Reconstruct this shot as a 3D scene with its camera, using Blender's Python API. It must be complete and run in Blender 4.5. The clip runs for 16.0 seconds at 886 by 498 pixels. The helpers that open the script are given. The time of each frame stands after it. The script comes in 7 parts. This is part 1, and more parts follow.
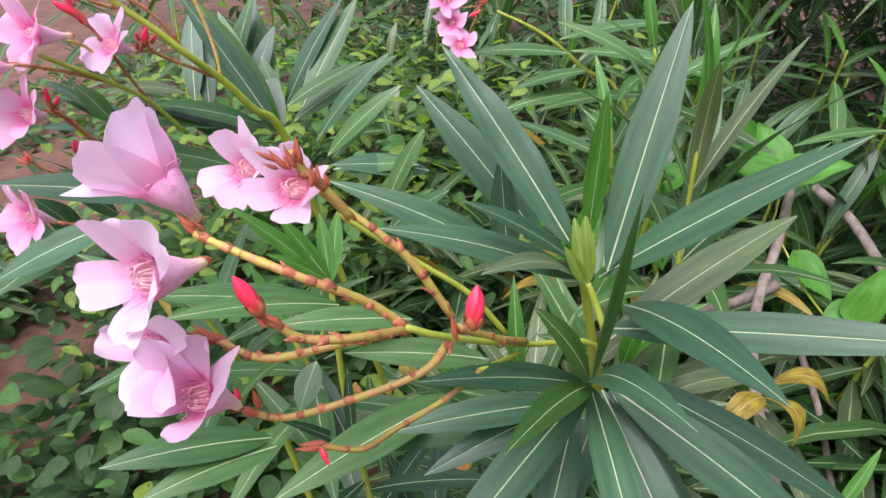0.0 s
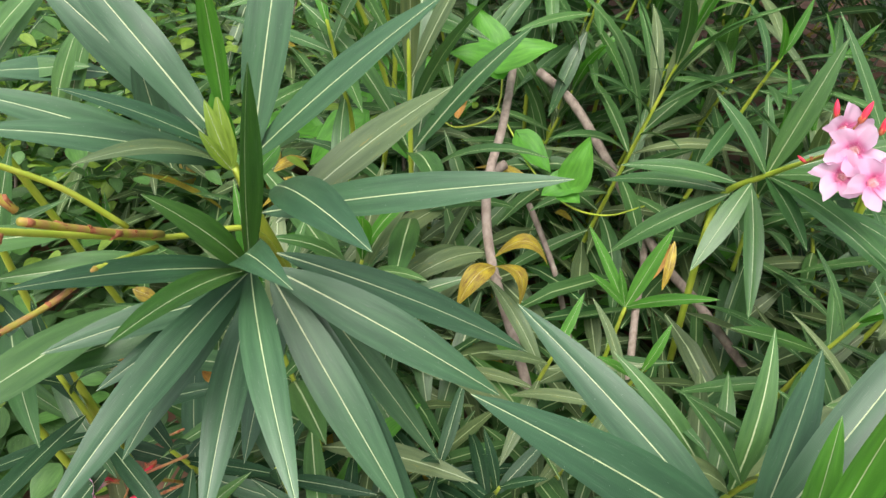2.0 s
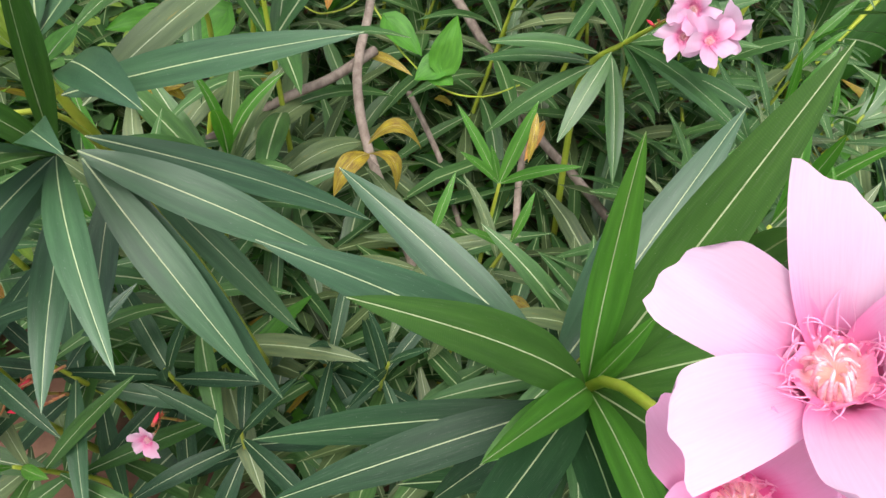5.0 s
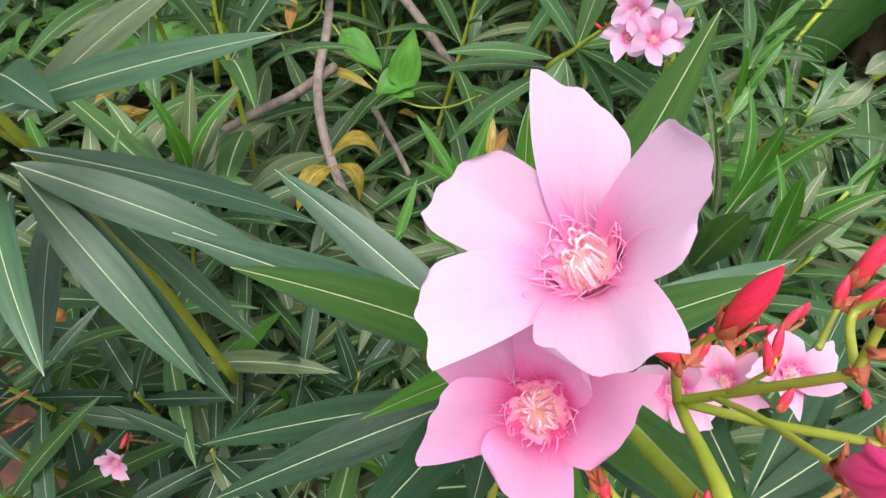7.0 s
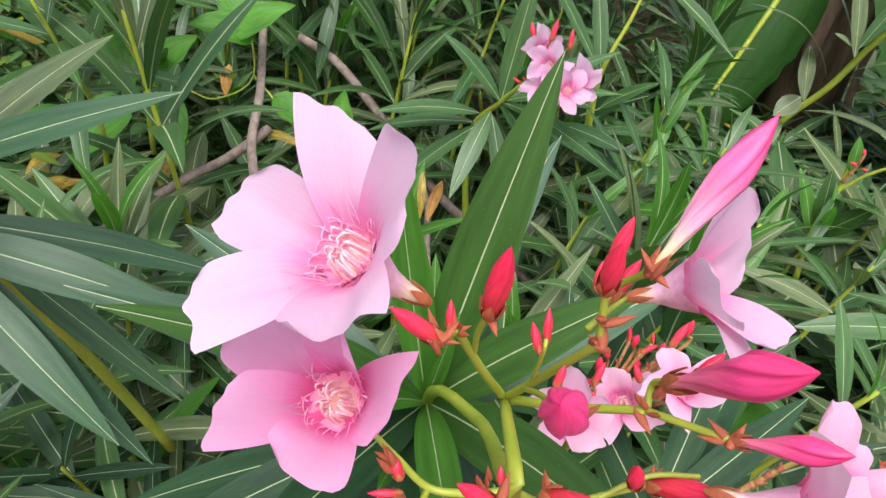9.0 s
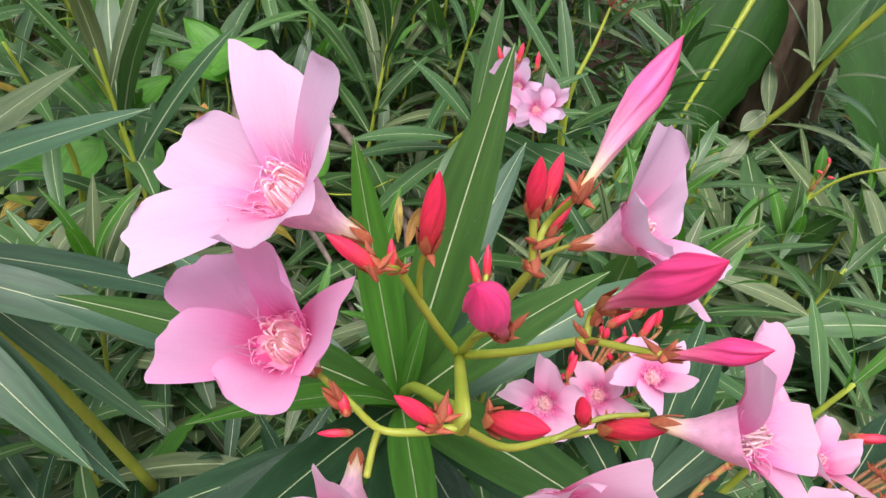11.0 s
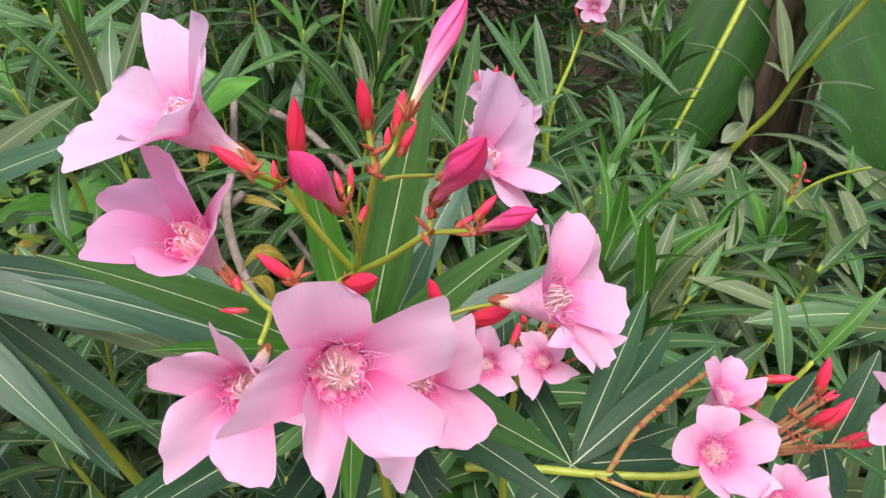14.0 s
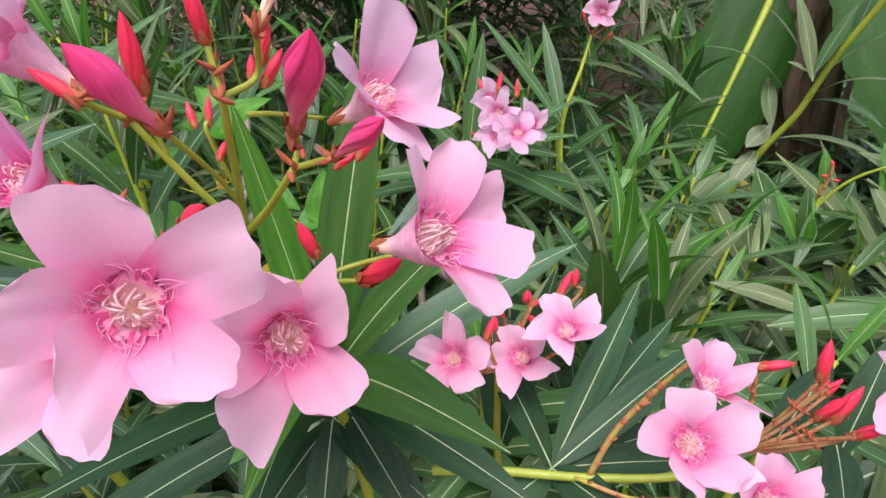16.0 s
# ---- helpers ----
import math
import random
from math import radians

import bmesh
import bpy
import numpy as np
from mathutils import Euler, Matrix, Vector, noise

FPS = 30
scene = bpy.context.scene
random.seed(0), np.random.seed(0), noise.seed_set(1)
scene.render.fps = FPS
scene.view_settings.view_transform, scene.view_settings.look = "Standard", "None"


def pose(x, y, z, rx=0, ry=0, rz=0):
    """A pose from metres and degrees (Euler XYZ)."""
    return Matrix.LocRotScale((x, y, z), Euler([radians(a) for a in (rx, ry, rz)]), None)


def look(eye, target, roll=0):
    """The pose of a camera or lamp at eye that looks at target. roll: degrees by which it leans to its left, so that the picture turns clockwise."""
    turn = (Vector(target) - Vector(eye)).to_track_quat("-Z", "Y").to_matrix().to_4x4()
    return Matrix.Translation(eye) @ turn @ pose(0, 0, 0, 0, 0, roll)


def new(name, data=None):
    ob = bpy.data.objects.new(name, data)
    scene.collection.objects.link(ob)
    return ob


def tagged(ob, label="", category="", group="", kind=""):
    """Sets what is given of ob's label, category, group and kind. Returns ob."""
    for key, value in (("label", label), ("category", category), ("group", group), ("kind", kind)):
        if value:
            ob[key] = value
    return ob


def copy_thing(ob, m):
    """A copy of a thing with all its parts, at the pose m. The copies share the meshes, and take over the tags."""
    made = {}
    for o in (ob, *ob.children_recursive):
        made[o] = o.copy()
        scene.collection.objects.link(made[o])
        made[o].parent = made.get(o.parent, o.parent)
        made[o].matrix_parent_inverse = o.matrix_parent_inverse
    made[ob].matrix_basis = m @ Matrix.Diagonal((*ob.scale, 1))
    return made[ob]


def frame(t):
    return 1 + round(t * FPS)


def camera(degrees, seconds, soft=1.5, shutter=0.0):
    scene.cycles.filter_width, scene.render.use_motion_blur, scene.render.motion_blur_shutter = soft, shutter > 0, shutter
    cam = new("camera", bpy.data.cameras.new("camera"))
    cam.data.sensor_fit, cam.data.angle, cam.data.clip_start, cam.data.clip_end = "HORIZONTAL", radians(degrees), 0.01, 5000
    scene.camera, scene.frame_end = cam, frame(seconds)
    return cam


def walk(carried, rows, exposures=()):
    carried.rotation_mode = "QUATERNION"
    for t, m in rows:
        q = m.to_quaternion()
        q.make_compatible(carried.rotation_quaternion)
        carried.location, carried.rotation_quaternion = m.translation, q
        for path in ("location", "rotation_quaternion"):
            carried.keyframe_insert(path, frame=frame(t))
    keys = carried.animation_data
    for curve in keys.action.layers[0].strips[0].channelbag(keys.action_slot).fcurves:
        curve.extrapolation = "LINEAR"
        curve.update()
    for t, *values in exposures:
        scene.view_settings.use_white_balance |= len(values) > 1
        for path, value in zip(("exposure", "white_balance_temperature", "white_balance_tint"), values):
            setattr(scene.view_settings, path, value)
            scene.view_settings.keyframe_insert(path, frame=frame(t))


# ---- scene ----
cam = camera(68.6, 16.0)
# seconds, eye x y z, turn x y z
PATH = [
    (0.0, 0.0000, -0.0000, 0.9999, 60.00, -0.00, -0.00),
    (0.5, 0.0265, -0.0001, 0.9968, 59.74, -0.39, -5.24),
    (1.0, 0.0565, -0.0003, 0.9897, 57.39, -1.22, -10.49),
    (1.5, 0.0668, -0.0086, 0.9909, 55.60, -2.27, -13.31),
    (2.0, 0.0801, -0.0199, 0.9865, 52.93, -3.35, -18.14),
    (2.5, 0.0882, -0.0330, 0.9866, 51.39, -3.63, -20.21),
    (3.0, 0.0909, -0.0363, 0.9875, 49.07, -3.82, -21.66),
    (3.5, 0.0985, -0.0436, 0.9871, 47.15, -4.12, -23.87),
    (4.0, 0.1075, -0.0530, 0.9810, 45.18, -3.66, -25.13),
    (4.2, 0.1112, -0.0556, 0.9796, 44.84, -3.60, -25.59),
    (6.3, 0.1314, -0.0771, 0.9793, 46.01, -4.82, -29.04),
    (6.5, 0.1339, -0.0812, 0.9776, 46.11, -4.27, -29.43),
    (7.0, 0.1396, -0.0898, 0.9758, 46.94, -2.77, -29.61),
    (7.5, 0.1427, -0.0949, 0.9800, 48.38, -2.59, -30.42),
    (8.0, 0.1511, -0.1078, 0.9793, 50.02, -1.54, -30.92),
    (8.5, 0.1513, -0.1084, 0.9780, 52.06, -2.96, -33.03),
    (8.7, 0.1562, -0.1124, 0.9787, 52.12, -2.95, -33.78),
    (10.8, 0.1471, -0.1282, 0.9658, 55.28, -1.64, -36.11),
    (11.0, 0.1549, -0.1334, 0.9667, 55.54, -1.36, -37.02),
    (11.5, 0.1567, -0.1462, 0.9666, 56.09, -0.55, -37.23),
    (12.0, 0.1536, -0.1623, 0.9671, 57.14, -0.20, -38.19),
    (12.5, 0.1543, -0.1739, 0.9695, 56.89, -0.16, -38.11),
    (13.0, 0.1537, -0.1776, 0.9692, 56.81, -0.36, -37.49),
    (13.5, 0.1497, -0.1783, 0.9668, 57.44, -0.14, -37.76),
    (14.0, 0.1542, -0.1884, 0.9620, 58.81, 1.45, -37.46),
    (14.5, 0.1602, -0.1980, 0.9579, 59.31, 3.28, -36.36),
    (15.0, 0.1717, -0.2003, 0.9520, 59.89, 5.18, -35.62),
    (15.5, 0.1861, -0.2001, 0.9407, 59.84, 5.94, -35.95),
    (16.0, 0.1862, -0.2019, 0.9334, 61.27, 4.48, -35.51),
]
walk(cam, [(t, pose(x, y, z, rx, ry, rz)) for t, x, y, z, rx, ry, rz in PATH], exposures=[(0.0, 0.72, 5980, 24), (1.0, 0.74, 6140, 15), (2.0, 0.90, 6500, 9), (3.5, 0.88, 6600, 10), (4.2, 0.80, 6600, 10), (5.0, 0.70, 6400, 12), (6.5, 0.63, 6250, 15), (8.5, 0.57, 6250, 16), (11.0, 0.51, 6250, 19), (16.0, 0.51, 6250, 20)])

# ---- sky and sun: bright overcast day ----
world = bpy.data.worlds.new("world")
scene.world = world
world.use_nodes = True
wn, wl = world.node_tree.nodes, world.node_tree.links
sky = wn.new("ShaderNodeTexSky")
sky.sky_type, sky.sun_disc = "NISHITA", False
sky.sun_elevation, sky.sun_rotation = radians(70), radians(220)
sky.air_density, sky.dust_density = 1.0, 4.0
pale = wn.new("ShaderNodeHueSaturation")
pale.inputs["Saturation"].default_value = 0.4
wl.new(sky.outputs["Color"], pale.inputs["Color"])
wl.new(pale.outputs["Color"], wn["Background"].inputs["Color"])
wn["Background"].inputs["Strength"].default_value = 0.15
sun = new("sun", bpy.data.lights.new("sun", "SUN"))
sun.data.energy, sun.data.angle, sun.data.color = 1.9, radians(40), (1.0, 0.96, 0.9)
sun.matrix_world = look((-0.5, -1.0, 2.9), (0.2, 0.3, 0.0))


# ---- materials ----
def material(name):
    m = bpy.data.materials.new(name)
    m.use_nodes = True
    return m, m.node_tree.nodes, m.node_tree.links, m.node_tree.nodes["Principled BSDF"]


def mixed(ns, ls, a, b, factor, mode="MIX"):
    n = ns.new("ShaderNodeMix")
    n.data_type, n.blend_type = "RGBA", mode
    for k, v in ((0, factor), (6, a), (7, b)):
        if hasattr(v, "is_output"):
            ls.new(v, n.inputs[k])
        else:
            n.inputs[k].default_value = v if k == 0 else (*v, 1)
    return n.outputs[2]


def noise_of(ns, ls, scale, detail=3.0, coord="Object", stretch=(1, 1, 1), rough=0.5):
    c, mp, n = ns.new("ShaderNodeTexCoord"), ns.new("ShaderNodeMapping"), ns.new("ShaderNodeTexNoise")
    mp.inputs["Scale"].default_value = stretch
    ls.new(c.outputs[coord], mp.inputs["Vector"])
    ls.new(mp.outputs["Vector"], n.inputs["Vector"])
    n.inputs["Scale"].default_value, n.inputs["Detail"].default_value, n.inputs["Roughness"].default_value = scale, detail, rough
    return n.outputs["Fac"]


def ramp(ns, ls, source, *stops):
    n = ns.new("ShaderNodeValToRGB")
    e = n.color_ramp.elements
    while len(e) < len(stops):
        e.new(0.5)
    for k, (p, c) in enumerate(stops):
        e[k].position, e[k].color = p, (*c, 1) if len(c) == 3 else c
    ls.new(source, n.inputs["Fac"])
    return n.outputs["Color"]


def bump(ns, ls, source, p, strength=0.3, distance=0.001):
    n = ns.new("ShaderNodeBump")
    n.inputs["Strength"].default_value, n.inputs["Distance"].default_value = strength, distance
    ls.new(source, n.inputs["Height"])
    ls.new(n.outputs["Normal"], p.inputs["Normal"])


def leafy(name, dark, light, rough=0.4, through_it=0.22, spots=(0.25, 0.2, 0.05), spotted=0.0, veins=True, ribbed=False, gloss=0.36):
    """A leaf: two greens by leaf and by patch, fine side veins, light that comes through the blade."""
    m, ns, ls, p = material(name)
    info = ns.new("ShaderNodeNewGeometry" if ribbed else "ShaderNodeObjectInfo")
    patch = noise_of(ns, ls, 2.5, 4.0, "UV", (1, 3, 1))
    base = mixed(ns, ls, dark, light, info.outputs["Random Per Island" if ribbed else "Random"])
    shade = ramp(ns, ls, patch, (0.3, (0.72, 0.76, 0.74)), (0.72, (1.3, 1.24, 1.2)))
    col = mixed(ns, ls, base, shade, 1.0, "MULTIPLY")
    dust = ramp(ns, ls, noise_of(ns, ls, 9.0, 6.0, "UV", (1, 5, 1), 0.7), (0.54, (0, 0, 0)), (0.75, (0.25, 0.25, 0.25)))
    col = mixed(ns, ls, col, (0.2, 0.23, 0.19), dust)
    v = ns.new("ShaderNodeTexVoronoi")
    c, mp = ns.new("ShaderNodeTexCoord"), ns.new("ShaderNodeMapping")
    mp.inputs["Scale"].default_value = (30, 5, 1)
    ls.new(c.outputs["UV"], mp.inputs["Vector"])
    ls.new(mp.outputs["Vector"], v.inputs["Vector"])
    speck = ramp(ns, ls, v.outputs["Distance"], (0.05, (0.75, 0.75, 0.75)), (0.11, (0, 0, 0)))
    few = mixed(ns, ls, speck, ramp(ns, ls, noise_of(ns, ls, 4.0, 2.0, "UV", (3, 3, 1)), (0.5, (0, 0, 0)), (0.6, (1, 1, 1))), 1.0, "MULTIPLY")
    col = mixed(ns, ls, col, (0.36, 0.40, 0.36), few)
    if spotted:
        spot = ramp(ns, ls, noise_of(ns, ls, 5.0, 5.0, "UV", (1, 4, 1), 0.65), (0.62 - spotted, (0, 0, 0)), (0.72 - spotted * 0.5, (1, 1, 1)))
        col = mixed(ns, ls, col, spots, spot)
    if veins:
        c, w, mp = ns.new("ShaderNodeTexCoord"), ns.new("ShaderNodeTexWave"), ns.new("ShaderNodeMapping")
        mp.inputs["Scale"].default_value = (60, 9, 1)
        mp.inputs["Rotation"].default_value = (0, 0, 0.25)
        ls.new(c.outputs["UV"], mp.inputs["Vector"])
        ls.new(mp.outputs["Vector"], w.inputs["Vector"])
        w.inputs["Scale"].default_value, w.inputs["Distortion"].default_value = 1.0, 2.5
        line = ramp(ns, ls, w.outputs["Fac"], (0.0, (1.35, 1.30, 1.2)), (0.45, (0.90, 0.91, 0.92)))
        col = mixed(ns, ls, col, line, 0.32, "MULTIPLY")
        bump(ns, ls, w.outputs["Fac"], p, 0.08, 0.0004)
    if ribbed:
        c, sep, mid = ns.new("ShaderNodeTexCoord"), ns.new("ShaderNodeSeparateXYZ"), ns.new("ShaderNodeMath")
        ls.new(c.outputs["UV"], sep.inputs[0])
        mid.operation = "PINGPONG"
        mid.inputs[1].default_value = 0.5
        ls.new(sep.outputs["Y"], mid.inputs[0])
        line = ramp(ns, ls, mid.outputs[0], (0.455, (0, 0, 0)), (0.475, (1, 1, 1)))
        col = mixed(ns, ls, col, (0.34, 0.42, 0.22), line)
    ls.new(col, p.inputs["Base Color"])
    p.inputs["Roughness"].default_value = rough
    p.inputs["Specular IOR Level"].default_value = gloss
    t, mx = ns.new("ShaderNodeBsdfTranslucent"), ns.new("ShaderNodeMixShader")
    glow = mixed(ns, ls, col, (1.6, 2.0, 0.7), 1.0, "MULTIPLY")
    ls.new(glow, t.inputs["Color"])
    mx.inputs[0].default_value = through_it
    ls.new(p.outputs[0], mx.inputs[1])
    ls.new(t.outputs[0], mx.inputs[2])
    ls.new(mx.outputs[0], ns["Material Output"].inputs["Surface"])
    return m


def plain(name, a, b, rough=0.5, scale=60.0, stretch=(1, 1, 1), relief=0.2, through_it=0.0):
    m, ns, ls, p = material(name)
    f = noise_of(ns, ls, scale, 5.0, "Object", stretch, 0.6)
    info = ns.new("ShaderNodeObjectInfo")
    big = noise_of(ns, ls, scale * 0.18, 2.0, "Object", stretch)
    col = mixed(ns, ls, mixed(ns, ls, a, b, ramp(ns, ls, f, (0.35, (0, 0, 0)), (0.68, (1, 1, 1)))), ramp(ns, ls, big, (0.3, (0.8, 0.8, 0.8)), (0.7, (1.2, 1.2, 1.2))), 0.8, "MULTIPLY")
    vary = mixed(ns, ls, (0.86, 0.86, 0.86), (1.14, 1.14, 1.14), info.outputs["Random"])
    col = mixed(ns, ls, col, vary, 1.0, "MULTIPLY")
    ls.new(col, p.inputs["Base Color"])
    p.inputs["Roughness"].default_value = rough
    bump(ns, ls, f, p, relief, 0.002)
    if through_it:
        t, mx = ns.new("ShaderNodeBsdfTranslucent"), ns.new("ShaderNodeMixShader")
        ls.new(col, t.inputs["Color"])
        mx.inputs[0].default_value = through_it
        ls.new(p.outputs[0], mx.inputs[1])
        ls.new(t.outputs[0], mx.inputs[2])
        ls.new(mx.outputs[0], ns["Material Output"].inputs["Surface"])
    return m


def petal_material(name, edge, body, heart):
    """Pink petal: pale towards the rim, deeper at the throat, with fine streaks along it."""
    m, ns, ls, p = material(name)
    c, sep = ns.new("ShaderNodeTexCoord"), ns.new("ShaderNodeSeparateXYZ")
    ls.new(c.outputs["UV"], sep.inputs[0])
    along = ramp(ns, ls, sep.outputs["X"], (0.0, heart), (0.20, heart), (0.50, body), (0.92, edge), (1.0, edge))
    streak = noise_of(ns, ls, 3.0, 5.0, "UV", (1.5, 14, 1), 0.6)
    col = mixed(ns, ls, along, ramp(ns, ls, streak, (0.3, (0.95, 0.90, 0.93)), (0.7, (1.03, 1.06, 1.05))), 0.55, "MULTIPLY")
    lines = ramp(ns, ls, noise_of(ns, ls, 4.0, 3.0, "UV", (0.5, 9, 1), 0.5), (0.5, (0, 0, 0)), (0.62, (1, 1, 1)))
    near = ramp(ns, ls, sep.outputs["X"], (0.05, (0.75, 0.75, 0.75)), (0.6, (0, 0, 0)))
    col = mixed(ns, ls, col, heart, mixed(ns, ls, lines, near, 1.0, "MULTIPLY"))
    info = ns.new("ShaderNodeObjectInfo")
    col = mixed(ns, ls, col, mixed(ns, ls, (0.96, 0.88, 0.92), (1.0, 1.04, 1.03), info.outputs["Random"]), 1.0, "MULTIPLY")
    ls.new(col, p.inputs["Base Color"])
    p.inputs["Roughness"].default_value = 0.55
    p.inputs["Specular IOR Level"].default_value = 0.3
    bump(ns, ls, streak, p, 0.05, 0.0006)
    t, mx = ns.new("ShaderNodeBsdfTranslucent"), ns.new("ShaderNodeMixShader")
    ls.new(col, t.inputs["Color"])
    mx.inputs[0].default_value = 0.42
    ls.new(p.outputs[0], mx.inputs[1])
    ls.new(t.outputs[0], mx.inputs[2])
    ls.new(mx.outputs[0], ns["Material Output"].inputs["Surface"])
    return m


def graded(name, *stops, rough=0.45, sheen=12.0, through_it=0.0):
    """Colour that runs along a thing's length (UV x), with fine streaks."""
    m, ns, ls, p = material(name)
    c, sep = ns.new("ShaderNodeTexCoord"), ns.new("ShaderNodeSeparateXYZ")
    ls.new(c.outputs["UV"], sep.inputs[0])
    col = ramp(ns, ls, sep.outputs["X"], *stops)
    streak = noise_of(ns, ls, 2.5, 5.0, "UV", (2.0, sheen, 1), 0.6)
    col = mixed(ns, ls, col, ramp(ns, ls, streak, (0.3, (0.78, 0.75, 0.75)), (0.7, (1.2, 1.15, 1.15))), 0.85, "MULTIPLY")
    ls.new(col, p.inputs["Base Color"])
    p.inputs["Roughness"].default_value = rough
    bump(ns, ls, streak, p, 0.15, 0.0006)
    if through_it:
        t, mx = ns.new("ShaderNodeBsdfTranslucent"), ns.new("ShaderNodeMixShader")
        ls.new(col, t.inputs["Color"])
        mx.inputs[0].default_value = through_it
        ls.new(p.outputs[0], mx.inputs[1])
        ls.new(t.outputs[0], mx.inputs[2])
        ls.new(mx.outputs[0], ns["Material Output"].inputs["Surface"])
    return m


LEAF = leafy("leaf_green", (0.032, 0.096, 0.026), (0.074, 0.168, 0.048), 0.38, 0.16, gloss=0.46)
LEAF_DEEP = leafy("leaf_deep", (0.026, 0.077, 0.036), (0.055, 0.131, 0.060), 0.40, 0.12, gloss=0.45)
# darker copy of the leaf green, with the shade of low places painted in
LEAF_SHADED = leafy("leaf_shaded", (0.014, 0.046, 0.019), (0.027, 0.076, 0.030), 0.46, 0.1, gloss=0.24)
LEAF_FRESH = leafy("leaf_fresh", (0.028, 0.088, 0.014), (0.05, 0.13, 0.024), 0.4, 0.18)
LEAF_OLIVE = leafy("leaf_olive", (0.085, 0.13, 0.056), (0.145, 0.195, 0.088), 0.45, 0.15, spotted=0.02)
LEAF_YOUNG = leafy("leaf_young", (0.055, 0.18, 0.02), (0.085, 0.25, 0.035), 0.38, 0.3)
LEAF_YELLOW = leafy("leaf_yellow", (0.34, 0.27, 0.025), (0.45, 0.33, 0.035), 0.5, 0.25, (0.18, 0.11, 0.03), 0.2)
LEAF_TIP = leafy("leaf_tip", (0.15, 0.24, 0.025), (0.20, 0.30, 0.04), 0.42, 0.3, veins=False)
LEAF_ORANGE = leafy("leaf_orange", (0.45, 0.19, 0.03), (0.55, 0.27, 0.06), 0.6, 0.2, (0.16, 0.07, 0.03), 0.1)
LEAF_VINE = leafy("leaf_vine", (0.075, 0.25, 0.025), (0.12, 0.34, 0.045), 0.5, 0.3, veins=False)
LEAF_WEED = leafy("leaf_weed", (0.020, 0.060, 0.016), (0.085, 0.165, 0.045), 0.55, 0.3, veins=False)
LEAF_HERB = leafy("leaf_herb", (0.06, 0.15, 0.035), (0.11, 0.25, 0.055), 0.5, 0.3, veins=False)
LEAF_LIME = leafy("leaf_lime", (0.17, 0.27, 0.035), (0.26, 0.38, 0.07), 0.5, 0.35, veins=False)
LEAF_BANANA = leafy("leaf_banana", (0.024, 0.088, 0.012), (0.037, 0.116, 0.018), 0.5, 0.25, gloss=0.2)
LEAF_MASS = leafy("thicket_leaf", (0.024, 0.076, 0.020), (0.066, 0.150, 0.042), 0.36, 0.14, ribbed=True)
OLIVE_MASS = leafy("thicket_olive_leaf", (0.054, 0.092, 0.033), (0.102, 0.152, 0.056), 0.45, 0.15, spotted=0.02, ribbed=True)
# thicket leaf again, darkened in colour to stand for shade
SHADED_MASS = leafy("thicket_shaded_leaf", (0.014, 0.046, 0.016), (0.034, 0.086, 0.028), 0.45, 0.1, ribbed=True, gloss=0.24)
RIB = plain("leaf_midrib", (0.33, 0.41, 0.20), (0.42, 0.50, 0.28), 0.45, 200.0)
RIB_YELLOW = plain("yellow_midrib", (0.5, 0.42, 0.12), (0.58, 0.5, 0.2), 0.5, 200.0)
STEM = plain("green_stem", (0.30, 0.40, 0.03), (0.42, 0.47, 0.06), 0.42, 90.0, (1, 1, 0.3))
WOOD = plain("grey_wood", (0.20, 0.15, 0.12), (0.36, 0.29, 0.24), 0.8, 90.0, (1, 1, 0.35), 0.6)
SCARRED = plain("scarred_stalk", (0.36, 0.34, 0.04), (0.46, 0.20, 0.09), 0.5, 170.0, relief=0.35)
RED_STALK = plain("red_brown_stalk", (0.34, 0.11, 0.05), (0.42, 0.26, 0.09), 0.55, 140.0, (1, 1, 0.3))
SCAR = plain("brown_scar", (0.26, 0.07, 0.03), (0.44, 0.17, 0.07), 0.65, 300.0, relief=0.4)
CALYX = plain("red_brown_calyx", (0.46, 0.06, 0.035), (0.42, 0.20, 0.07), 0.5, 120.0, relief=0.3)
PETAL = petal_material("pink_petal", (0.94, 0.61, 0.77), (0.93, 0.45, 0.66), (0.87, 0.18, 0.43))
PETAL_PALE = petal_material("pale_pink_petal", (0.84, 0.60, 0.76), (0.85, 0.52, 0.70), (0.85, 0.27, 0.51))
PETAL_FADED = petal_material("fading_pink_petal", (0.94, 0.74, 0.86), (0.93, 0.68, 0.82), (0.88, 0.40, 0.60))
PETAL_DEEP = petal_material("deep_pink_petal", (0.94, 0.52, 0.76), (0.92, 0.40, 0.66), (0.86, 0.16, 0.42))
TUBE = graded("pink_tube", (0.0, (0.92, 0.72, 0.36)), (0.24, (0.95, 0.76, 0.56)), (0.42, (0.94, 0.58, 0.70)), (1.0, (0.92, 0.46, 0.68)), sheen=5.0, through_it=0.15)
FRINGE = plain("pink_fringe", (0.90, 0.34, 0.58), (0.93, 0.52, 0.70), 0.5, 300.0, relief=0.0, through_it=0.3)
HEART = graded("cream_throat", (0.0, (0.90, 0.26, 0.50)), (0.35, (0.93, 0.44, 0.60)), (0.65, (0.95, 0.62, 0.62)), (0.88, (0.95, 0.68, 0.54)), (1.0, (0.92, 0.64, 0.44)), rough=0.5, sheen=26.0)
ANTHER = plain("cream_strand", (0.94, 0.54, 0.64), (0.96, 0.74, 0.66), 0.5, 300.0, relief=0.0, through_it=0.2)
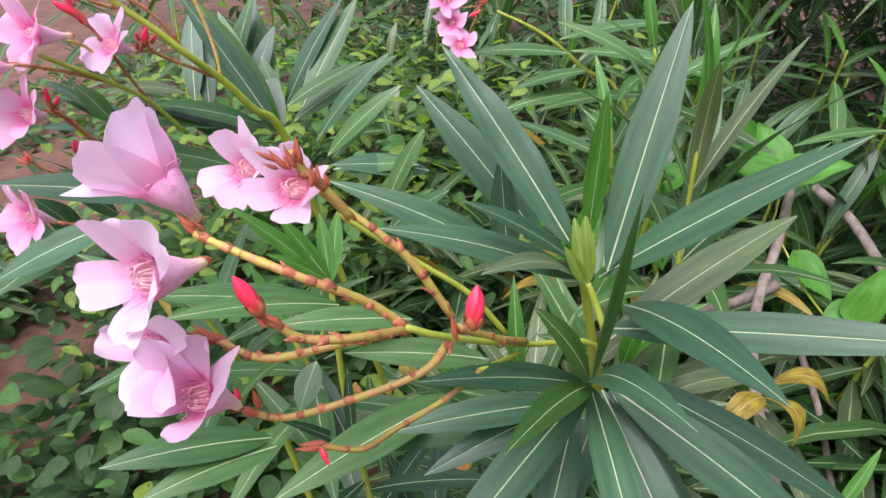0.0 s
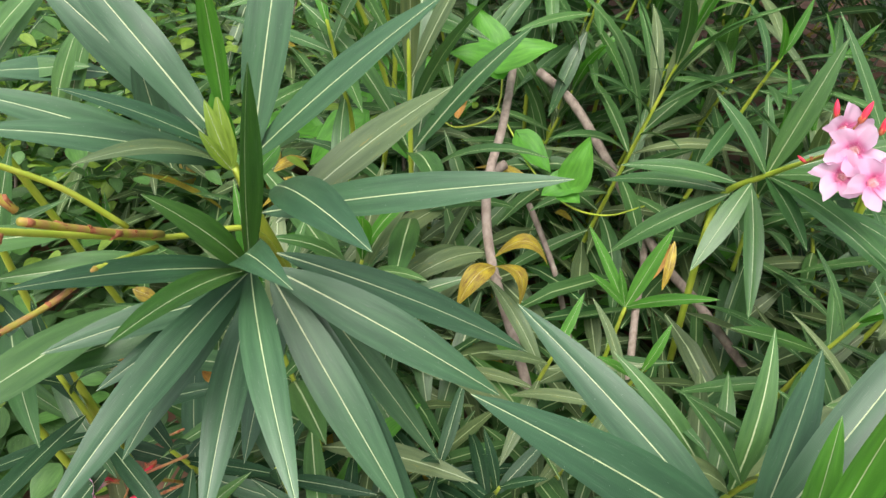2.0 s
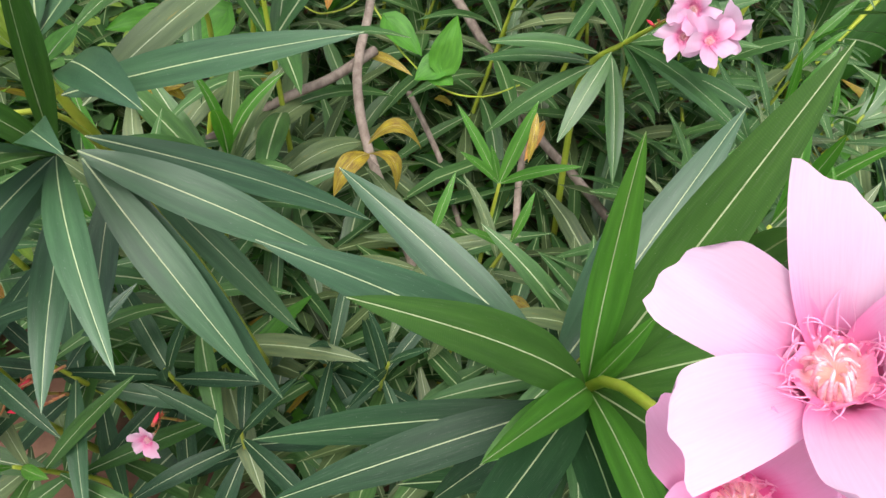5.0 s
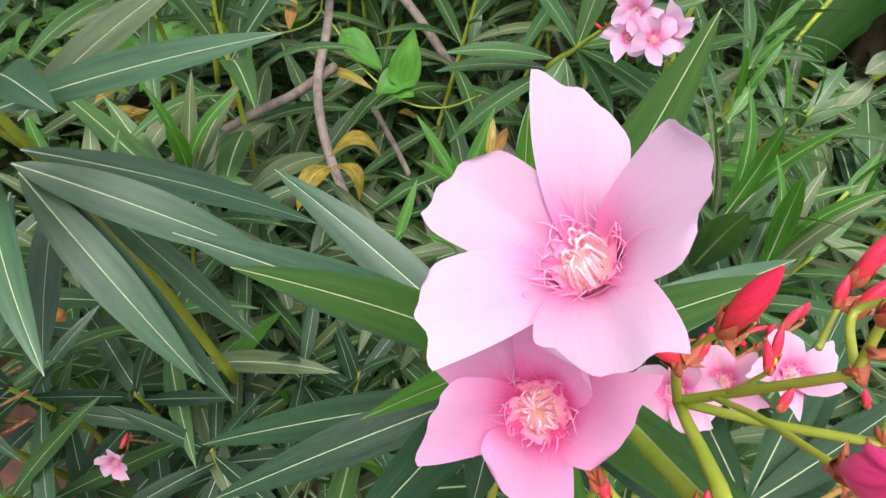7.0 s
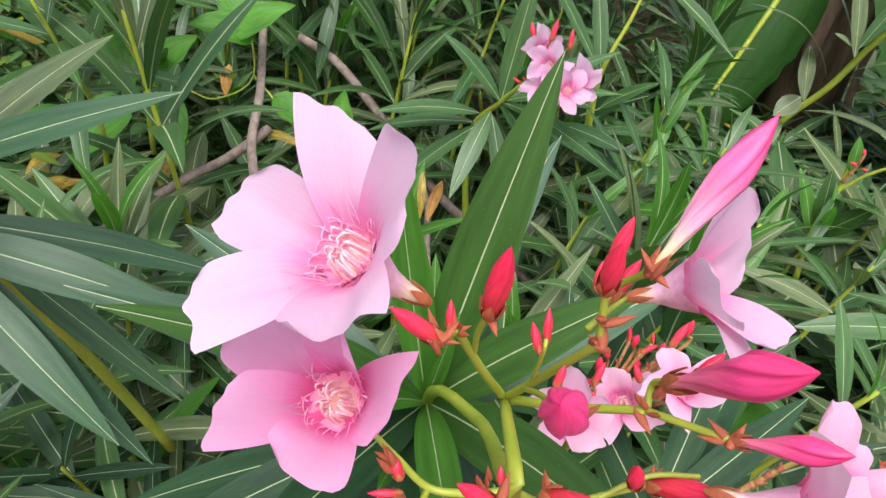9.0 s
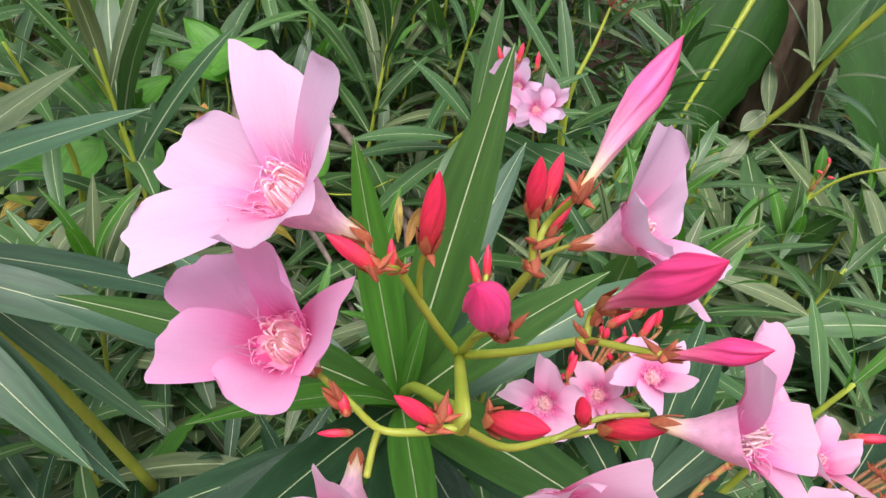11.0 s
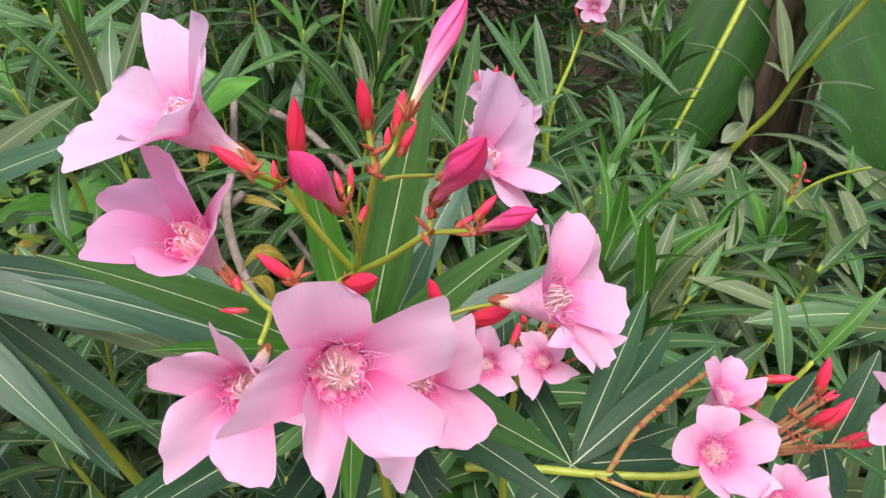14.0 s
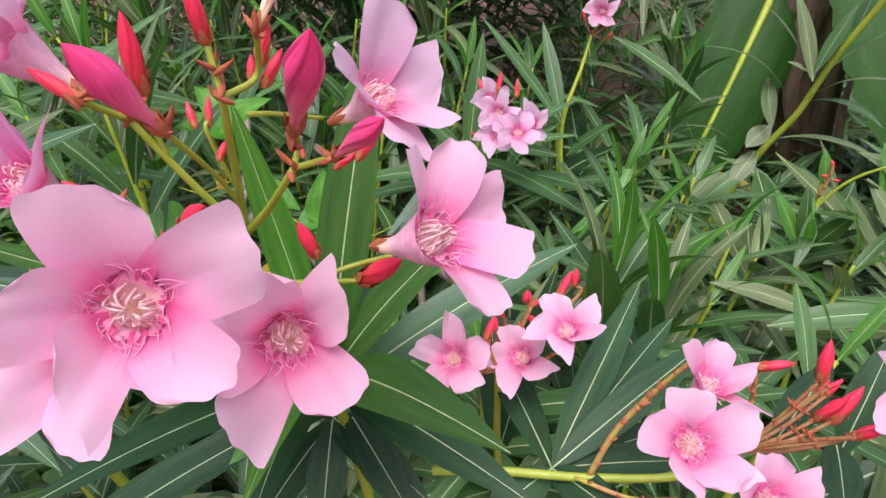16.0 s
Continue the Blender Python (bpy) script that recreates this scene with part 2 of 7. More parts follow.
BUD_RED = graded("red_bud", (0.0, (0.45, 0.14, 0.05)), (0.16, (0.72, 0.05, 0.06)), (0.6, (0.78, 0.03, 0.085)), (1.0, (0.66, 0.02, 0.07)))
BUD_ROSE = graded("rose_bud", (0.0, (0.80, 0.45, 0.30)), (0.14, (0.82, 0.20, 0.32)), (0.6, (0.80, 0.07, 0.25)), (1.0, (0.70, 0.03, 0.15)))
BRACT = plain("brown_bract", (0.44, 0.05, 0.03), (0.34, 0.16, 0.06), 0.6, 160.0, relief=0.3)
BUD_PINK = graded("pink_bud", (0.0, (0.86, 0.64, 0.26)), (0.17, (0.90, 0.68, 0.46)), (0.34, (0.88, 0.42, 0.58)), (0.65, (0.82, 0.17, 0.40)), (1.0, (0.74, 0.04, 0.20)))


# ---- building helpers ----
def part(name, me, parent, mat=None, label="", m=None):
    """Links a mesh as one object under a thing, where m is in the world, or under a part, where m is in that part."""
    ob = new(name, me)
    ob.parent = parent
    m = m or Matrix()
    ob.matrix_basis = m if parent.data else Matrix.Translation(-parent.location) @ m
    if mat is not None and not me.materials:
        me.materials.append(mat)
    return tagged(ob, label) if label else ob


def sheet(name, grid, closed=False, mats=(), strip=None):
    """A mesh over a grid of points: rows along, columns across. strip: columns of faces that take the second material."""
    bm = bmesh.new()
    layer = bm.loops.layers.uv.new("uv")
    rows, cols = len(grid), len(grid[0])
    vs = [[bm.verts.new(p) for p in row] for row in grid]
    for i in range(rows - 1):
        for j in range(cols if closed else cols - 1):
            k = (j + 1) % cols
            f = bm.faces.new((vs[i][j], vs[i + 1][j], vs[i + 1][k], vs[i][k]))
            f.smooth = True
            f.material_index = 1 if strip and j in strip else 0
            us = (i / (rows - 1), (i + 1) / (rows - 1), (i + 1) / (rows - 1), i / (rows - 1))
            ws = (j / (cols - 1), j / (cols - 1), (j + 1) / (cols - 1), (j + 1) / (cols - 1))
            for lp, a, b in zip(f.loops, us, ws):
                lp[layer].uv = (a, b)
    me = bpy.data.meshes.new(name)
    bm.to_mesh(me)
    bm.free()
    for mt in mats:
        me.materials.append(mt)
    return me


def tube(name, points, radii, sides=8, mat=None):
    """A round stalk through points, with a radius at each."""
    pts = [Vector(p) for p in points]
    side = Vector((0.3, 0.9, 0.2))
    grid = []
    for i, p in enumerate(pts):
        d = (pts[min(i + 1, len(pts) - 1)] - pts[max(i - 1, 0)]).normalized()
        side = (side - d * side.dot(d)).normalized()
        up = d.cross(side)
        grid.append([p + (side * math.cos(a) + up * math.sin(a)) * radii[i] for a in (2 * math.pi * k / sides for k in range(sides))])
    d0, d1 = (pts[0] - pts[1]).normalized(), (pts[-1] - pts[-2]).normalized()
    grid = [[pts[0] + d0 * radii[0] * 0.4 + (q - pts[0]) * 0.05 for q in grid[0]]] + grid + [[pts[-1] + d1 * radii[-1] * 0.4 + (q - pts[-1]) * 0.05 for q in grid[-1]]]
    return sheet(name, grid, True, mats=(mat,) if mat else ())


def smooth_line(points, steps=6):
    """Catmull-Rom through the points."""
    p = [Vector(q) for q in points]
    p = [p[0] * 2 - p[1]] + p + [p[-1] * 2 - p[-2]]
    out = []
    for i in range(1, len(p) - 2):
        for k in range(steps):
            t = k / steps
            a, b, c, d = p[i - 1], p[i], p[i + 1], p[i + 2]
            out.append(0.5 * (2 * b + (c - a) * t + (2 * a - 5 * b + 4 * c - d) * t * t + (3 * b - a - 3 * c + d) * t ** 3))
    return out + [p[-2]]


BLADES = {}


def blade_mesh(arch=0.05, fold=0.25, twist=0.0, mats="green", fine=True, wave=0.0):
    """Lance-shaped leaf of length 1 and width 1 along x, upper side +z, with a pale raised midrib."""
    key = (round(arch, 2), round(fold, 2), round(twist, 1), mats, fine, wave)
    if key in BLADES:
        return BLADES[key]
    n = 18 if fine else 8
    across = (-1, -0.62, -0.045, 0.0, 0.045, 0.62, 1) if fine else (-1, -0.07, 0.07, 1)
    grid = []
    for i in range(n + 1):
        u = i / n
        w = 0.5 * (math.sin(math.pi * min(1, u ** 0.94)) ** 0.78 * (1.1 - 0.18 * u) + 0.05 * (1 - u))
        if u > 0.995:
            w = 0.006
        h = arch * 4 * u * (1 - u)
        a = twist * (u - 0.3)
        row = []
        for v in across:
            y = v * max(w, 0.004) if abs(v) > 0.1 else v * (1.1 - 0.75 * u) * (0.40 if fine else 0.5)
            if abs(v) < 0.1:
                y = max(-w, min(w, y))
            z = fold * 0.16 * (abs(y) * 2) ** 1.5 + (0.004 if v == 0 else 0.0)
            z += wave * 0.03 * math.sin(u * 21 + (1.7 if v > 0 else 0)) * abs(v)
            z *= 0.16
            yy = y * math.cos(a) - z * math.sin(a) / 0.16
            zz = y * math.sin(a) * 0.16 + z * math.cos(a)
            row.append(Vector((u, yy, h + zz)))
        grid.append(row)
    me = sheet("leaf", grid, mats=(LEAVES[mats][0], LEAVES[mats][1]), strip=(2, 3) if fine else (1,))
    BLADES[key] = me
    return me


# "dark" leaves carry shade in their colour
LEAVES = {"deep": (LEAF_DEEP, RIB), "dark": (LEAF_SHADED, RIB), "green": (LEAF, RIB), "fresh": (LEAF_FRESH, RIB), "olive": (LEAF_OLIVE, RIB), "young": (LEAF_YOUNG, RIB), "tip": (LEAF_TIP, RIB), "yellow": (LEAF_YELLOW, RIB_YELLOW), "orange": (LEAF_ORANGE, RIB_YELLOW)}


def frame_of(base, tip, normal):
    """Axes at base: x towards tip, z as near to normal as may be."""
    x = (Vector(tip) - Vector(base)).normalized()
    n = Vector(normal)
    y = n.cross(x)
    if y.length < 1e-4:
        y = Vector((0, 1, 0)).cross(x)
    y.normalize()
    z = x.cross(y)
    m = Matrix((x, y, z)).transposed().to_4x4()
    m.translation = Vector(base)
    return m


def leaf(parent, base, tip, width=0.024, arch=0.06, normal=(0, 0, 1), kind="green", fold=0.3, twist=0.0, fine=True, wave=0.0, label=""):
    """One leaf from base to tip, in metres."""
    length = (Vector(tip) - Vector(base)).length
    m = frame_of(base, tip, normal) @ Matrix.Diagonal((length, width * (0.96 if fine else 1.0), length, 1))
    return part("leaf", blade_mesh(arch, fold, twist, kind, fine, wave), parent, m=m, label=label)


def petal_shape(tilt, length, width, roll, skew, seed):
    """The surface of a petal that leaves the throat along x: it climbs out of the tube, then bends over to its tilt.
    Gives a point for u (foot to rim) and v (side to side)."""
    cup = (0.16, -0.05, 0.10, 0.20, 0.04)[seed % 5]
    curl = (0.10, -0.30, 0.20, -0.16, 0.26)[(seed * 2) % 5]
    sharp = (0.10, 0.20, 0.04, 0.16, 0.22)[seed % 5]
    d = Vector((math.cos(tilt), 0, math.sin(tilt)))
    side, up = Vector((0, 1, 0)), Vector((-math.sin(tilt), 0, math.cos(tilt)))
    foot, tip = Vector((-0.05 * length, 0, -0.22 * length)), d * (length * 1.05) - up * (0.05 * length)
    k1, k2 = foot + Vector((0.10, 0, 0.34)) * length, tip - d * (0.50 * length) + up * (0.10 * length)
    across = (side * math.cos(roll) + up * math.sin(roll) + d * math.tan(skew)) * (width * 0.5)

    def at(u, v):
        s = u * (1 - 0.05 * u ** 3 * abs(v) ** 3 + sharp * 0.35 * u ** 3 * v * abs(v) + 0.014 * u ** 4 * math.sin(v * 7 + seed * 2.1))
        t = 1 - s
        c = foot * t ** 3 + k1 * (3 * t * t * s) + k2 * (3 * t * s * s) + tip * s ** 3
        g = min(1.0, u / 0.84)
        f = 0.42 + 0.56 * g * (2 - g)
        if u > 0.84:
            f *= 1 - (0.36 - sharp * (1.6 if v > 0 else 0.4)) * ((u - 0.84) / 0.16) ** 2
        g = min(1.0, u / 0.7)
        w = (side * (width * 0.5)).lerp(across, g * g * (3 - 2 * g))
        h = 0.34 * v * v * (1 - u) ** 1.5 - 0.10 * math.exp(-(v / 0.22) ** 2) * u * (1 - u) * 2 + cup * (v * v - 0.3) * u + curl * max(0.0, v - 0.45) ** 2 * u * 1.9 - curl * 0.7 * max(0.0, -v - 0.5) ** 2 * u * 1.9
        h += 0.028 * math.sin(v * 4.2 + seed * 1.9) * u * u + 0.020 * math.sin(u * 8 + v * 3.5 + seed * 1.7) * u + 0.012 * math.sin(v * 10 + seed) * u ** 4
        return c + w * (v * f) + up * (h * width * 0.62)
    return at


def petal_mesh(shape, deep):
    at = petal_shape(*shape)
    grid = [[at(i / 18, j / 7 - 1) for j in range(15)] for i in range(19)]
    return sheet("petal", grid, mats=({0: PETAL, 1: PETAL_DEEP, -1: PETAL_PALE, -2: PETAL_FADED}[int(deep)],))


def crown_mesh(shape, length):
    """Fine pointed threads that lie forward on a petal from its foot."""
    at = petal_shape(*shape)
    r = random.Random(shape[-1] * 7 + 1)
    bm = bmesh.new()
    for k in range(5):
        v = (k - 2) / 2.3 + r.uniform(-0.08, 0.08)
        end = 0.24 + 0.36 * (1 - abs(v)) * r.uniform(0.1, 1.3)
        bend, lift = r.uniform(-0.6, 0.6), r.uniform(0.01, 0.06)
        prev = None
        for i in range(8):
            f = i / 7
            u = 0.12 + f * (end - 0.12)
            c0 = at(u, v + bend * f * f) + Vector((-0.3, 0, 1)) * (length * (0.012 + lift * math.sin(f * math.pi * 0.85) + 0.05 * f * f * (k % 3 == 0)))
            wd = length * (0.0075 * (1 - f) ** 0.6 + 0.002)
            ring = [bm.verts.new(c0 + Vector((0, -wd, 0))), bm.verts.new(c0 + Vector((-wd * 0.4, 0, wd * 0.7))), bm.verts.new(c0 + Vector((0, wd, 0)))]
            if prev:
                for q in (0, 1):
                    bm.faces.new((prev[q], prev[q + 1], ring[q + 1], ring[q])).smooth = True
            prev = ring
    me = bpy.data.meshes.new("fringe")
    bm.to_mesh(me)
    bm.free()
    me.materials.append(FRINGE)
    return me


FLOWER_BITS = {}


def flower(parent, throat, foot, size=0.046, turn=0.0, openness=1.0, deep=False, seed=0, label="", face=None, petals=None):
    """A five-petalled flower: funnel from its foot to the throat, petals, fringe and sepals. face: the way it looks.
    petals: for each its bearing round the throat, tilt, length, width, roll and skew, in degrees and metres."""
    throat, foot = Vector(throat), Vector(foot)
    way = (throat - foot).normalized()
    axis = Vector(face).normalized() if face else way
    x = (Vector((0, 0, 1)) - axis * axis.z).normalized()
    m = Matrix((x, axis.cross(x), axis)).transposed().to_4x4()
    m.translation = throat
    inv = m.inverted()
    end, away = inv @ foot, inv.to_3x3() @ way
    depth = end.length
    r0, r1 = size * 0.045, size * 0.145
    prof = [(0.0, 0.7 * r0), (0.12, r0), (0.25, r0 * 1.1), (0.4, r0 * 1.5), (0.55, r1 * 0.66), (0.7, r1 * 0.84), (0.85, r1 * 0.98), (1.0, r1 * 1.1)]
    grid = []
    for h, rr in prof:
        g = h * h * (3 - 2 * h)
        lean = away.lerp(Vector((0, 0, 1)), g).normalized()
        c = end * (1 - h) ** 2 + Vector((0, 0, -0.45 * depth)) * (2 * h * (1 - h))
        sx = (Vector((1, 0, 0)) - lean * lean.x).normalized()
        sy = lean.cross(sx)
        grid.append([c + (sx * math.cos(a) + sy * math.sin(a)) * (rr * (1 + 0.05 * math.cos(5 * a) * h)) for a in (2 * math.pi * k / 20 for k in range(20))])
    ob = part("flower", sheet("flower", grid, True, mats=(TUBE,)), parent, m=m, label=label)
    if petals is None:
        ln = size * 0.455
        r = random.Random(seed * 13 + 5)
        petals = [(turn + 72 * k + r.uniform(-6, 6), 62 - 48 * openness + r.uniform(-9, 9), ln * r.uniform(0.93, 1.07), ln * r.uniform(0.98, 1.10), -12 + r.uniform(-14, 14), 10 + r.uniform(-12, 12)) for k in range(5)]
    for k, (bearing, tilt, ln, wd, roll, skew) in enumerate(petals):
        shape = (radians(round(tilt)), round(ln, 4), round(wd, 4), radians(round(roll)), radians(round(skew)), (seed + k) % 5)
        pm = Matrix.Rotation(radians(bearing), 4, "Z") @ Matrix.Translation((r1 * 0.93, 0, 0))
        blade = part("petal", petal_mesh(shape, deep), ob, m=pm)
        part("fringe", crown_mesh(shape, ln), blade)
    if "heart" not in FLOWER_BITS:
        FLOWER_BITS["heart"] = heart_mesh()
    part("throat", FLOWER_BITS["heart"], ob, m=Matrix.Diagonal((size, size, size, 1)))
    sit = away.to_track_quat("Z", "Y").to_matrix().to_4x4()
    part("calyx", calyx_mesh(), ob, m=Matrix.Translation(end) @ sit @ Matrix.Diagonal((size * 0.6, size * 0.6, size * 0.7, 1)))
    return ob


def heart_mesh():
    """Open bell of the throat, sunk between the petals, with loose fine strands that tangle over its rim, for a flower of size 1."""
    r = random.Random(5)
    rows = []
    for rad, z in ((0.135, -0.015), (0.118, -0.035), (0.10, -0.06), (0.08, -0.085), (0.05, -0.11), (0.0008, -0.12)):
        rows.append([Vector((rad * (1 + 0.07 * math.cos(5 * a)) * math.cos(a), rad * (1 + 0.07 * math.cos(5 * a)) * math.sin(a), z)) for a in (2 * math.pi * i / 30 for i in range(30))])
    me = sheet("throat", rows, True, mats=(HEART, FRINGE, ANTHER))
    bm = bmesh.new()
    bm.from_mesh(me)
    for k in range(56):
        inner = k % 2 == 0
        a = 2 * math.pi * k / 56 + r.uniform(-0.12, 0.12)
        sway = r.uniform(-0.5, 0.5) if inner else r.uniform(-0.9, 0.9)
        r0, z0 = (r.uniform(0.06, 0.115), -0.075) if inner else (0.122, -0.045)
        out, top = (r.uniform(0.005, 0.075), r.uniform(-0.01, 0.10)) if inner else (r.uniform(0.12, 0.23), r.uniform(0.0, 0.05))
        prev = None
        for i in range(9):
            f = i / 8
            rad = r0 + (out - r0) * f ** 1.4
            b = a + sway * f * f
            c0 = Vector((rad * math.cos(b), rad * math.sin(b), z0 + (top - z0) * math.sin(f * math.pi * 0.6) + 0.006 + 0.008 * math.sin(f * 9 + k)))
            wd = (0.0090 if inner else 0.0046) * (1 - f) ** 0.4 + 0.0014
            d = Vector((-math.sin(b), math.cos(b), 0)) * wd
            e = Vector((math.cos(b) * 0.4, math.sin(b) * 0.4, 1)) * wd
            ring = [bm.verts.new(c0 - d), bm.verts.new(c0 + e), bm.verts.new(c0 + d), bm.verts.new(c0 - e)]
            if prev:
                for q in range(4):
                    face = bm.faces.new((prev[q], prev[(q + 1) % 4], ring[(q + 1) % 4], ring[q]))
                    face.smooth, face.material_index = True, 2 if inner else 1
            prev = ring
    bm.to_mesh(me)
    bm.free()
    return me


def calyx_mesh():
    """Five pointed sepals round a short cup, for a flower or bud of size 1."""
    if "calyx" not in FLOWER_BITS:
        bm = bmesh.new()
        for k in range(5):
            a = 2 * math.pi * k / 5
            ca, sa = math.cos(a), math.sin(a)
            pts = []
            for h, rad, w in ((-0.06, 0.02, 0.016), (0.0, 0.048, 0.036), (0.06, 0.066, 0.042), (0.12, 0.074, 0.026), (0.18, 0.078, 0.002)):
                c0 = Vector((rad * ca, rad * sa, h))
                d = Vector((-sa, ca, 0)) * w
                pts.append((bm.verts.new(c0 - d), bm.verts.new(c0 + Vector((ca, sa, 0)) * 0.012), bm.verts.new(c0 + d)))
            for p, q in zip(pts, pts[1:]):
                for i in (0, 1):
                    bm.faces.new((p[i], p[i + 1], q[i + 1], q[i])).smooth = True
        me = bpy.data.meshes.new("calyx")
        bm.to_mesh(me)
        bm.free()
        me.materials.append(CALYX)
        FLOWER_BITS["calyx"] = me
    return FLOWER_BITS["calyx"]


def bud_mesh(pink, fat):
    key = ("bud", pink, fat)
    if key not in FLOWER_BITS:
        grid = []
        n = 16
        for i in range(n + 1):
            u = i / n
            if pink:
                r = 0.30 + 0.70 * math.sin(min(1, max(0, (u - 0.12) / 0.62)) * math.pi * 0.5) ** 1.3 if u < 0.62 else math.cos((u - 0.62) / 0.38 * math.pi * 0.5) ** 0.85
            else:
                r = 0.55 + 0.45 * math.sin(min(1, u / 0.45) * math.pi * 0.5) if u < 0.45 else math.cos((u - 0.45) / 0.55 * math.pi * 0.5) ** 0.8
            r = max(0.03, r) * fat
            row = []
            for k in range(25):
                a = 2 * math.pi / 5 * (k // 5 + (0.0, 0.25, 0.5, 0.75, 0.96)[k % 5])
                ridge = 1 + (0.2 if pink else 0.07) * ((k % 5) / 4 - 0.5) * min(1, u * 3) * (1.0 if u < 0.9 else 0.4)
                b = a + u * (1.9 if pink else 1.3)
                row.append(Vector((r * ridge * math.cos(b), r * ridge * math.sin(b), u)))
            grid.append(row)
        FLOWER_BITS[key] = sheet("bud", grid, True, mats=((BUD_RED, BUD_PINK, BUD_ROSE)[int(pink)],))
    return FLOWER_BITS[key]


def bud(parent, base, tip, pink=False, fat=0.16, label=""):
    """A closed bud from its sepals to its point."""
    base, tip = Vector(base), Vector(tip)
    axis = tip - base
    m = Matrix.Translation(base) @ axis.to_track_quat("Z", "Y").to_matrix().to_4x4()
    L = axis.length
    fat = round(fat * 0.74, 3)
    ob = part("bud", bud_mesh(pink, fat), parent, m=m @ Matrix.Diagonal((L, L, L, 1)), label=label)
    k = 1.75 * fat * (0.7 if pink else 1.25) / 0.16
    part("calyx", calyx_mesh(), ob, m=Matrix.Diagonal((k, k, min(k * (1.0 if pink else 1.25), 1.5), 1)))
    return ob


def stalk(parent, points, r0, r1, mat=None, name="stalk", scars=0, seed=0):
    """A tapered stalk; scars: knuckles left by fallen flowers along it."""
    line = smooth_line(points, 5)
    n = len(line) - 1
    if name in ("stalk", "flower_stalk"):
        k = 0.74 if name == "stalk" else 0.54
        r0, r1 = r0 * k, r1 * k
    uneven = random.Random(seed + 77)
    radii = [(r0 + (r1 - r0) * i / n) * (uneven.uniform(0.9, 1.1) if scars else 1) for i in range(n + 1)]
    ob = part(name, tube(name, line, radii, 8, mat or STEM), parent)
    if scars:
        r = random.Random(seed)
        for k in range(scars):
            f = (k + 0.6 + r.uniform(-0.2, 0.2)) / scars * n
            i = min(int(f), n - 1)
            p, d = line[i].lerp(line[i + 1], f - i), (line[i + 1] - line[i]).normalized()
            rr = radii[i] * r.uniform(0.86, 1.08)
            off = Vector((r.uniform(-1, 1), r.uniform(-1, 1), r.uniform(-1, 1))) * rr * 0.42
            lo, hi = r.uniform(0.5, 2.4), r.uniform(0.35, 0.9)
            pts = [p - d * rr * lo, p - d * rr * lo * 0.4 + off * 0.4, p + d * rr * hi * 0.4 + off, p + d * rr * hi + off * 0.5]
            knob = part("scar", tube("scar", pts, [rr * 0.97, rr * 1.04, rr * r.uniform(1.06, 1.24), rr * 0.8], 9, SCAR), ob)
            if r.random() < 0.45:
                out = (off - d * off.dot(d)).normalized()
                q = p + out * rr * 0.7
                part("stub", tube("stub", [q, q + (out + d * 0.8) * rr * 0.6, q + (out + d * 1.3) * rr * 1.1], [rr * 0.5, rr * 0.42, rr * 0.2], 6, SCAR), knob)
    return ob


def bract_mesh():
    """A small pointed scale, hollow on its inner side."""
    if "bract" not in FLOWER_BITS:
        prof = ((-0.15, 0.10), (0.05, 0.20), (0.3, 0.22), (0.6, 0.15), (0.85, 0.06), (1.0, 0.01))
        grid = [[Vector((w * math.cos(a), w * math.sin(a) * 0.7 + 0.12 * h * h, h * 0.9)) for a in (2 * math.pi * k / 7 for k in range(7))] for h, w in prof]
        FLOWER_BITS["bract"] = sheet("bract", grid, True, mats=(BRACT,))
    return FLOWER_BITS["bract"]


def bracts(parent, spots, size=0.0048):
    """Small brown pointed bracts where stalks part."""
    r = random.Random(len(spots))
    for p, d in spots:
        for k in range(4):
            a = (Vector(d) + Vector((r.uniform(-0.22, 0.22), r.uniform(-0.22, 0.22), r.uniform(-0.1, 0.25)))).normalized()
            q = Vector(p) + Vector((r.uniform(-1, 1), r.uniform(-1, 1), r.uniform(-1, 1))) * size * 0.25
            sz = size * r.uniform(0.7, 1.2)
            part("bract", bract_mesh(), parent, m=Matrix.Translation(q) @ a.to_track_quat("Z", "Y").to_matrix().to_4x4() @ Matrix.Diagonal((sz * 0.8, sz * 0.8, sz, 1)))


def thing(name, at, label, category, group=""):
    """An Empty that parents the parts of one thing; at: the place of its base or of the node that it grows from."""
    ob = new(name)
    ob.location = at
    ob.empty_display_size = 0.02
    return tagged(ob, label, category, group)


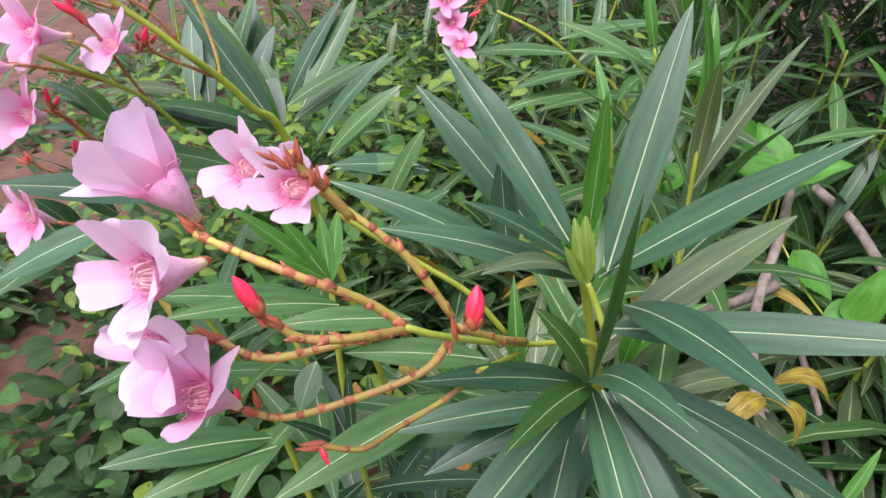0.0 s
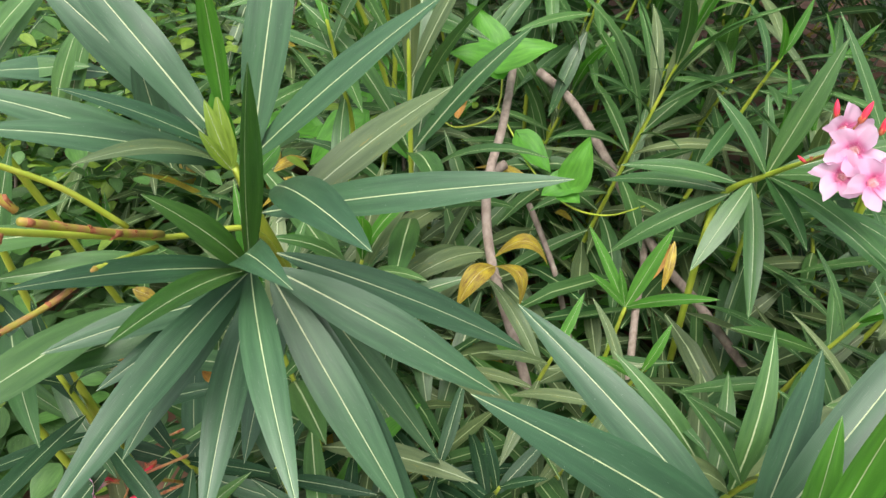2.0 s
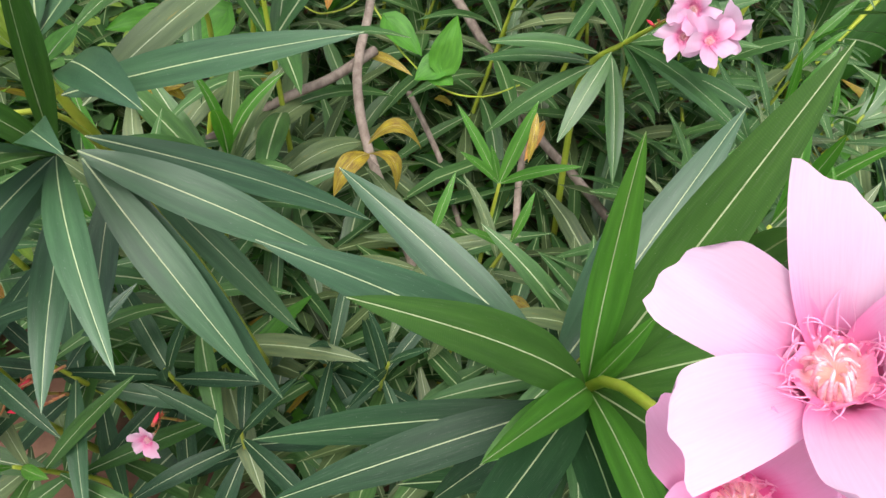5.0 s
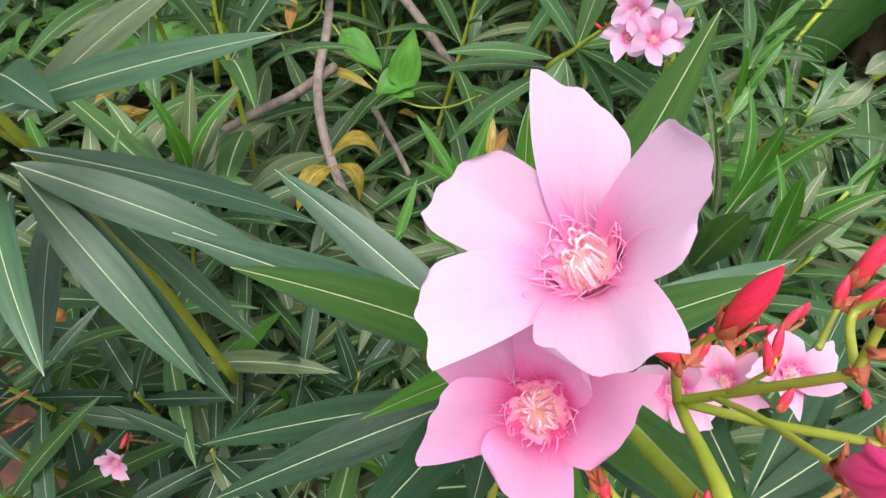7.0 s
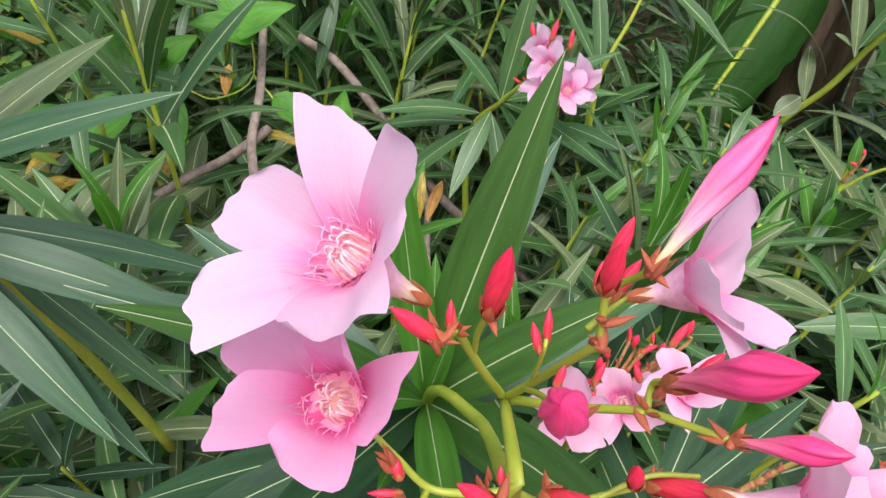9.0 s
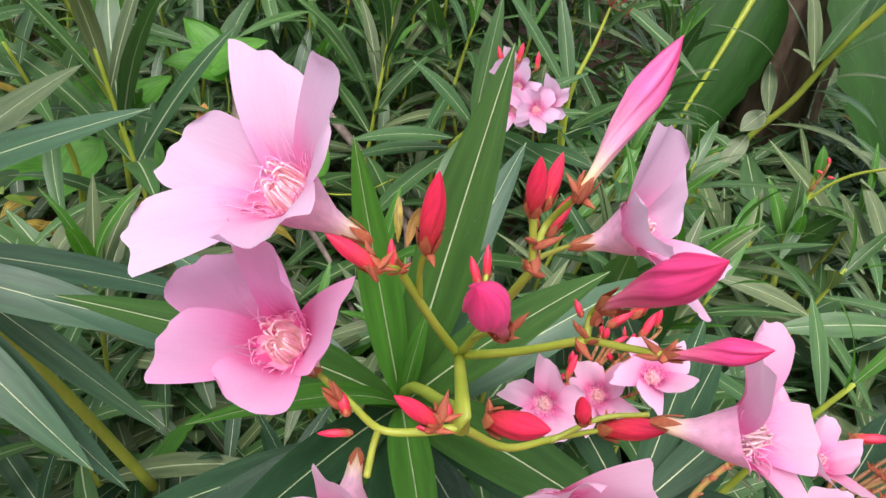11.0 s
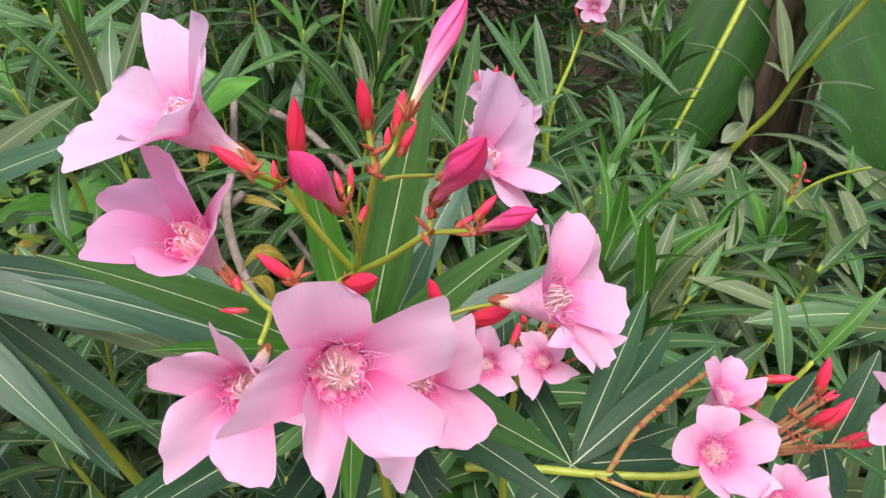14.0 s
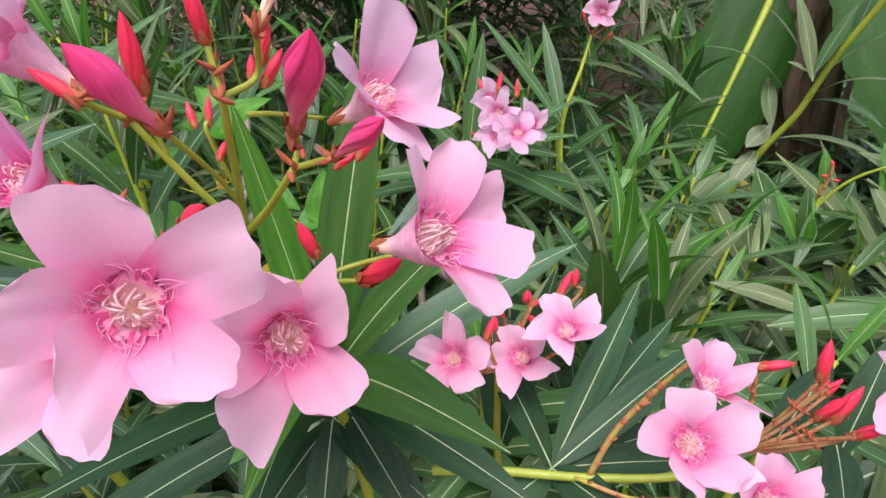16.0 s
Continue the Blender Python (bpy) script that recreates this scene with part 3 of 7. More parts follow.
def leaf_mass(name, leaves, mats, label, category, shape=((0.0, 0.12), (0.28, 0.85), (0.62, 0.92), (1.0, 0.03))):
    """Many plain narrow leaves in one mesh. Each: base, direction, normal, length, width, droop, material."""
    vs, fs, mi = [], [], []
    rows = len(shape) - 1
    for base, d, n, ln, w, droop, k in leaves:
        y = n.cross(d).normalized()
        z = d.cross(y)
        o = len(vs)
        for u, wide in shape:
            c = base + d * (ln * u) - Vector((0, 0, 1)) * (droop * ln * u * u) 
            for v in (-1, 0, 1):
                vs.append(c + y * (v * wide * w * 0.5) + z * (abs(v) * wide * w * 0.10))
        for i in range(rows):
            for j in range(2):
                a = o + i * 3 + j
                fs.append((a, a + 3, a + 4, a + 1))
                mi.append(k)
    me = bpy.data.meshes.new(name)
    me.from_pydata(vs, [], fs)
    me.polygons.foreach_set("material_index", mi)
    me.polygons.foreach_set("use_smooth", [True] * len(fs))
    uv = me.uv_layers.new(name="uv")
    quad = np.array([(0, 0), (1, 0), (1, 1), (0, 1)], dtype=float)
    step = np.tile(np.repeat(np.arange(rows), 2), len(leaves))
    side = np.tile(np.array([0, 1]), len(leaves) * rows)
    co = np.zeros((len(fs), 4, 2))
    co[:, :, 0] = (step[:, None] + quad[None, :, 0]) / rows
    co[:, :, 1] = (side[:, None] + quad[None, :, 1]) / 2
    uv.data.foreach_set("uv", co.ravel())
    for mt in mats:
        me.materials.append(mt)
    return tagged(new(name, me), label, category, kind="stuff")


def canopy(x, y):
    """Height of the leaf tops over the ground."""
    away = math.hypot(x - 0.12, y + 0.08)
    top = 0.13 + 0.27 * min(away, 1.1) + 0.42 * max(0, away - 2.0)
    if away > 1.15 and 0.16 < math.atan2(y + 0.08, x - 0.12) < 0.62:
        top *= 0.45 if away > 1.3 and 0.2 < math.atan2(y + 0.08, x - 0.12) < 0.52 else 0.62
    top += 0.22 * max(0.0, min(1.0, y - 1.0 - 0.5 * max(0, x - 0.8)))
    bearing = math.atan2(y + 0.08, x - 0.12)
    if 0.62 < bearing < 1.08:
        top += 0.7 * max(0.0, min(1.0, (away - 1.35) / 0.5))
    return top * (0.86 + 0.62 * max(-0.6, min(0.35, noise.noise((x * 4.3, y * 4.3, 11)))))


# the pocket in the thicket where the old stems and the vine stand free
OPEN_SPOTS = [Vector(q) for q in ((0.43, 0.83, 0.64), (0.50, 0.80, 0.65), (0.46, 0.87, 0.67), (0.41, 0.68, 0.49), (0.40, 0.62, 0.43), (0.46, 0.78, 0.55), (0.50, 0.74, 0.52), (0.55, 0.70, 0.53), (0.66, 0.93, 0.51), (0.69, 0.83, 0.45), (0.70, 0.75, 0.40), (0.72, 0.65, 0.35), (0.53, 0.49, 0.47), (0.37, 0.57, 0.42), (0.25, 1.01, 0.43), (0.36, 0.98, 0.44), (0.33, 1.12, 0.49), (0.43, 1.11, 0.52), (0.30, 0.72, 0.47), (0.20, 0.73, 0.43), (0.60, 0.80, 0.40), (0.63, 0.95, 0.60), (0.70, 0.55, 0.57), (0.66, 0.42, 0.68))]
OUTWARD = Vector((-0.41, -0.80, 0.43))


def in_pocket(p, reach=0.085):
    """Whether a leaf at p would hang before the free stems."""
    for q in OPEN_SPOTS:
        d = p - q
        t = d.dot(OUTWARD)
        if -0.03 < t < 0.5 and (d - OUTWARD * t).length < reach:
            return True
    return False


def thinned(x, y):
    """How thick the shrubs grow: thin over the open soil and the weeds."""
    if x < 0.02 - 0.14 * y + 0.06 * math.sin(y * 9):
        return 0.06
    if -0.35 < x < 0.10 and 0.2 < y < 0.60:
        return 0.35
    return 1.0


# ---- shoot with the faded flower head, and its two whorls of leaves ----
spent = thing("oleander_shoot", (0.0788, 0.2649, 0.7625), "oleander shoot with grey-green leaves and a fading pink flower head", "shrub branch")
stalk(spent, [(0.1788, 0.4249, 0.3125), (0.1388, 0.3649, 0.5425), (0.1016, 0.3263, 0.7090), (0.0876, 0.3110, 0.7659), (0.0735, 0.3058, 0.8228)], 0.006, 0.002, name="stem")
stalk(spent, [(0.1016, 0.3263, 0.7090), (0.0828, 0.2849, 0.7745), (0.0418, 0.2606, 0.7936), (0.0033, 0.1865, 0.8553), (-0.0119, 0.1717, 0.8710)], 0.0034, 0.0022, name="flower_stalk")
stalk(spent, [(0.0033, 0.1865, 0.8553), (-0.0079, 0.1801, 0.8445), (-0.0374, 0.1744, 0.8349), (-0.0574, 0.1711, 0.8313), (-0.0706, 0.1701, 0.8363)], 0.0022, 0.0017, SCARRED, scars=10, seed=1)
stalk(spent, [(-0.0113, 0.1771, 0.8665), (-0.0245, 0.1732, 0.8801), (-0.0408, 0.1653, 0.8936), (-0.0588, 0.1689, 0.8996), (-0.0763, 0.1754, 0.9039)], 0.0022, 0.0018, SCARRED, scars=11, seed=2)
stalk(spent, [(-0.0113, 0.1771, 0.8665), (-0.0332, 0.1642, 0.8699), (-0.0557, 0.1593, 0.8682), (-0.0710, 0.1610, 0.8747)], 0.0021, 0.0016, SCARRED, scars=11, seed=3)
stalk(spent, [(-0.0113, 0.1771, 0.8665), (-0.0253, 0.1609, 0.8754), (-0.0412, 0.1545, 0.8797), (-0.0497, 0.1523, 0.8880)], 0.0021, 0.0018, SCARRED, scars=10, seed=4)
stalk(spent, [(0.0035, 0.2065, 0.8503), (-0.0113, 0.2051, 0.8757), (-0.0252, 0.2059, 0.8895), (-0.0424, 0.2119, 0.9001), (-0.0563, 0.2210, 0.9105)], 0.0022, 0.0018, SCARRED, scars=13, seed=5)
stalk(spent, [(0.0296, 0.2452, 0.8125), (0.0114, 0.2363, 0.8409), (-0.0101, 0.2265, 0.8627), (-0.0395, 0.2200, 0.8880)], 0.0019, 0.0015, STEM)
stalk(spent, [(0.0383, 0.2544, 0.7932), (0.0169, 0.2276, 0.8052)], 0.0018, 0.0015, STEM)
stalk(spent, [(0.0169, 0.2276, 0.8052), (0.0015, 0.2123, 0.8024), (-0.0193, 0.1922, 0.8042), (-0.0311, 0.1770, 0.8093), (-0.0458, 0.1721, 0.8165)], 0.0019, 0.0016, SCARRED, scars=10, seed=6)
stalk(spent, [(0.0412, 0.2576, 0.7978), (0.0239, 0.2281, 0.8225), (0.0056, 0.1999, 0.8498)], 0.0026, 0.0022, SCARRED, scars=6, seed=8)
stalk(spent, [(-0.0330, 0.2060, 0.8940), (-0.0404, 0.2029, 0.9065), (-0.0467, 0.1998, 0.9151), (-0.0496, 0.1995, 0.9216)], 0.0024, 0.0022, SCARRED, scars=6, seed=9)
bracts(spent, [((-0.0500, 0.1970, 0.9183), (-0.5000, 0.0000, 0.7000)), ((-0.0539, 0.1960, 0.9183), (-0.8000, 0.0000, 0.3000)), ((-0.0464, 0.2000, 0.9180), (0.0000, 0.0000, 0.9000)), ((-0.0433, 0.2002, 0.9118), (0.1000, 0.0000, 0.8000))], 0.0075)
bud(spent, (-0.0519, 0.1505, 0.8925), (-0.0584, 0.1519, 0.9037), False, 0.26, "rose-red bud")
bud(spent, (0.0093, 0.1600, 0.8802), (0.0104, 0.1648, 0.8925), False, 0.3, "rose-red bud")
bud(spent, (-0.0458, 0.1721, 0.8165), (-0.0419, 0.1674, 0.8108), False, 0.2, "dried brown bud")
bud(spent, (-0.0713, 0.1707, 0.8392), (-0.0728, 0.1723, 0.8448), False, 0.22)
bracts(spent, [((-0.0763, 0.1756, 0.9043), (-0.6000, 0.0000, 0.5000)), ((-0.0673, 0.1685, 0.8352), (-0.6000, 0.0000, 0.5000)), ((-0.0648, 0.1716, 0.8375), (-0.2000, 0.0000, 0.9000)), ((-0.0496, 0.1518, 0.8880), (-0.5000, 0.0000, 0.6000)), ((-0.0544, 0.2207, 0.9084), (-0.5000, 0.0000, 0.6000)), ((-0.0492, 0.2182, 0.9050), (-0.5000, 0.0000, 0.6000)), ((-0.0428, 0.2145, 0.9011), (-0.5000, 0.0000, 0.6000)), ((-0.0702, 0.1612, 0.8745), (-0.7000, 0.0000, 0.3000)), ((-0.0458, 0.1721, 0.8165), (-0.7000, 0.0000, -0.2000)), ((0.0059, 0.1750, 0.8667), (-0.3000, 0.0000, 0.6000))], 0.0075)
flower(spent, (-0.0785, 0.1460, 0.9071), (-0.0695, 0.1634, 0.9015), 0.042, deep=-2, seed=2, face=(-0.647, -0.708, 0.284), petals=[(-42, 25, 0.0227, 0.0177, 15, -25), (-91, 37, 0.0189, 0.0176, -12, 8), (-141, 51, 0.0151, 0.0197, -9, 7), (116, 23, 0.0227, 0.0147, 12, -25), (24, 51, 0.0151, 0.0197, -0, 0)])
flower(spent, (-0.0753, 0.1498, 0.8605), (-0.0691, 0.1645, 0.8424), 0.041, deep=-1, seed=3, face=(-0.527, -0.678, 0.513), petals=[(-10, 33, 0.0186, 0.0143, 20, -25), (-49, 27, 0.0221, 0.0143, -18, 25), (-116, 61, 0.0148, 0.0193, -26, 14), (104, 57, 0.0148, 0.0143, 2, -2), (47, 45, 0.0185, 0.0172, -12, 8)])
flower(spent, (-0.0895, 0.1608, 0.8704), (-0.0824, 0.1779, 0.8615), 0.039, deep=-2, seed=0, face=(-0.614, -0.733, 0.294), petals=[(-47, 18, 0.0211, 0.0136, 22, -25), (-114, 29, 0.0175, 0.0164, -12, 8), (179, 48, 0.0140, 0.0136, -24, 20), (102, 21, 0.0211, 0.0136, -9, 22), (27, 29, 0.0175, 0.0164, -12, 8)])
flower(spent, (-0.0785, 0.2397, 0.8981), (-0.0664, 0.2418, 0.8997), 0.038, deep=-2, seed=1, face=(-0.361, -0.751, 0.553), petals=[(-15, 45, 0.0137, 0.0133, -14, 14), (-87, 48, 0.0171, 0.0160, -12, 8), (-158, 48, 0.0171, 0.0160, -12, 8), (130, 42, 0.0141, 0.0133, 11, -12), (32, 56, 0.0137, 0.0133, -5, 3)])
flower(spent, (-0.0546, 0.2151, 0.9008), (-0.0517, 0.2259, 0.8935), 0.040, deep=-2, seed=2, face=(-0.205, -0.894, 0.398), petals=[(-20, 45, 0.0144, 0.0140, -10, 10), (-78, 49, 0.0144, 0.0140, -20, 17), (-154, 65, 0.0144, 0.0151, -10, 2), (106, 60, 0.0144, 0.0140, 22, -12), (34, 43, 0.0146, 0.0140, -13, 13)])
flower(spent, (-0.0876, 0.1859, 0.9160), (-0.0826, 0.1943, 0.8989), 0.044, deep=-2, seed=1, face=(-0.732, 0.230, 0.642), petals=[(-24, 60, 0.0215, 0.0200, 10, -6), (50, 68, 0.0200, 0.0250, -6, 4), (122, 64, 0.0195, 0.0245, -6, 4), (196, 64, 0.0195, 0.0240, -8, 6), (268, 62, 0.0205, 0.0240, -8, 6)])
leaf(spent, (0.0771, 0.2937, 0.8077), (0.0689, 0.3041, 0.8439), 0.0090, 0.04, (-0.1826, -0.6880, 0.7024), "tip", fold=0.9)
leaf(spent, (0.0771, 0.2937, 0.8077), (0.0751, 0.3051, 0.8454), 0.0100, 0.04, (-0.1826, -0.6880, 0.7024), "tip", fold=0.9)
leaf(spent, (0.0771, 0.2937, 0.8077), (0.0786, 0.3000, 0.8336), 0.0080, 0.04, (-0.1826, -0.6880, 0.7024), "tip", fold=0.9)
leaf(spent, (0.0771, 0.2937, 0.8077), (0.0639, 0.2976, 0.8300), 0.0070, 0.04, (-0.1826, -0.6880, 0.7024), "tip", fold=0.9)
stalk(spent, [(0.0876, 0.2833, 0.7859), (0.0830, 0.2900, 0.7975), (0.0785, 0.2945, 0.8085)], 0.0030, 0.0022)
leaf(spent, (0.0888, 0.2978, 0.8142), (0.1270, 0.3484, 0.9441), 0.024, 0.02, (-0.1076, -0.4053, 0.9078), "deep")
leaf(spent, (0.0713, 0.3075, 0.8227), (-0.0003, 0.3786, 0.9149), 0.024, 0.03, (-0.1076, -0.4053, 0.9078), "deep", wave=1.0)
leaf(spent, (0.0636, 0.3615, 0.7958), (-0.0172, 0.4190, 0.8810), 0.028, 0.03, (-0.1076, -0.4053, 0.9078), "deep")
leaf(spent, (0.0778, 0.3050, 0.8294), (0.0759, 0.2947, 0.9136), 0.0115, -0.02, (-0.1826, -0.6880, 0.7024), "young", 0.5)
leaf(spent, (0.0724, 0.3017, 0.8172), (0.0092, 0.2882, 0.8611), 0.0125, 0.05, (-0.1076, -0.4053, 0.9078), "deep", fold=0.6)
leaf(spent, (0.0763, 0.3069, 0.8041), (-0.0331, 0.2895, 0.8450), 0.021, 0.06, (-0.1076, -0.4053, 0.9078), "deep")
leaf(spent, (0.0719, 0.3025, 0.8087), (0.0163, 0.2405, 0.8479), 0.016, 0.09, (-0.1076, -0.4053, 0.9078), "olive", twist=0.3)
leaf(spent, (0.0863, 0.3036, 0.8069), (0.1780, 0.2554, 0.9066), 0.0235, 0.02, (-0.1076, -0.4053, 0.9078), "deep")
leaf(spent, (0.0964, 0.2983, 0.7679), (0.2251, 0.3674, 0.8122), 0.0245, 0.05, (-0.1076, -0.4053, 0.9078), "olive")
leaf(spent, (0.0888, 0.2929, 0.7796), (0.2267, 0.2040, 0.8354), 0.021, 0.03, (-0.2343, -0.5491, 0.8022), "deep")
leaf(spent, (0.0979, 0.2883, 0.7986), (0.1240, 0.1720, 0.8355), 0.0235, 0.07, (-0.1872, -0.4389, 0.8788), "deep")
leaf(spent, (0.0788, 0.2649, 0.7625), (0.0907, 0.2661, 0.8763), 0.022, -0.02, (0.7500, -0.5000, 0.3500), "fresh", fold=1.2)
leaf(spent, (0.0788, 0.2649, 0.7625), (0.0401, 0.2348, 0.8345), 0.018, 0.05, (-0.1872, -0.4389, 0.8788), "fresh")
leaf(spent, (0.0788, 0.2649, 0.7625), (-0.0115, 0.2077, 0.8154), 0.0165, 0.05, (-0.1872, -0.4389, 0.8788), "deep")
leaf(spent, (0.0788, 0.2649, 0.7625), (0.0237, 0.1774, 0.8055), 0.0165, 0.06, (-0.1872, -0.4389, 0.8788), "fresh", fold=0.5)
leaf(spent, (0.0788, 0.2649, 0.7625), (-0.0161, 0.1575, 0.7316), 0.0225, 0.06, (-0.1872, -0.4389, 0.8788), "deep", wave=0.6)
leaf(spent, (0.0788, 0.2649, 0.7625), (0.0066, 0.2029, 0.7067), 0.021, 0.06, (-0.1872, -0.4389, 0.8788), "deep")
leaf(spent, (0.0788, 0.2849, 0.7325), (0.0375, 0.1743, 0.6756), 0.0215, 0.05, (-0.1872, -0.4389, 0.8788), "deep")
leaf(spent, (0.0788, 0.2649, 0.7625), (0.0835, 0.1310, 0.7404), 0.0185, 0.08, (-0.1872, -0.4389, 0.8788), "deep", fold=0.5)
leaf(spent, (0.0888, 0.2749, 0.7505), (0.1425, 0.1674, 0.6501), 0.025, 0.07, (-0.1872, -0.4389, 0.8788), "deep")
leaf(spent, (0.0938, 0.2799, 0.7505), (0.1550, 0.1698, 0.6181), 0.023, 0.07, (-0.1872, -0.4389, 0.8788), "deep")
leaf(spent, (0.0788, 0.2649, 0.7625), (0.0933, 0.1718, 0.8233), 0.018, 0.13, (-0.1872, -0.4389, 0.8788), "deep")
leaf(spent, (0.0888, 0.2649, 0.7625), (0.2046, 0.1998, 0.6962), 0.0265, 0.05, (-0.1872, -0.4389, 0.8788), "deep", twist=0.2)
leaf(spent, (0.0938, 0.2769, 0.7625), (0.2467, 0.2477, 0.6726), 0.021, 0.06, (-0.1872, -0.4389, 0.8788), "deep")
leaf(spent, (0.0788, 0.2949, 0.7225), (-0.0107, 0.2582, 0.7005), 0.019, 0.06, (-0.1872, -0.4389, 0.8788), "deep")
leaf(spent, (0.0788, 0.2949, 0.7225), (-0.0307, 0.2632, 0.7293), 0.02, 0.05, (-0.1872, -0.4389, 0.8788), "deep")
leaf(spent, (0.0988, 0.3049, 0.7125), (0.0576, 0.2412, 0.6311), 0.021, 0.05, (-0.1872, -0.4389, 0.8788), "deep")
leaf(spent, (0.1088, 0.3149, 0.7125), (0.1882, 0.2420, 0.5812), 0.021, 0.06, (-0.1872, -0.4389, 0.8788), "deep")
leaf(spent, (0.1088, 0.3149, 0.7125), (0.2641, 0.2580, 0.5800), 0.021, 0.08, (-0.1872, -0.4389, 0.8788), "olive")
leaf(spent, (0.1116, 0.3363, 0.6790), (0.1760, 0.4260, 0.6102), 0.02, 0.06, (-0.1872, -0.4389, 0.8788), "olive")
leaf(spent, (0.0729, 0.3041, 0.8126), (0.0760, 0.3068, 0.8513), 0.012, 0.03, (-0.1826, -0.6880, 0.7024), "young", fold=0.7)
leaf(spent, (0.0768, 0.3025, 0.8060), (0.0764, 0.3087, 0.8435), 0.010, -0.03, (-0.1826, -0.6880, 0.7024), "young", fold=0.7)
leaf(spent, (0.0736, 0.3114, 0.8155), (0.0689, 0.3135, 0.8302), 0.008, 0.03, (-0.1826, -0.6880, 0.7024), "young", fold=0.7)
leaf(spent, (0.0854, 0.3037, 0.7934), (0.1059, 0.3384, 0.7959), 0.012, 0.03, (-0.1826, -0.6880, 0.7024), "young", fold=0.7)
leaf(spent, (0.0422, 0.3546, 0.7788), (0.0347, 0.3700, 0.8520), 0.018, 0.02, (-0.1076, -0.4053, 0.9078), "deep")
leaf(spent, (0.0554, 0.3724, 0.7722), (-0.0747, 0.3869, 0.8277), 0.024, 0.05, (-0.1076, -0.4053, 0.9078), "deep")


# ---- flowering shoot in front: whorl of leaves and the big flower head ----
bloom = thing("oleander_shoot", (0.2760, 0.0514, 0.7215), "oleander shoot with dark leaves and a full pink flower head", "shrub branch")
stalk(bloom, [(0.3060, 0.1014, 0.3215), (0.2960, 0.0714, 0.5415), (0.2760, 0.0514, 0.7215), (0.2537, -0.0107, 0.7928), (0.2075, -0.0729, 0.8722), (0.2264, -0.0489, 0.8610)], 0.0038, 0.0012, name="stem")
stalk(bloom, [(0.2264, -0.0489, 0.8610), (0.2168, -0.0512, 0.8779), (0.2072, -0.0535, 0.8967)], 0.0020, 0.0015, name="flower_stalk")
stalk(bloom, [(0.2264, -0.0489, 0.8610), (0.2243, -0.0606, 0.8813), (0.2221, -0.0722, 0.9016)], 0.0020, 0.0015, name="flower_stalk")
stalk(bloom, [(0.2264, -0.0489, 0.8610), (0.2288, -0.0641, 0.8725), (0.2311, -0.0793, 0.8860)], 0.0020, 0.0015, name="flower_stalk")
stalk(bloom, [(0.2075, -0.0729, 0.8722), (0.2010, -0.0682, 0.8708), (0.1957, -0.0633, 0.8707), (0.1918, -0.0590, 0.8773), (0.1907, -0.0507, 0.8772)], 0.0017, 0.0011, name="flower_stalk")
stalk(bloom, [(0.2075, -0.0729, 0.8722), (0.2170, -0.0760, 0.8625), (0.2294, -0.0778, 0.8583), (0.2419, -0.0805, 0.8548)], 0.0017, 0.0011, name="flower_stalk")
stalk(bloom, [(0.1957, -0.0633, 0.8707), (0.1938, -0.0640, 0.8676), (0.1899, -0.0681, 0.8664)], 0.0013, 0.0013, name="flower_stalk")
stalk(bloom, [(0.2289, -0.0644, 0.8950), (0.2355, -0.0620, 0.8930), (0.2487, -0.0575, 0.8878)], 0.0012, 0.001, name="flower_stalk")
stalk(bloom, [(0.2221, -0.0722, 0.9016), (0.2322, -0.0647, 0.9024), (0.2321, -0.0716, 0.9127)], 0.0014, 0.0012, name="flower_stalk")
stalk(bloom, [(0.2311, -0.0793, 0.8860), (0.2336, -0.0776, 0.8899), (0.2321, -0.0809, 0.8943)], 0.0014, 0.0013, name="flower_stalk")
stalk(bloom, [(0.2253, -0.0548, 0.8712), (0.2183, -0.0663, 0.8848), (0.2082, -0.0807, 0.9003)], 0.0012, 0.0011, name="flower_stalk")
stalk(bloom, [(0.2129, -0.0521, 0.8860), (0.2107, -0.0552, 0.8961), (0.2104, -0.0579, 0.9027)], 0.0012, 0.0011, name="flower_stalk")
stalk(bloom, [(0.2276, -0.0778, 0.8586), (0.2402, -0.0804, 0.8595), (0.2471, -0.0870, 0.8621)], 0.0012, 0.0011, name="flower_stalk")
stalk(bloom, [(0.2249, -0.0571, 0.8752), (0.2198, -0.0630, 0.8926), (0.2211, -0.0620, 0.8953)], 0.0009, 0.0008, name="flower_stalk")
stalk(bloom, [(0.2072, -0.0535, 0.8967), (0.1990, -0.0597, 0.9039)], 0.0013, 0.0013, name="flower_stalk")
stalk(bloom, [(0.2221, -0.0722, 0.9016), (0.2220, -0.0709, 0.9123)], 0.0013, 0.0013, name="flower_stalk")
stalk(bloom, [(0.2311, -0.0793, 0.8860), (0.2341, -0.0936, 0.8914)], 0.0013, 0.0013, name="flower_stalk")
bud(bloom, (0.2321, -0.0716, 0.9127), (0.2478, -0.0742, 0.9375), True, 0.13, "long rose-pink bud")
bud(bloom, (0.2104, -0.0579, 0.9027), (0.2104, -0.0608, 0.9189), False, 0.17, "bright red bud")
bud(bloom, (0.2082, -0.0807, 0.9003), (0.1966, -0.0867, 0.9183), 2, 0.19, "plump rose-pink bud")
bud(bloom, (0.2220, -0.0709, 0.9123), (0.2202, -0.0729, 0.9237), False, 0.19, "bright red bud")
bud(bloom, (0.2351, -0.0614, 0.9045), (0.2385, -0.0612, 0.9147), False, 0.19, "bright red bud")
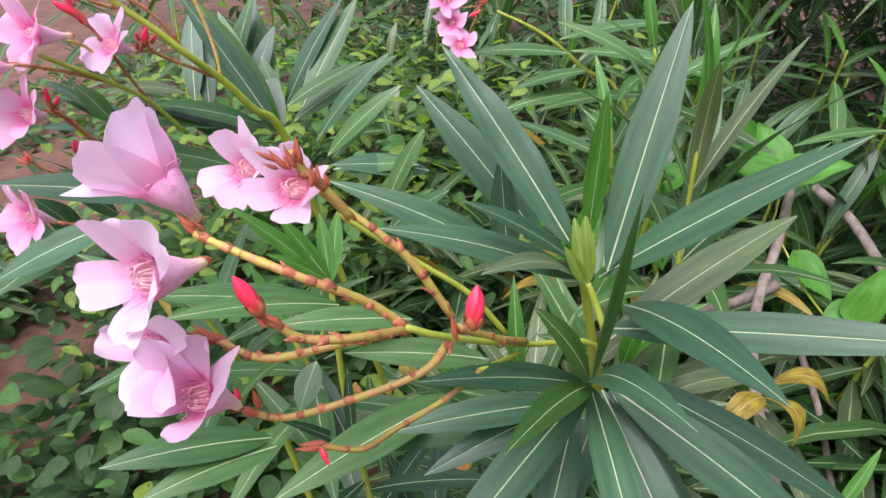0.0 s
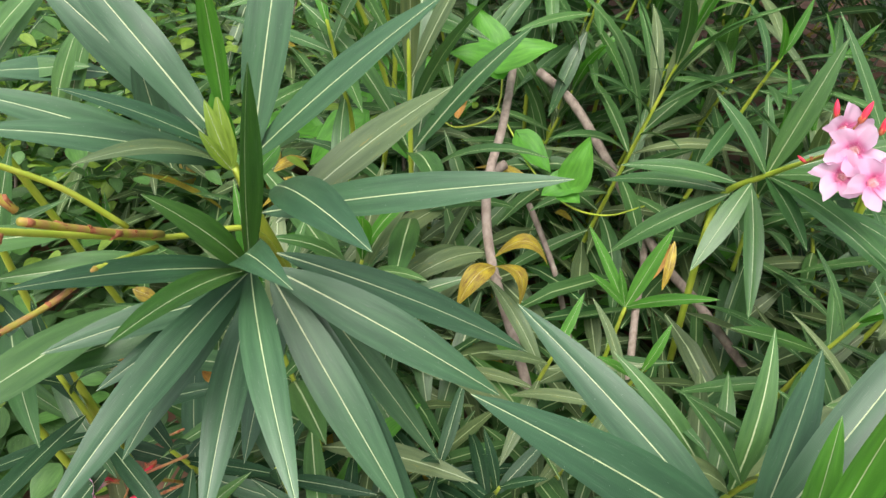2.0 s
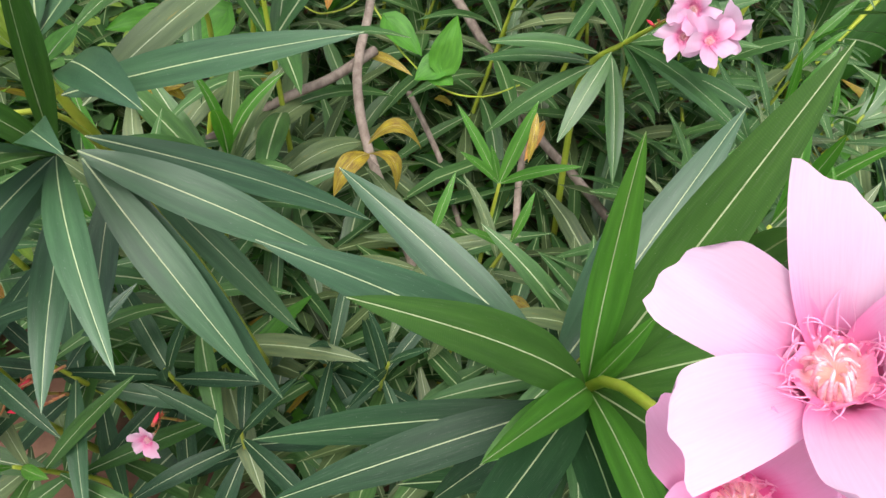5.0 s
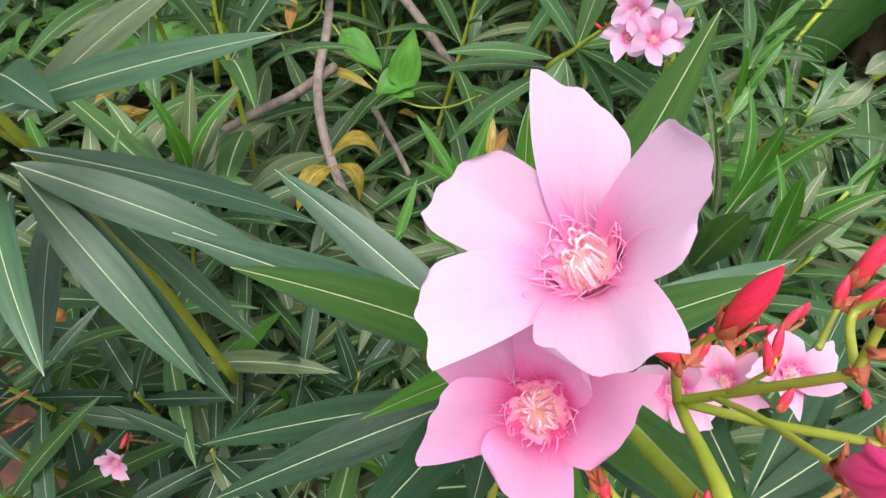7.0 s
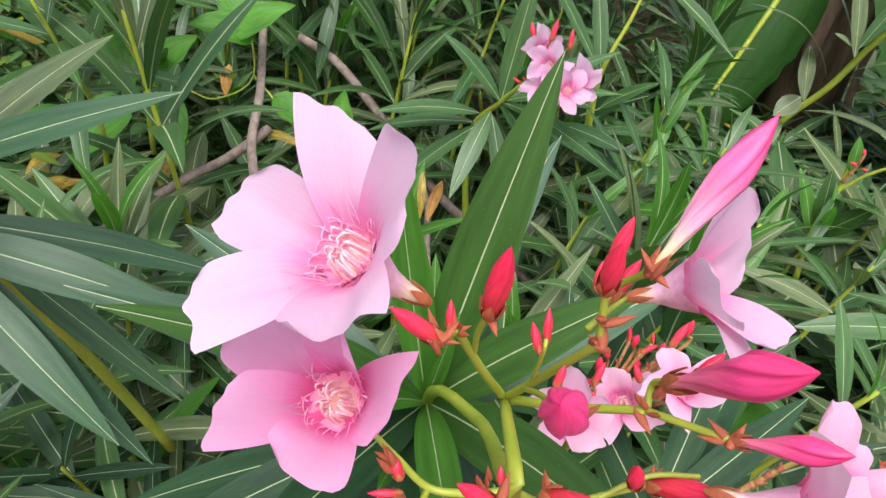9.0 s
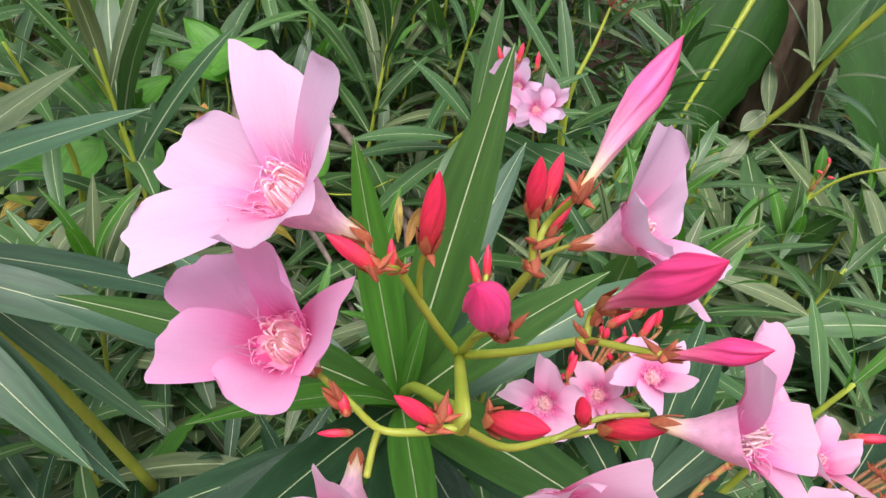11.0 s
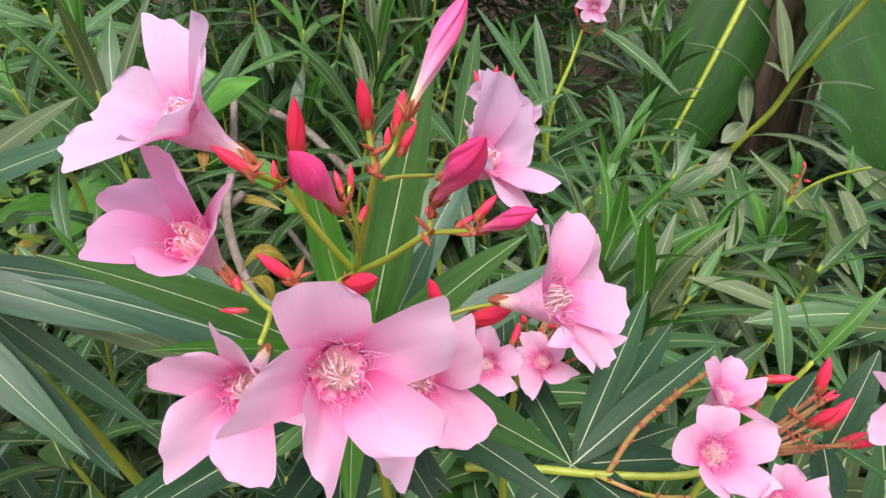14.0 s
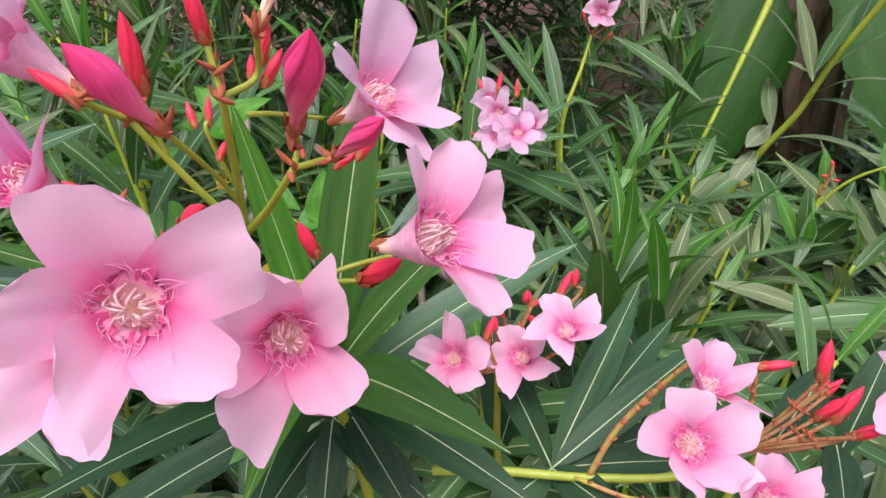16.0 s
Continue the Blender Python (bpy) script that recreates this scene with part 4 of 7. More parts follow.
bud(bloom, (0.2321, -0.0809, 0.8943), (0.2309, -0.0999, 0.9159), 2, 0.17, "plump rose-pink bud")
bud(bloom, (0.2341, -0.0936, 0.8914), (0.2383, -0.1074, 0.9009), 2, 0.17, "rose-red bud")
bud(bloom, (0.2419, -0.0805, 0.8548), (0.2463, -0.0929, 0.8640), False, 0.20, "bright red bud")
bud(bloom, (0.1961, -0.0803, 0.8880), (0.1903, -0.0773, 0.8952), False, 0.19, "bright red bud")
bud(bloom, (0.2075, -0.0805, 0.8809), (0.2088, -0.0922, 0.8891), False, 0.22, "bright red bud")
bud(bloom, (0.1990, -0.0597, 0.9039), (0.1924, -0.0552, 0.9109), False, 0.19, "bright red bud")
bud(bloom, (0.2309, -0.0826, 0.8668), (0.2282, -0.0830, 0.8760), False, 0.22, "bright red bud")
bud(bloom, (0.2463, -0.0783, 0.8836), (0.2524, -0.0796, 0.8892), False, 0.2, "bright red bud")
bud(bloom, (0.2207, -0.0625, 0.8942), (0.2227, -0.0600, 0.8998), False, 0.17)
bud(bloom, (0.2175, -0.0640, 0.8950), (0.2177, -0.0611, 0.8998), False, 0.2)
bud(bloom, (0.2196, -0.0676, 0.8880), (0.2222, -0.0667, 0.8914), False, 0.25)
bud(bloom, (0.2339, -0.0644, 0.9003), (0.2393, -0.0645, 0.9071), False, 0.2, "brownish red bud")
bud(bloom, (0.1894, -0.0635, 0.8791), (0.1897, -0.0607, 0.8826), False, 0.3)
bud(bloom, (0.1902, -0.0624, 0.8726), (0.1849, -0.0599, 0.8737), False, 0.17)
bud(bloom, (0.2059, -0.0531, 0.8971), (0.2074, -0.0509, 0.9020), False, 0.2, "small brown bud")
bud(bloom, (0.2061, -0.0712, 0.8732), (0.2072, -0.0693, 0.8759), False, 0.28, "small brown bud")
bud(bloom, (0.2029, -0.0703, 0.8725), (0.2003, -0.0686, 0.8731), False, 0.28, "small brown bud")
bud(bloom, (0.2318, -0.0622, 0.9015), (0.2336, -0.0606, 0.9064), False, 0.22, "small brown bud")
bud(bloom, (0.2414, -0.0767, 0.8823), (0.2461, -0.0785, 0.8851), False, 0.22, "small brown bud")
bud(bloom, (0.2358, -0.0738, 0.8855), (0.2359, -0.0716, 0.8883), False, 0.25, "small brown bud")
bracts(bloom, [((0.2072, -0.0535, 0.8967), (-0.0148, -0.0017, 0.0143)), ((0.1990, -0.0597, 0.9039), (-0.0067, 0.0046, 0.0070)), ((0.2221, -0.0722, 0.9016), (-0.0020, -0.0007, 0.0220)), ((0.2221, -0.0716, 0.9070), (-0.0018, -0.0020, 0.0113)), ((0.2321, -0.0716, 0.9127), (0.0157, -0.0026, 0.0248)), ((0.2311, -0.0793, 0.8860), (-0.0002, -0.0206, 0.0299)), ((0.2316, -0.0801, 0.8902), (-0.0012, -0.0190, 0.0216)), ((0.2341, -0.0936, 0.8914), (0.0042, -0.0138, 0.0095)), ((0.2419, -0.0805, 0.8548), (0.0044, -0.0124, 0.0092)), ((0.1961, -0.0803, 0.8880), (-0.0058, 0.0030, 0.0072)), ((0.2075, -0.0805, 0.8809), (0.0014, -0.0117, 0.0082)), ((0.1895, -0.0610, 0.8806), (-0.3000, 0.2000, 0.5000)), ((0.2082, -0.0807, 0.9003), (-0.0116, -0.0060, 0.0180)), ((0.2104, -0.0579, 0.9027), (-0.0000, -0.0030, 0.0163)), ((0.2039, -0.0699, 0.8734), (-0.3000, 0.2000, 0.8000))])
flower(bloom, (0.1908, -0.0446, 0.9145), (0.2029, -0.0490, 0.9026), 0.037, deep=-1, seed=1, label="pale pink flower", face=(-0.588, 0.029, 0.809), petals=[(44, 37, 0.0181, 0.0130, 20, 25), (-30, 43, 0.0172, 0.0165, 1, 21), (-105, 37, 0.0179, 0.0163, -6, 4), (178, 42, 0.0196, 0.0134, -14, -4), (110, 30, 0.0179, 0.0158, -15, 5)])
flower(bloom, (0.1847, -0.0493, 0.8880), (0.1920, -0.0463, 0.8738), 0.037, deep=True, seed=2, label="deep pink flower", face=(-0.525, -0.325, 0.786), petals=[(64, 30, 0.0153, 0.0168, 38, 12), (-2, 71, 0.0195, 0.0145, -8, 8), (-72, 51, 0.0135, 0.0148, -6, 21), (-160, 61, 0.0135, 0.0152, -26, 8), (121, 64, 0.0170, 0.0130, -23, 2)])
flower(bloom, (0.1844, -0.0692, 0.8559), (0.1960, -0.0533, 0.8526), 0.037, deep=False, seed=3, face=(-0.438, -0.792, 0.424), petals=[(-1, 52, 0.0135, 0.0130, -40, 25), (-93, 40, 0.0156, 0.0160, 15, 0), (175, 41, 0.0158, 0.0159, 9, 16), (116, 29, 0.0167, 0.0162, -20, 15), (53, 37, 0.0165, 0.0130, -17, 25)])
flower(bloom, (0.1919, -0.1051, 0.8820), (0.1972, -0.0933, 0.8726), 0.037, deep=False, seed=0, face=(-0.280, -0.855, 0.437), petals=[(6, 37, 0.0157, 0.0161, -4, 11), (-75, 33, 0.0178, 0.0165, 18, 7), (-142, 42, 0.0155, 0.0149, -3, 24), (143, 54, 0.0135, 0.0140, -31, 20), (80, 42, 0.0147, 0.0150, -20, 15)])
flower(bloom, (0.2187, -0.0891, 0.8537), (0.2203, -0.0797, 0.8457), 0.037, deep=False, seed=4, face=(-0.322, -0.891, 0.320), petals=[(-50, 53, 0.0176, 0.0149, -27, 5), (-140, 60, 0.0174, 0.0150, -10, 7), (138, 48, 0.0190, 0.0167, -22, -1), (75, 54, 0.0180, 0.0160, 15, 0), (12, 54, 0.0180, 0.0160, 15, 0)])
flower(bloom, (0.2470, -0.1060, 0.8743), (0.2407, -0.0925, 0.8693), 0.037, deep=False, seed=2, face=(0.421, -0.755, 0.503), petals=[(-51, 28, 0.0158, 0.0130, -28, -15), (-100, 17, 0.0177, 0.0140, 9, 18), (-137, 28, 0.0180, 0.0145, -8, 8), (168, 25, 0.0140, 0.0145, -8, 8), (-1, 31, 0.0135, 0.0135, 15, 8)])
flower(bloom, (0.2605, -0.0655, 0.8920), (0.2518, -0.0568, 0.8862), 0.037, deep=-1, seed=3, face=(0.393, -0.630, 0.670), petals=[(-27, 60, 0.0185, 0.0137, -13, -3), (-104, 31, 0.0155, 0.0161, 22, 15), (165, 44, 0.0148, 0.0134, 5, 16), (140, 22, 0.0161, 0.0145, -8, 8), (68, 36, 0.0193, 0.0145, -8, 8)])
leaf(bloom, (0.2760, 0.0514, 0.7215), (0.1562, 0.0420, 0.8519), 0.024, 0.05, (-0.1853, -0.3376, 0.9229), "fresh", wave=0.4)
leaf(bloom, (0.2760, 0.0664, 0.7115), (0.1486, 0.1223, 0.8032), 0.027, 0.05, (-0.1853, -0.3376, 0.9229), "deep")
leaf(bloom, (0.2760, 0.0514, 0.7215), (0.3246, 0.0439, 0.8935), 0.028, 0.02, (-0.2648, -0.3363, 0.9038), "fresh")
leaf(bloom, (0.2760, 0.0514, 0.7215), (0.2601, 0.0553, 0.8685), 0.018, -0.02, (-0.2720, -0.4957, 0.8248), "young", fold=0.5)
leaf(bloom, (0.2760, 0.0514, 0.7215), (0.2698, -0.0987, 0.7943), 0.026, 0.08, (-0.2648, -0.3363, 0.9038), "fresh")
leaf(bloom, (0.2760, 0.0514, 0.7215), (0.3294, -0.0142, 0.8204), 0.024, 0.05, (-0.2648, -0.3363, 0.9038), "fresh")
leaf(bloom, (0.2760, 0.0514, 0.7115), (0.4215, 0.0222, 0.7564), 0.026, 0.06, (-0.2648, -0.3363, 0.9038), "deep")
# the lowest leaves are "dark": shade painted into their green
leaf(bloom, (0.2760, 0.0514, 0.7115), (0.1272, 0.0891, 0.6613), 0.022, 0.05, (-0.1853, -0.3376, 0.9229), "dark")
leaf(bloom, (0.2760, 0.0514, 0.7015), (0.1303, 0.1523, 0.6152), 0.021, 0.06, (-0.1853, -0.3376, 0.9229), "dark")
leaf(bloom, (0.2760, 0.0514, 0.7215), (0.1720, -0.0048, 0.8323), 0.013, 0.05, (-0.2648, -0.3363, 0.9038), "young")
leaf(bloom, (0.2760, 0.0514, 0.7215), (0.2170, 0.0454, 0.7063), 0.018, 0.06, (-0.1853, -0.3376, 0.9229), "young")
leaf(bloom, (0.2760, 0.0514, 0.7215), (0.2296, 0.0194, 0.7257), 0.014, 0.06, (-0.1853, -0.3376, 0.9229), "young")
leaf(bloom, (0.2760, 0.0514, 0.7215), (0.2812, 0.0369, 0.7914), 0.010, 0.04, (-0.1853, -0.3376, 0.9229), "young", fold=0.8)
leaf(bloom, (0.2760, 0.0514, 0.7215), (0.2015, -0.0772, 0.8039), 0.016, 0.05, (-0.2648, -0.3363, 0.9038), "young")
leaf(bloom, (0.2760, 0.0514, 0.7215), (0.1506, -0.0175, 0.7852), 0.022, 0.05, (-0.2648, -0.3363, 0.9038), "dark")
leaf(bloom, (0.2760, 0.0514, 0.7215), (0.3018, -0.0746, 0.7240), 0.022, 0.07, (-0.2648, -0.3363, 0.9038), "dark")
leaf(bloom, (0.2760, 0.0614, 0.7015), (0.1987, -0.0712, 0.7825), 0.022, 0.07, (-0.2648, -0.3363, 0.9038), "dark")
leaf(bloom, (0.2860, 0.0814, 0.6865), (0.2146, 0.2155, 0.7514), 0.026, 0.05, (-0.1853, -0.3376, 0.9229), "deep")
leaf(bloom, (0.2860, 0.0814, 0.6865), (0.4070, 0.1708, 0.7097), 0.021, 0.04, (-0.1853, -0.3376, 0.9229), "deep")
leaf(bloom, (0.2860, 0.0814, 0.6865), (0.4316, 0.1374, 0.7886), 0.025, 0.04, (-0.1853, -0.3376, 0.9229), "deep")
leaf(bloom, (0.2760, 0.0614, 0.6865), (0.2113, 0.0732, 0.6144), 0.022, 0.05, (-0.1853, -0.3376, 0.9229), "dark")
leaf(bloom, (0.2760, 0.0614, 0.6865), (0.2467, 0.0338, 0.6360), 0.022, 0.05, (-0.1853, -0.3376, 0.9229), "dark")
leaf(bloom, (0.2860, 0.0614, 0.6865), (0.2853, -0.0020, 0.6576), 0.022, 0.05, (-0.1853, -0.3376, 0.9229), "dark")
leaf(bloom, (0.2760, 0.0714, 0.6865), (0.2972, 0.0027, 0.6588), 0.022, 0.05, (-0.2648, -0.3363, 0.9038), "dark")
leaf(bloom, (0.2860, 0.0614, 0.7115), (0.3373, 0.0639, 0.7858), 0.02, 0.02, (-0.2648, -0.3363, 0.9038), "deep")
leaf(bloom, (0.2860, 0.0614, 0.7115), (0.3053, 0.0903, 0.7771), 0.014, 0.02, (-0.2648, -0.3363, 0.9038), "young")


# ---- second flower head, lower down ----
def head(parent, node, flowers, size, buds, toward, seed, tone=0, forms={}):
    """A flower head on short stalks: flowers at given places facing a given point, and buds."""
    r = random.Random(seed)
    node = Vector(node)
    for k, p in enumerate(flowers):
        p = Vector(p)
        form = forms.get(k, {})
        face = Vector(form["face"]) if form else ((Vector(toward) - p).normalized() + Vector((r.uniform(-0.5, 0.5), r.uniform(-0.5, 0.5), r.uniform(0.0, 0.6)))).normalized()
        foot = p - face * size * 0.42
        stalk(parent, [node, node.lerp(foot, 0.55) + Vector((0, 0, -0.004)), foot], 0.0018, 0.0014, RED_STALK, name="flower_stalk", scars=2, seed=seed + k)
        flower(parent, p, foot, size, r.uniform(0, 72), r.uniform(0.7, 0.95), tone, seed=seed + k, **form)
    for k, (b, t) in enumerate(buds):
        bow = Vector((r.uniform(-1, 1), r.uniform(-1, 1), r.uniform(-1, 0.2))) * size * 0.05
        stalk(parent, [node, node.lerp(Vector(b), 0.35) + bow, node.lerp(Vector(b), 0.7) + bow * 0.8, b], 0.0019, 0.0015, RED_STALK, name="flower_stalk", scars=6, seed=seed + k)
        bud(parent, b, t, False, 0.2)
        bracts(parent, [(b, Vector(t) - Vector(b)), (node.lerp(Vector(b), 0.7) + bow, Vector(b) - node)], size * 0.11)
    bracts(parent, [(node, (0.1, -0.2, 0.8)), (node, (-0.4, -0.3, 0.5)), (node, (0.5, 0.1, 0.4))], size * 0.2)


low_bloom = thing("oleander_shoot", (0.3354, -0.0474, 0.6993), "low oleander shoot with pink flowers and red buds", "shrub branch")
stalk(low_bloom, [(0.2879, -0.0218, 0.7098), (0.3148, -0.0406, 0.7058), (0.3412, -0.0638, 0.7033), (0.3701, -0.0899, 0.7064), (0.3973, -0.0992, 0.7106)], 0.0023, 0.0017, name="stem")
stalk(low_bloom, [(0.3412, -0.0638, 0.7033), (0.3579, -0.0647, 0.7226), (0.3746, -0.0719, 0.7411), (0.3855, -0.0798, 0.7557)], 0.0020, 0.0017, SCARRED, scars=14, seed=4)
stalk(low_bloom, [(0.3348, -0.0621, 0.7064), (0.3434, -0.0848, 0.7079), (0.3528, -0.1008, 0.7148)], 0.0014, 0.001, SCARRED, scars=4, seed=5)
head(low_bloom, (0.3973, -0.0992, 0.7106), [(0.3348, -0.1137, 0.7665), (0.3738, -0.0941, 0.7576), (0.3464, -0.1370, 0.7509), (0.4218, -0.1564, 0.7611)], 0.037, [((0.4289, -0.1136, 0.7200), (0.4365, -0.1216, 0.7339)), ((0.4360, -0.1127, 0.7288), (0.4426, -0.1150, 0.7361)), ((0.4390, -0.1082, 0.7263), (0.4439, -0.1100, 0.7316)), ((0.4321, -0.1194, 0.7213), (0.4448, -0.1229, 0.7356)), ((0.4279, -0.1286, 0.7211), (0.4360, -0.1353, 0.7283)), ((0.4242, -0.1136, 0.7444), (0.4288, -0.1120, 0.7623)), ((0.4041, -0.0969, 0.7517), (0.4120, -0.1078, 0.7562)), ((0.4162, -0.1194, 0.7485), (0.4206, -0.1231, 0.7525)), ((0.4042, -0.1382, 0.7439), (0.4059, -0.1452, 0.7518))], (0.1542, -0.1884, 0.9620), 11, forms={0: dict(face=(-0.417, -0.526, 0.741), petals=[(-0, 39, 0.0148, 0.0174, 1, -1), (-71, 31, 0.0179, 0.0156, -5, 8), (-141, 38, 0.0151, 0.0174, -11, 14), (155, 51, 0.0133, 0.0136, -10, 8), (71, 38, 0.0152, 0.0162, -8, 10)]), 1: dict(face=(0.172, -0.503, 0.847), petals=[(-68, 42, 0.0138, 0.0166, 6, -7), (-136, 49, 0.0133, 0.0174, -30, 25), (-209, 46, 0.0166, 0.0155, -12, 8), (-282, 46, 0.0166, 0.0155, -12, 8), (-355, 46, 0.0166, 0.0155, -12, 8)]), 2: dict(face=(-0.264, -0.578, 0.772), petals=[(-8, 50, 0.0133, 0.0129, -3, 2), (-82, 59, 0.0133, 0.0129, -12, 7), (-153, 55, 0.0166, 0.0155, -12, 8), (-225, 55, 0.0166, 0.0155, -12, 8), (-297, 55, 0.0166, 0.0155, -12, 8)])})
# all "dark" leaves, whose colour stands for the shade down here
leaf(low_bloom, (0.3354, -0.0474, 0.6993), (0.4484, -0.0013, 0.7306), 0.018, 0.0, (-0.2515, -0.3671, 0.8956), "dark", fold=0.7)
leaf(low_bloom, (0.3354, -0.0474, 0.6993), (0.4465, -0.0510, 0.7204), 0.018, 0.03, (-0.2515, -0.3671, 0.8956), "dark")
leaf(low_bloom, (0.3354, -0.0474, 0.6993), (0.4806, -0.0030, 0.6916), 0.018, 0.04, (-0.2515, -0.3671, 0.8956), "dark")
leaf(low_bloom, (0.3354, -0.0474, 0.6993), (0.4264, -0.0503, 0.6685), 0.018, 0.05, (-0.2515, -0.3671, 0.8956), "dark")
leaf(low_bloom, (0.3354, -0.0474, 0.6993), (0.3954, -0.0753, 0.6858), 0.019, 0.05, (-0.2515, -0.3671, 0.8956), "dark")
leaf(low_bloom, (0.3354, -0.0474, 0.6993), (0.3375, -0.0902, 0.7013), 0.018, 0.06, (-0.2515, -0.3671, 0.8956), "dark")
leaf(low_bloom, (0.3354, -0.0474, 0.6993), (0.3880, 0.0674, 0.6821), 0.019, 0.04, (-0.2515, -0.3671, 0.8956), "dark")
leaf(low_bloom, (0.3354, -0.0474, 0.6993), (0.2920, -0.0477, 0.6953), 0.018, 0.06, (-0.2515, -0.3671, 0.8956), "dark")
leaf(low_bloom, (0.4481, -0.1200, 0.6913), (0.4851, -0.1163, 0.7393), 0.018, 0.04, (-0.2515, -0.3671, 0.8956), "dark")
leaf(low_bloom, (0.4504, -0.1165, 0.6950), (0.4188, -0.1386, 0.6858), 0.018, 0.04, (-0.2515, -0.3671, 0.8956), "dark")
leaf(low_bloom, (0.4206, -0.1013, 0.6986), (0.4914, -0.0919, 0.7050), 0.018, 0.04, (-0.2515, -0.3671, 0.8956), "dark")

mid_bloom = thing("oleander_shoot", (0.3574, -0.0026, 0.7246), "oleander shoot with small pink flowers among shade-darkened leaves", "shrub branch")
stalk(mid_bloom, [(0.3991, 0.0672, 0.3648), (0.3691, 0.0372, 0.5948), (0.3491, 0.0072, 0.7148)], 0.004, 0.0017, name="stem")
head(mid_bloom, (0.3491, 0.0072, 0.7148), [(0.3574, -0.0026, 0.7246), (0.3689, -0.0222, 0.7468), (0.3147, -0.0045, 0.7474)], 0.031, [((0.3853, 0.0209, 0.7325), (0.3876, 0.0251, 0.7398)), ((0.3942, 0.0126, 0.7326), (0.3961, 0.0155, 0.7377)), ((0.3536, 0.0208, 0.7216), (0.3506, 0.0228, 0.7213)), ((0.3820, -0.0037, 0.7514), (0.3913, -0.0032, 0.7624)), ((0.3419, 0.0061, 0.7392), (0.3499, 0.0083, 0.7482)), ((0.3296, -0.0033, 0.7365), (0.3350, 0.0005, 0.7443)), ((0.3707, 0.0040, 0.7469), (0.3778, 0.0006, 0.7510))], (0.1542, -0.1884, 0.9620), 21)
stalk(mid_bloom, [(0.3491, 0.0072, 0.7148), (0.3729, 0.0098, 0.7376), (0.3718, 0.0101, 0.7457)], 0.0018, 0.0014, RED_STALK, "flower_stalk", scars=3, seed=930)
bud(mid_bloom, (0.3718, 0.0101, 0.7457), (0.3734, 0.0100, 0.7527), False, 0.34)
stalk(mid_bloom, [(0.3491, 0.0072, 0.7148), (0.3821, -0.0008, 0.7353), (0.3809, -0.0004, 0.7434)], 0.0018, 0.0014, RED_STALK, "flower_stalk", scars=3, seed=978)
bud(mid_bloom, (0.3809, -0.0004, 0.7434), (0.3822, 0.0002, 0.7508), False, 0.34)
stalk(mid_bloom, [(0.3491, 0.0072, 0.7148), (0.3550, 0.0138, 0.7260), (0.3542, 0.0142, 0.7341)], 0.0018, 0.0014, RED_STALK, "flower_stalk", scars=3, seed=876)
bud(mid_bloom, (0.3542, 0.0142, 0.7341), (0.3557, 0.0155, 0.7420), False, 0.30)
stalk(mid_bloom, [(0.3491, 0.0072, 0.7148), (0.3477, 0.0136, 0.7200), (0.3470, 0.0140, 0.7281)], 0.0018, 0.0014, RED_STALK, "flower_stalk", scars=3, seed=858)
bud(mid_bloom, (0.3470, 0.0140, 0.7281), (0.3492, 0.0118, 0.7325), False, 0.40)
stalk(mid_bloom, [(0.3491, 0.0072, 0.7148), (0.3612, 0.0144, 0.7318), (0.3602, 0.0147, 0.7399)], 0.0018, 0.0014, RED_STALK, "flower_stalk", scars=3, seed=890)
bud(mid_bloom, (0.3602, 0.0147, 0.7399), (0.3585, 0.0159, 0.7450), False, 0.40)
stalk(mid_bloom, [(0.3491, 0.0072, 0.7148), (0.3721, 0.0026, 0.7293), (0.3711, 0.0031, 0.7374)], 0.0018, 0.0014, RED_STALK, "flower_stalk", scars=3, seed=945)
bud(mid_bloom, (0.3711, 0.0031, 0.7374), (0.3687, 0.0046, 0.7419), False, 0.40)
stalk(mid_bloom, [(0.3491, 0.0072, 0.7148), (0.3944, -0.0037, 0.7452), (0.3930, -0.0033, 0.7532)], 0.0018, 0.0014, RED_STALK, "flower_stalk", scars=3, seed=1016)
bud(mid_bloom, (0.3930, -0.0033, 0.7532), (0.3954, -0.0031, 0.7622), False, 0.28)
# shade under the flowers is in the colour of these leaves
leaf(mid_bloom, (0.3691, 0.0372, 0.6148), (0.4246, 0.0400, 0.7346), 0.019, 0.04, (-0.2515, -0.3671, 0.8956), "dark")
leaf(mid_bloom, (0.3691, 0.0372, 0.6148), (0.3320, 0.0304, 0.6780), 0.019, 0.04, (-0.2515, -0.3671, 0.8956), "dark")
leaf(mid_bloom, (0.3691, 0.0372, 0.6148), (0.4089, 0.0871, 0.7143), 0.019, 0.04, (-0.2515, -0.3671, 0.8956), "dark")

far_bloom = thing("oleander_shoot", (0.6266, 0.4437, 0.6437), "oleander shoot with whorled leaves and a small pink flower cluster", "shrub branch")
stalk(far_bloom, [(0.7366, 0.5746, 0.1377), (0.6966, 0.5646, 0.4377), (0.7072, 0.5726, 0.5277), (0.7166, 0.5246, 0.5877), (0.7083, 0.4801, 0.6308), (0.6952, 0.4364, 0.6701)], 0.006, 0.002, name="stem")
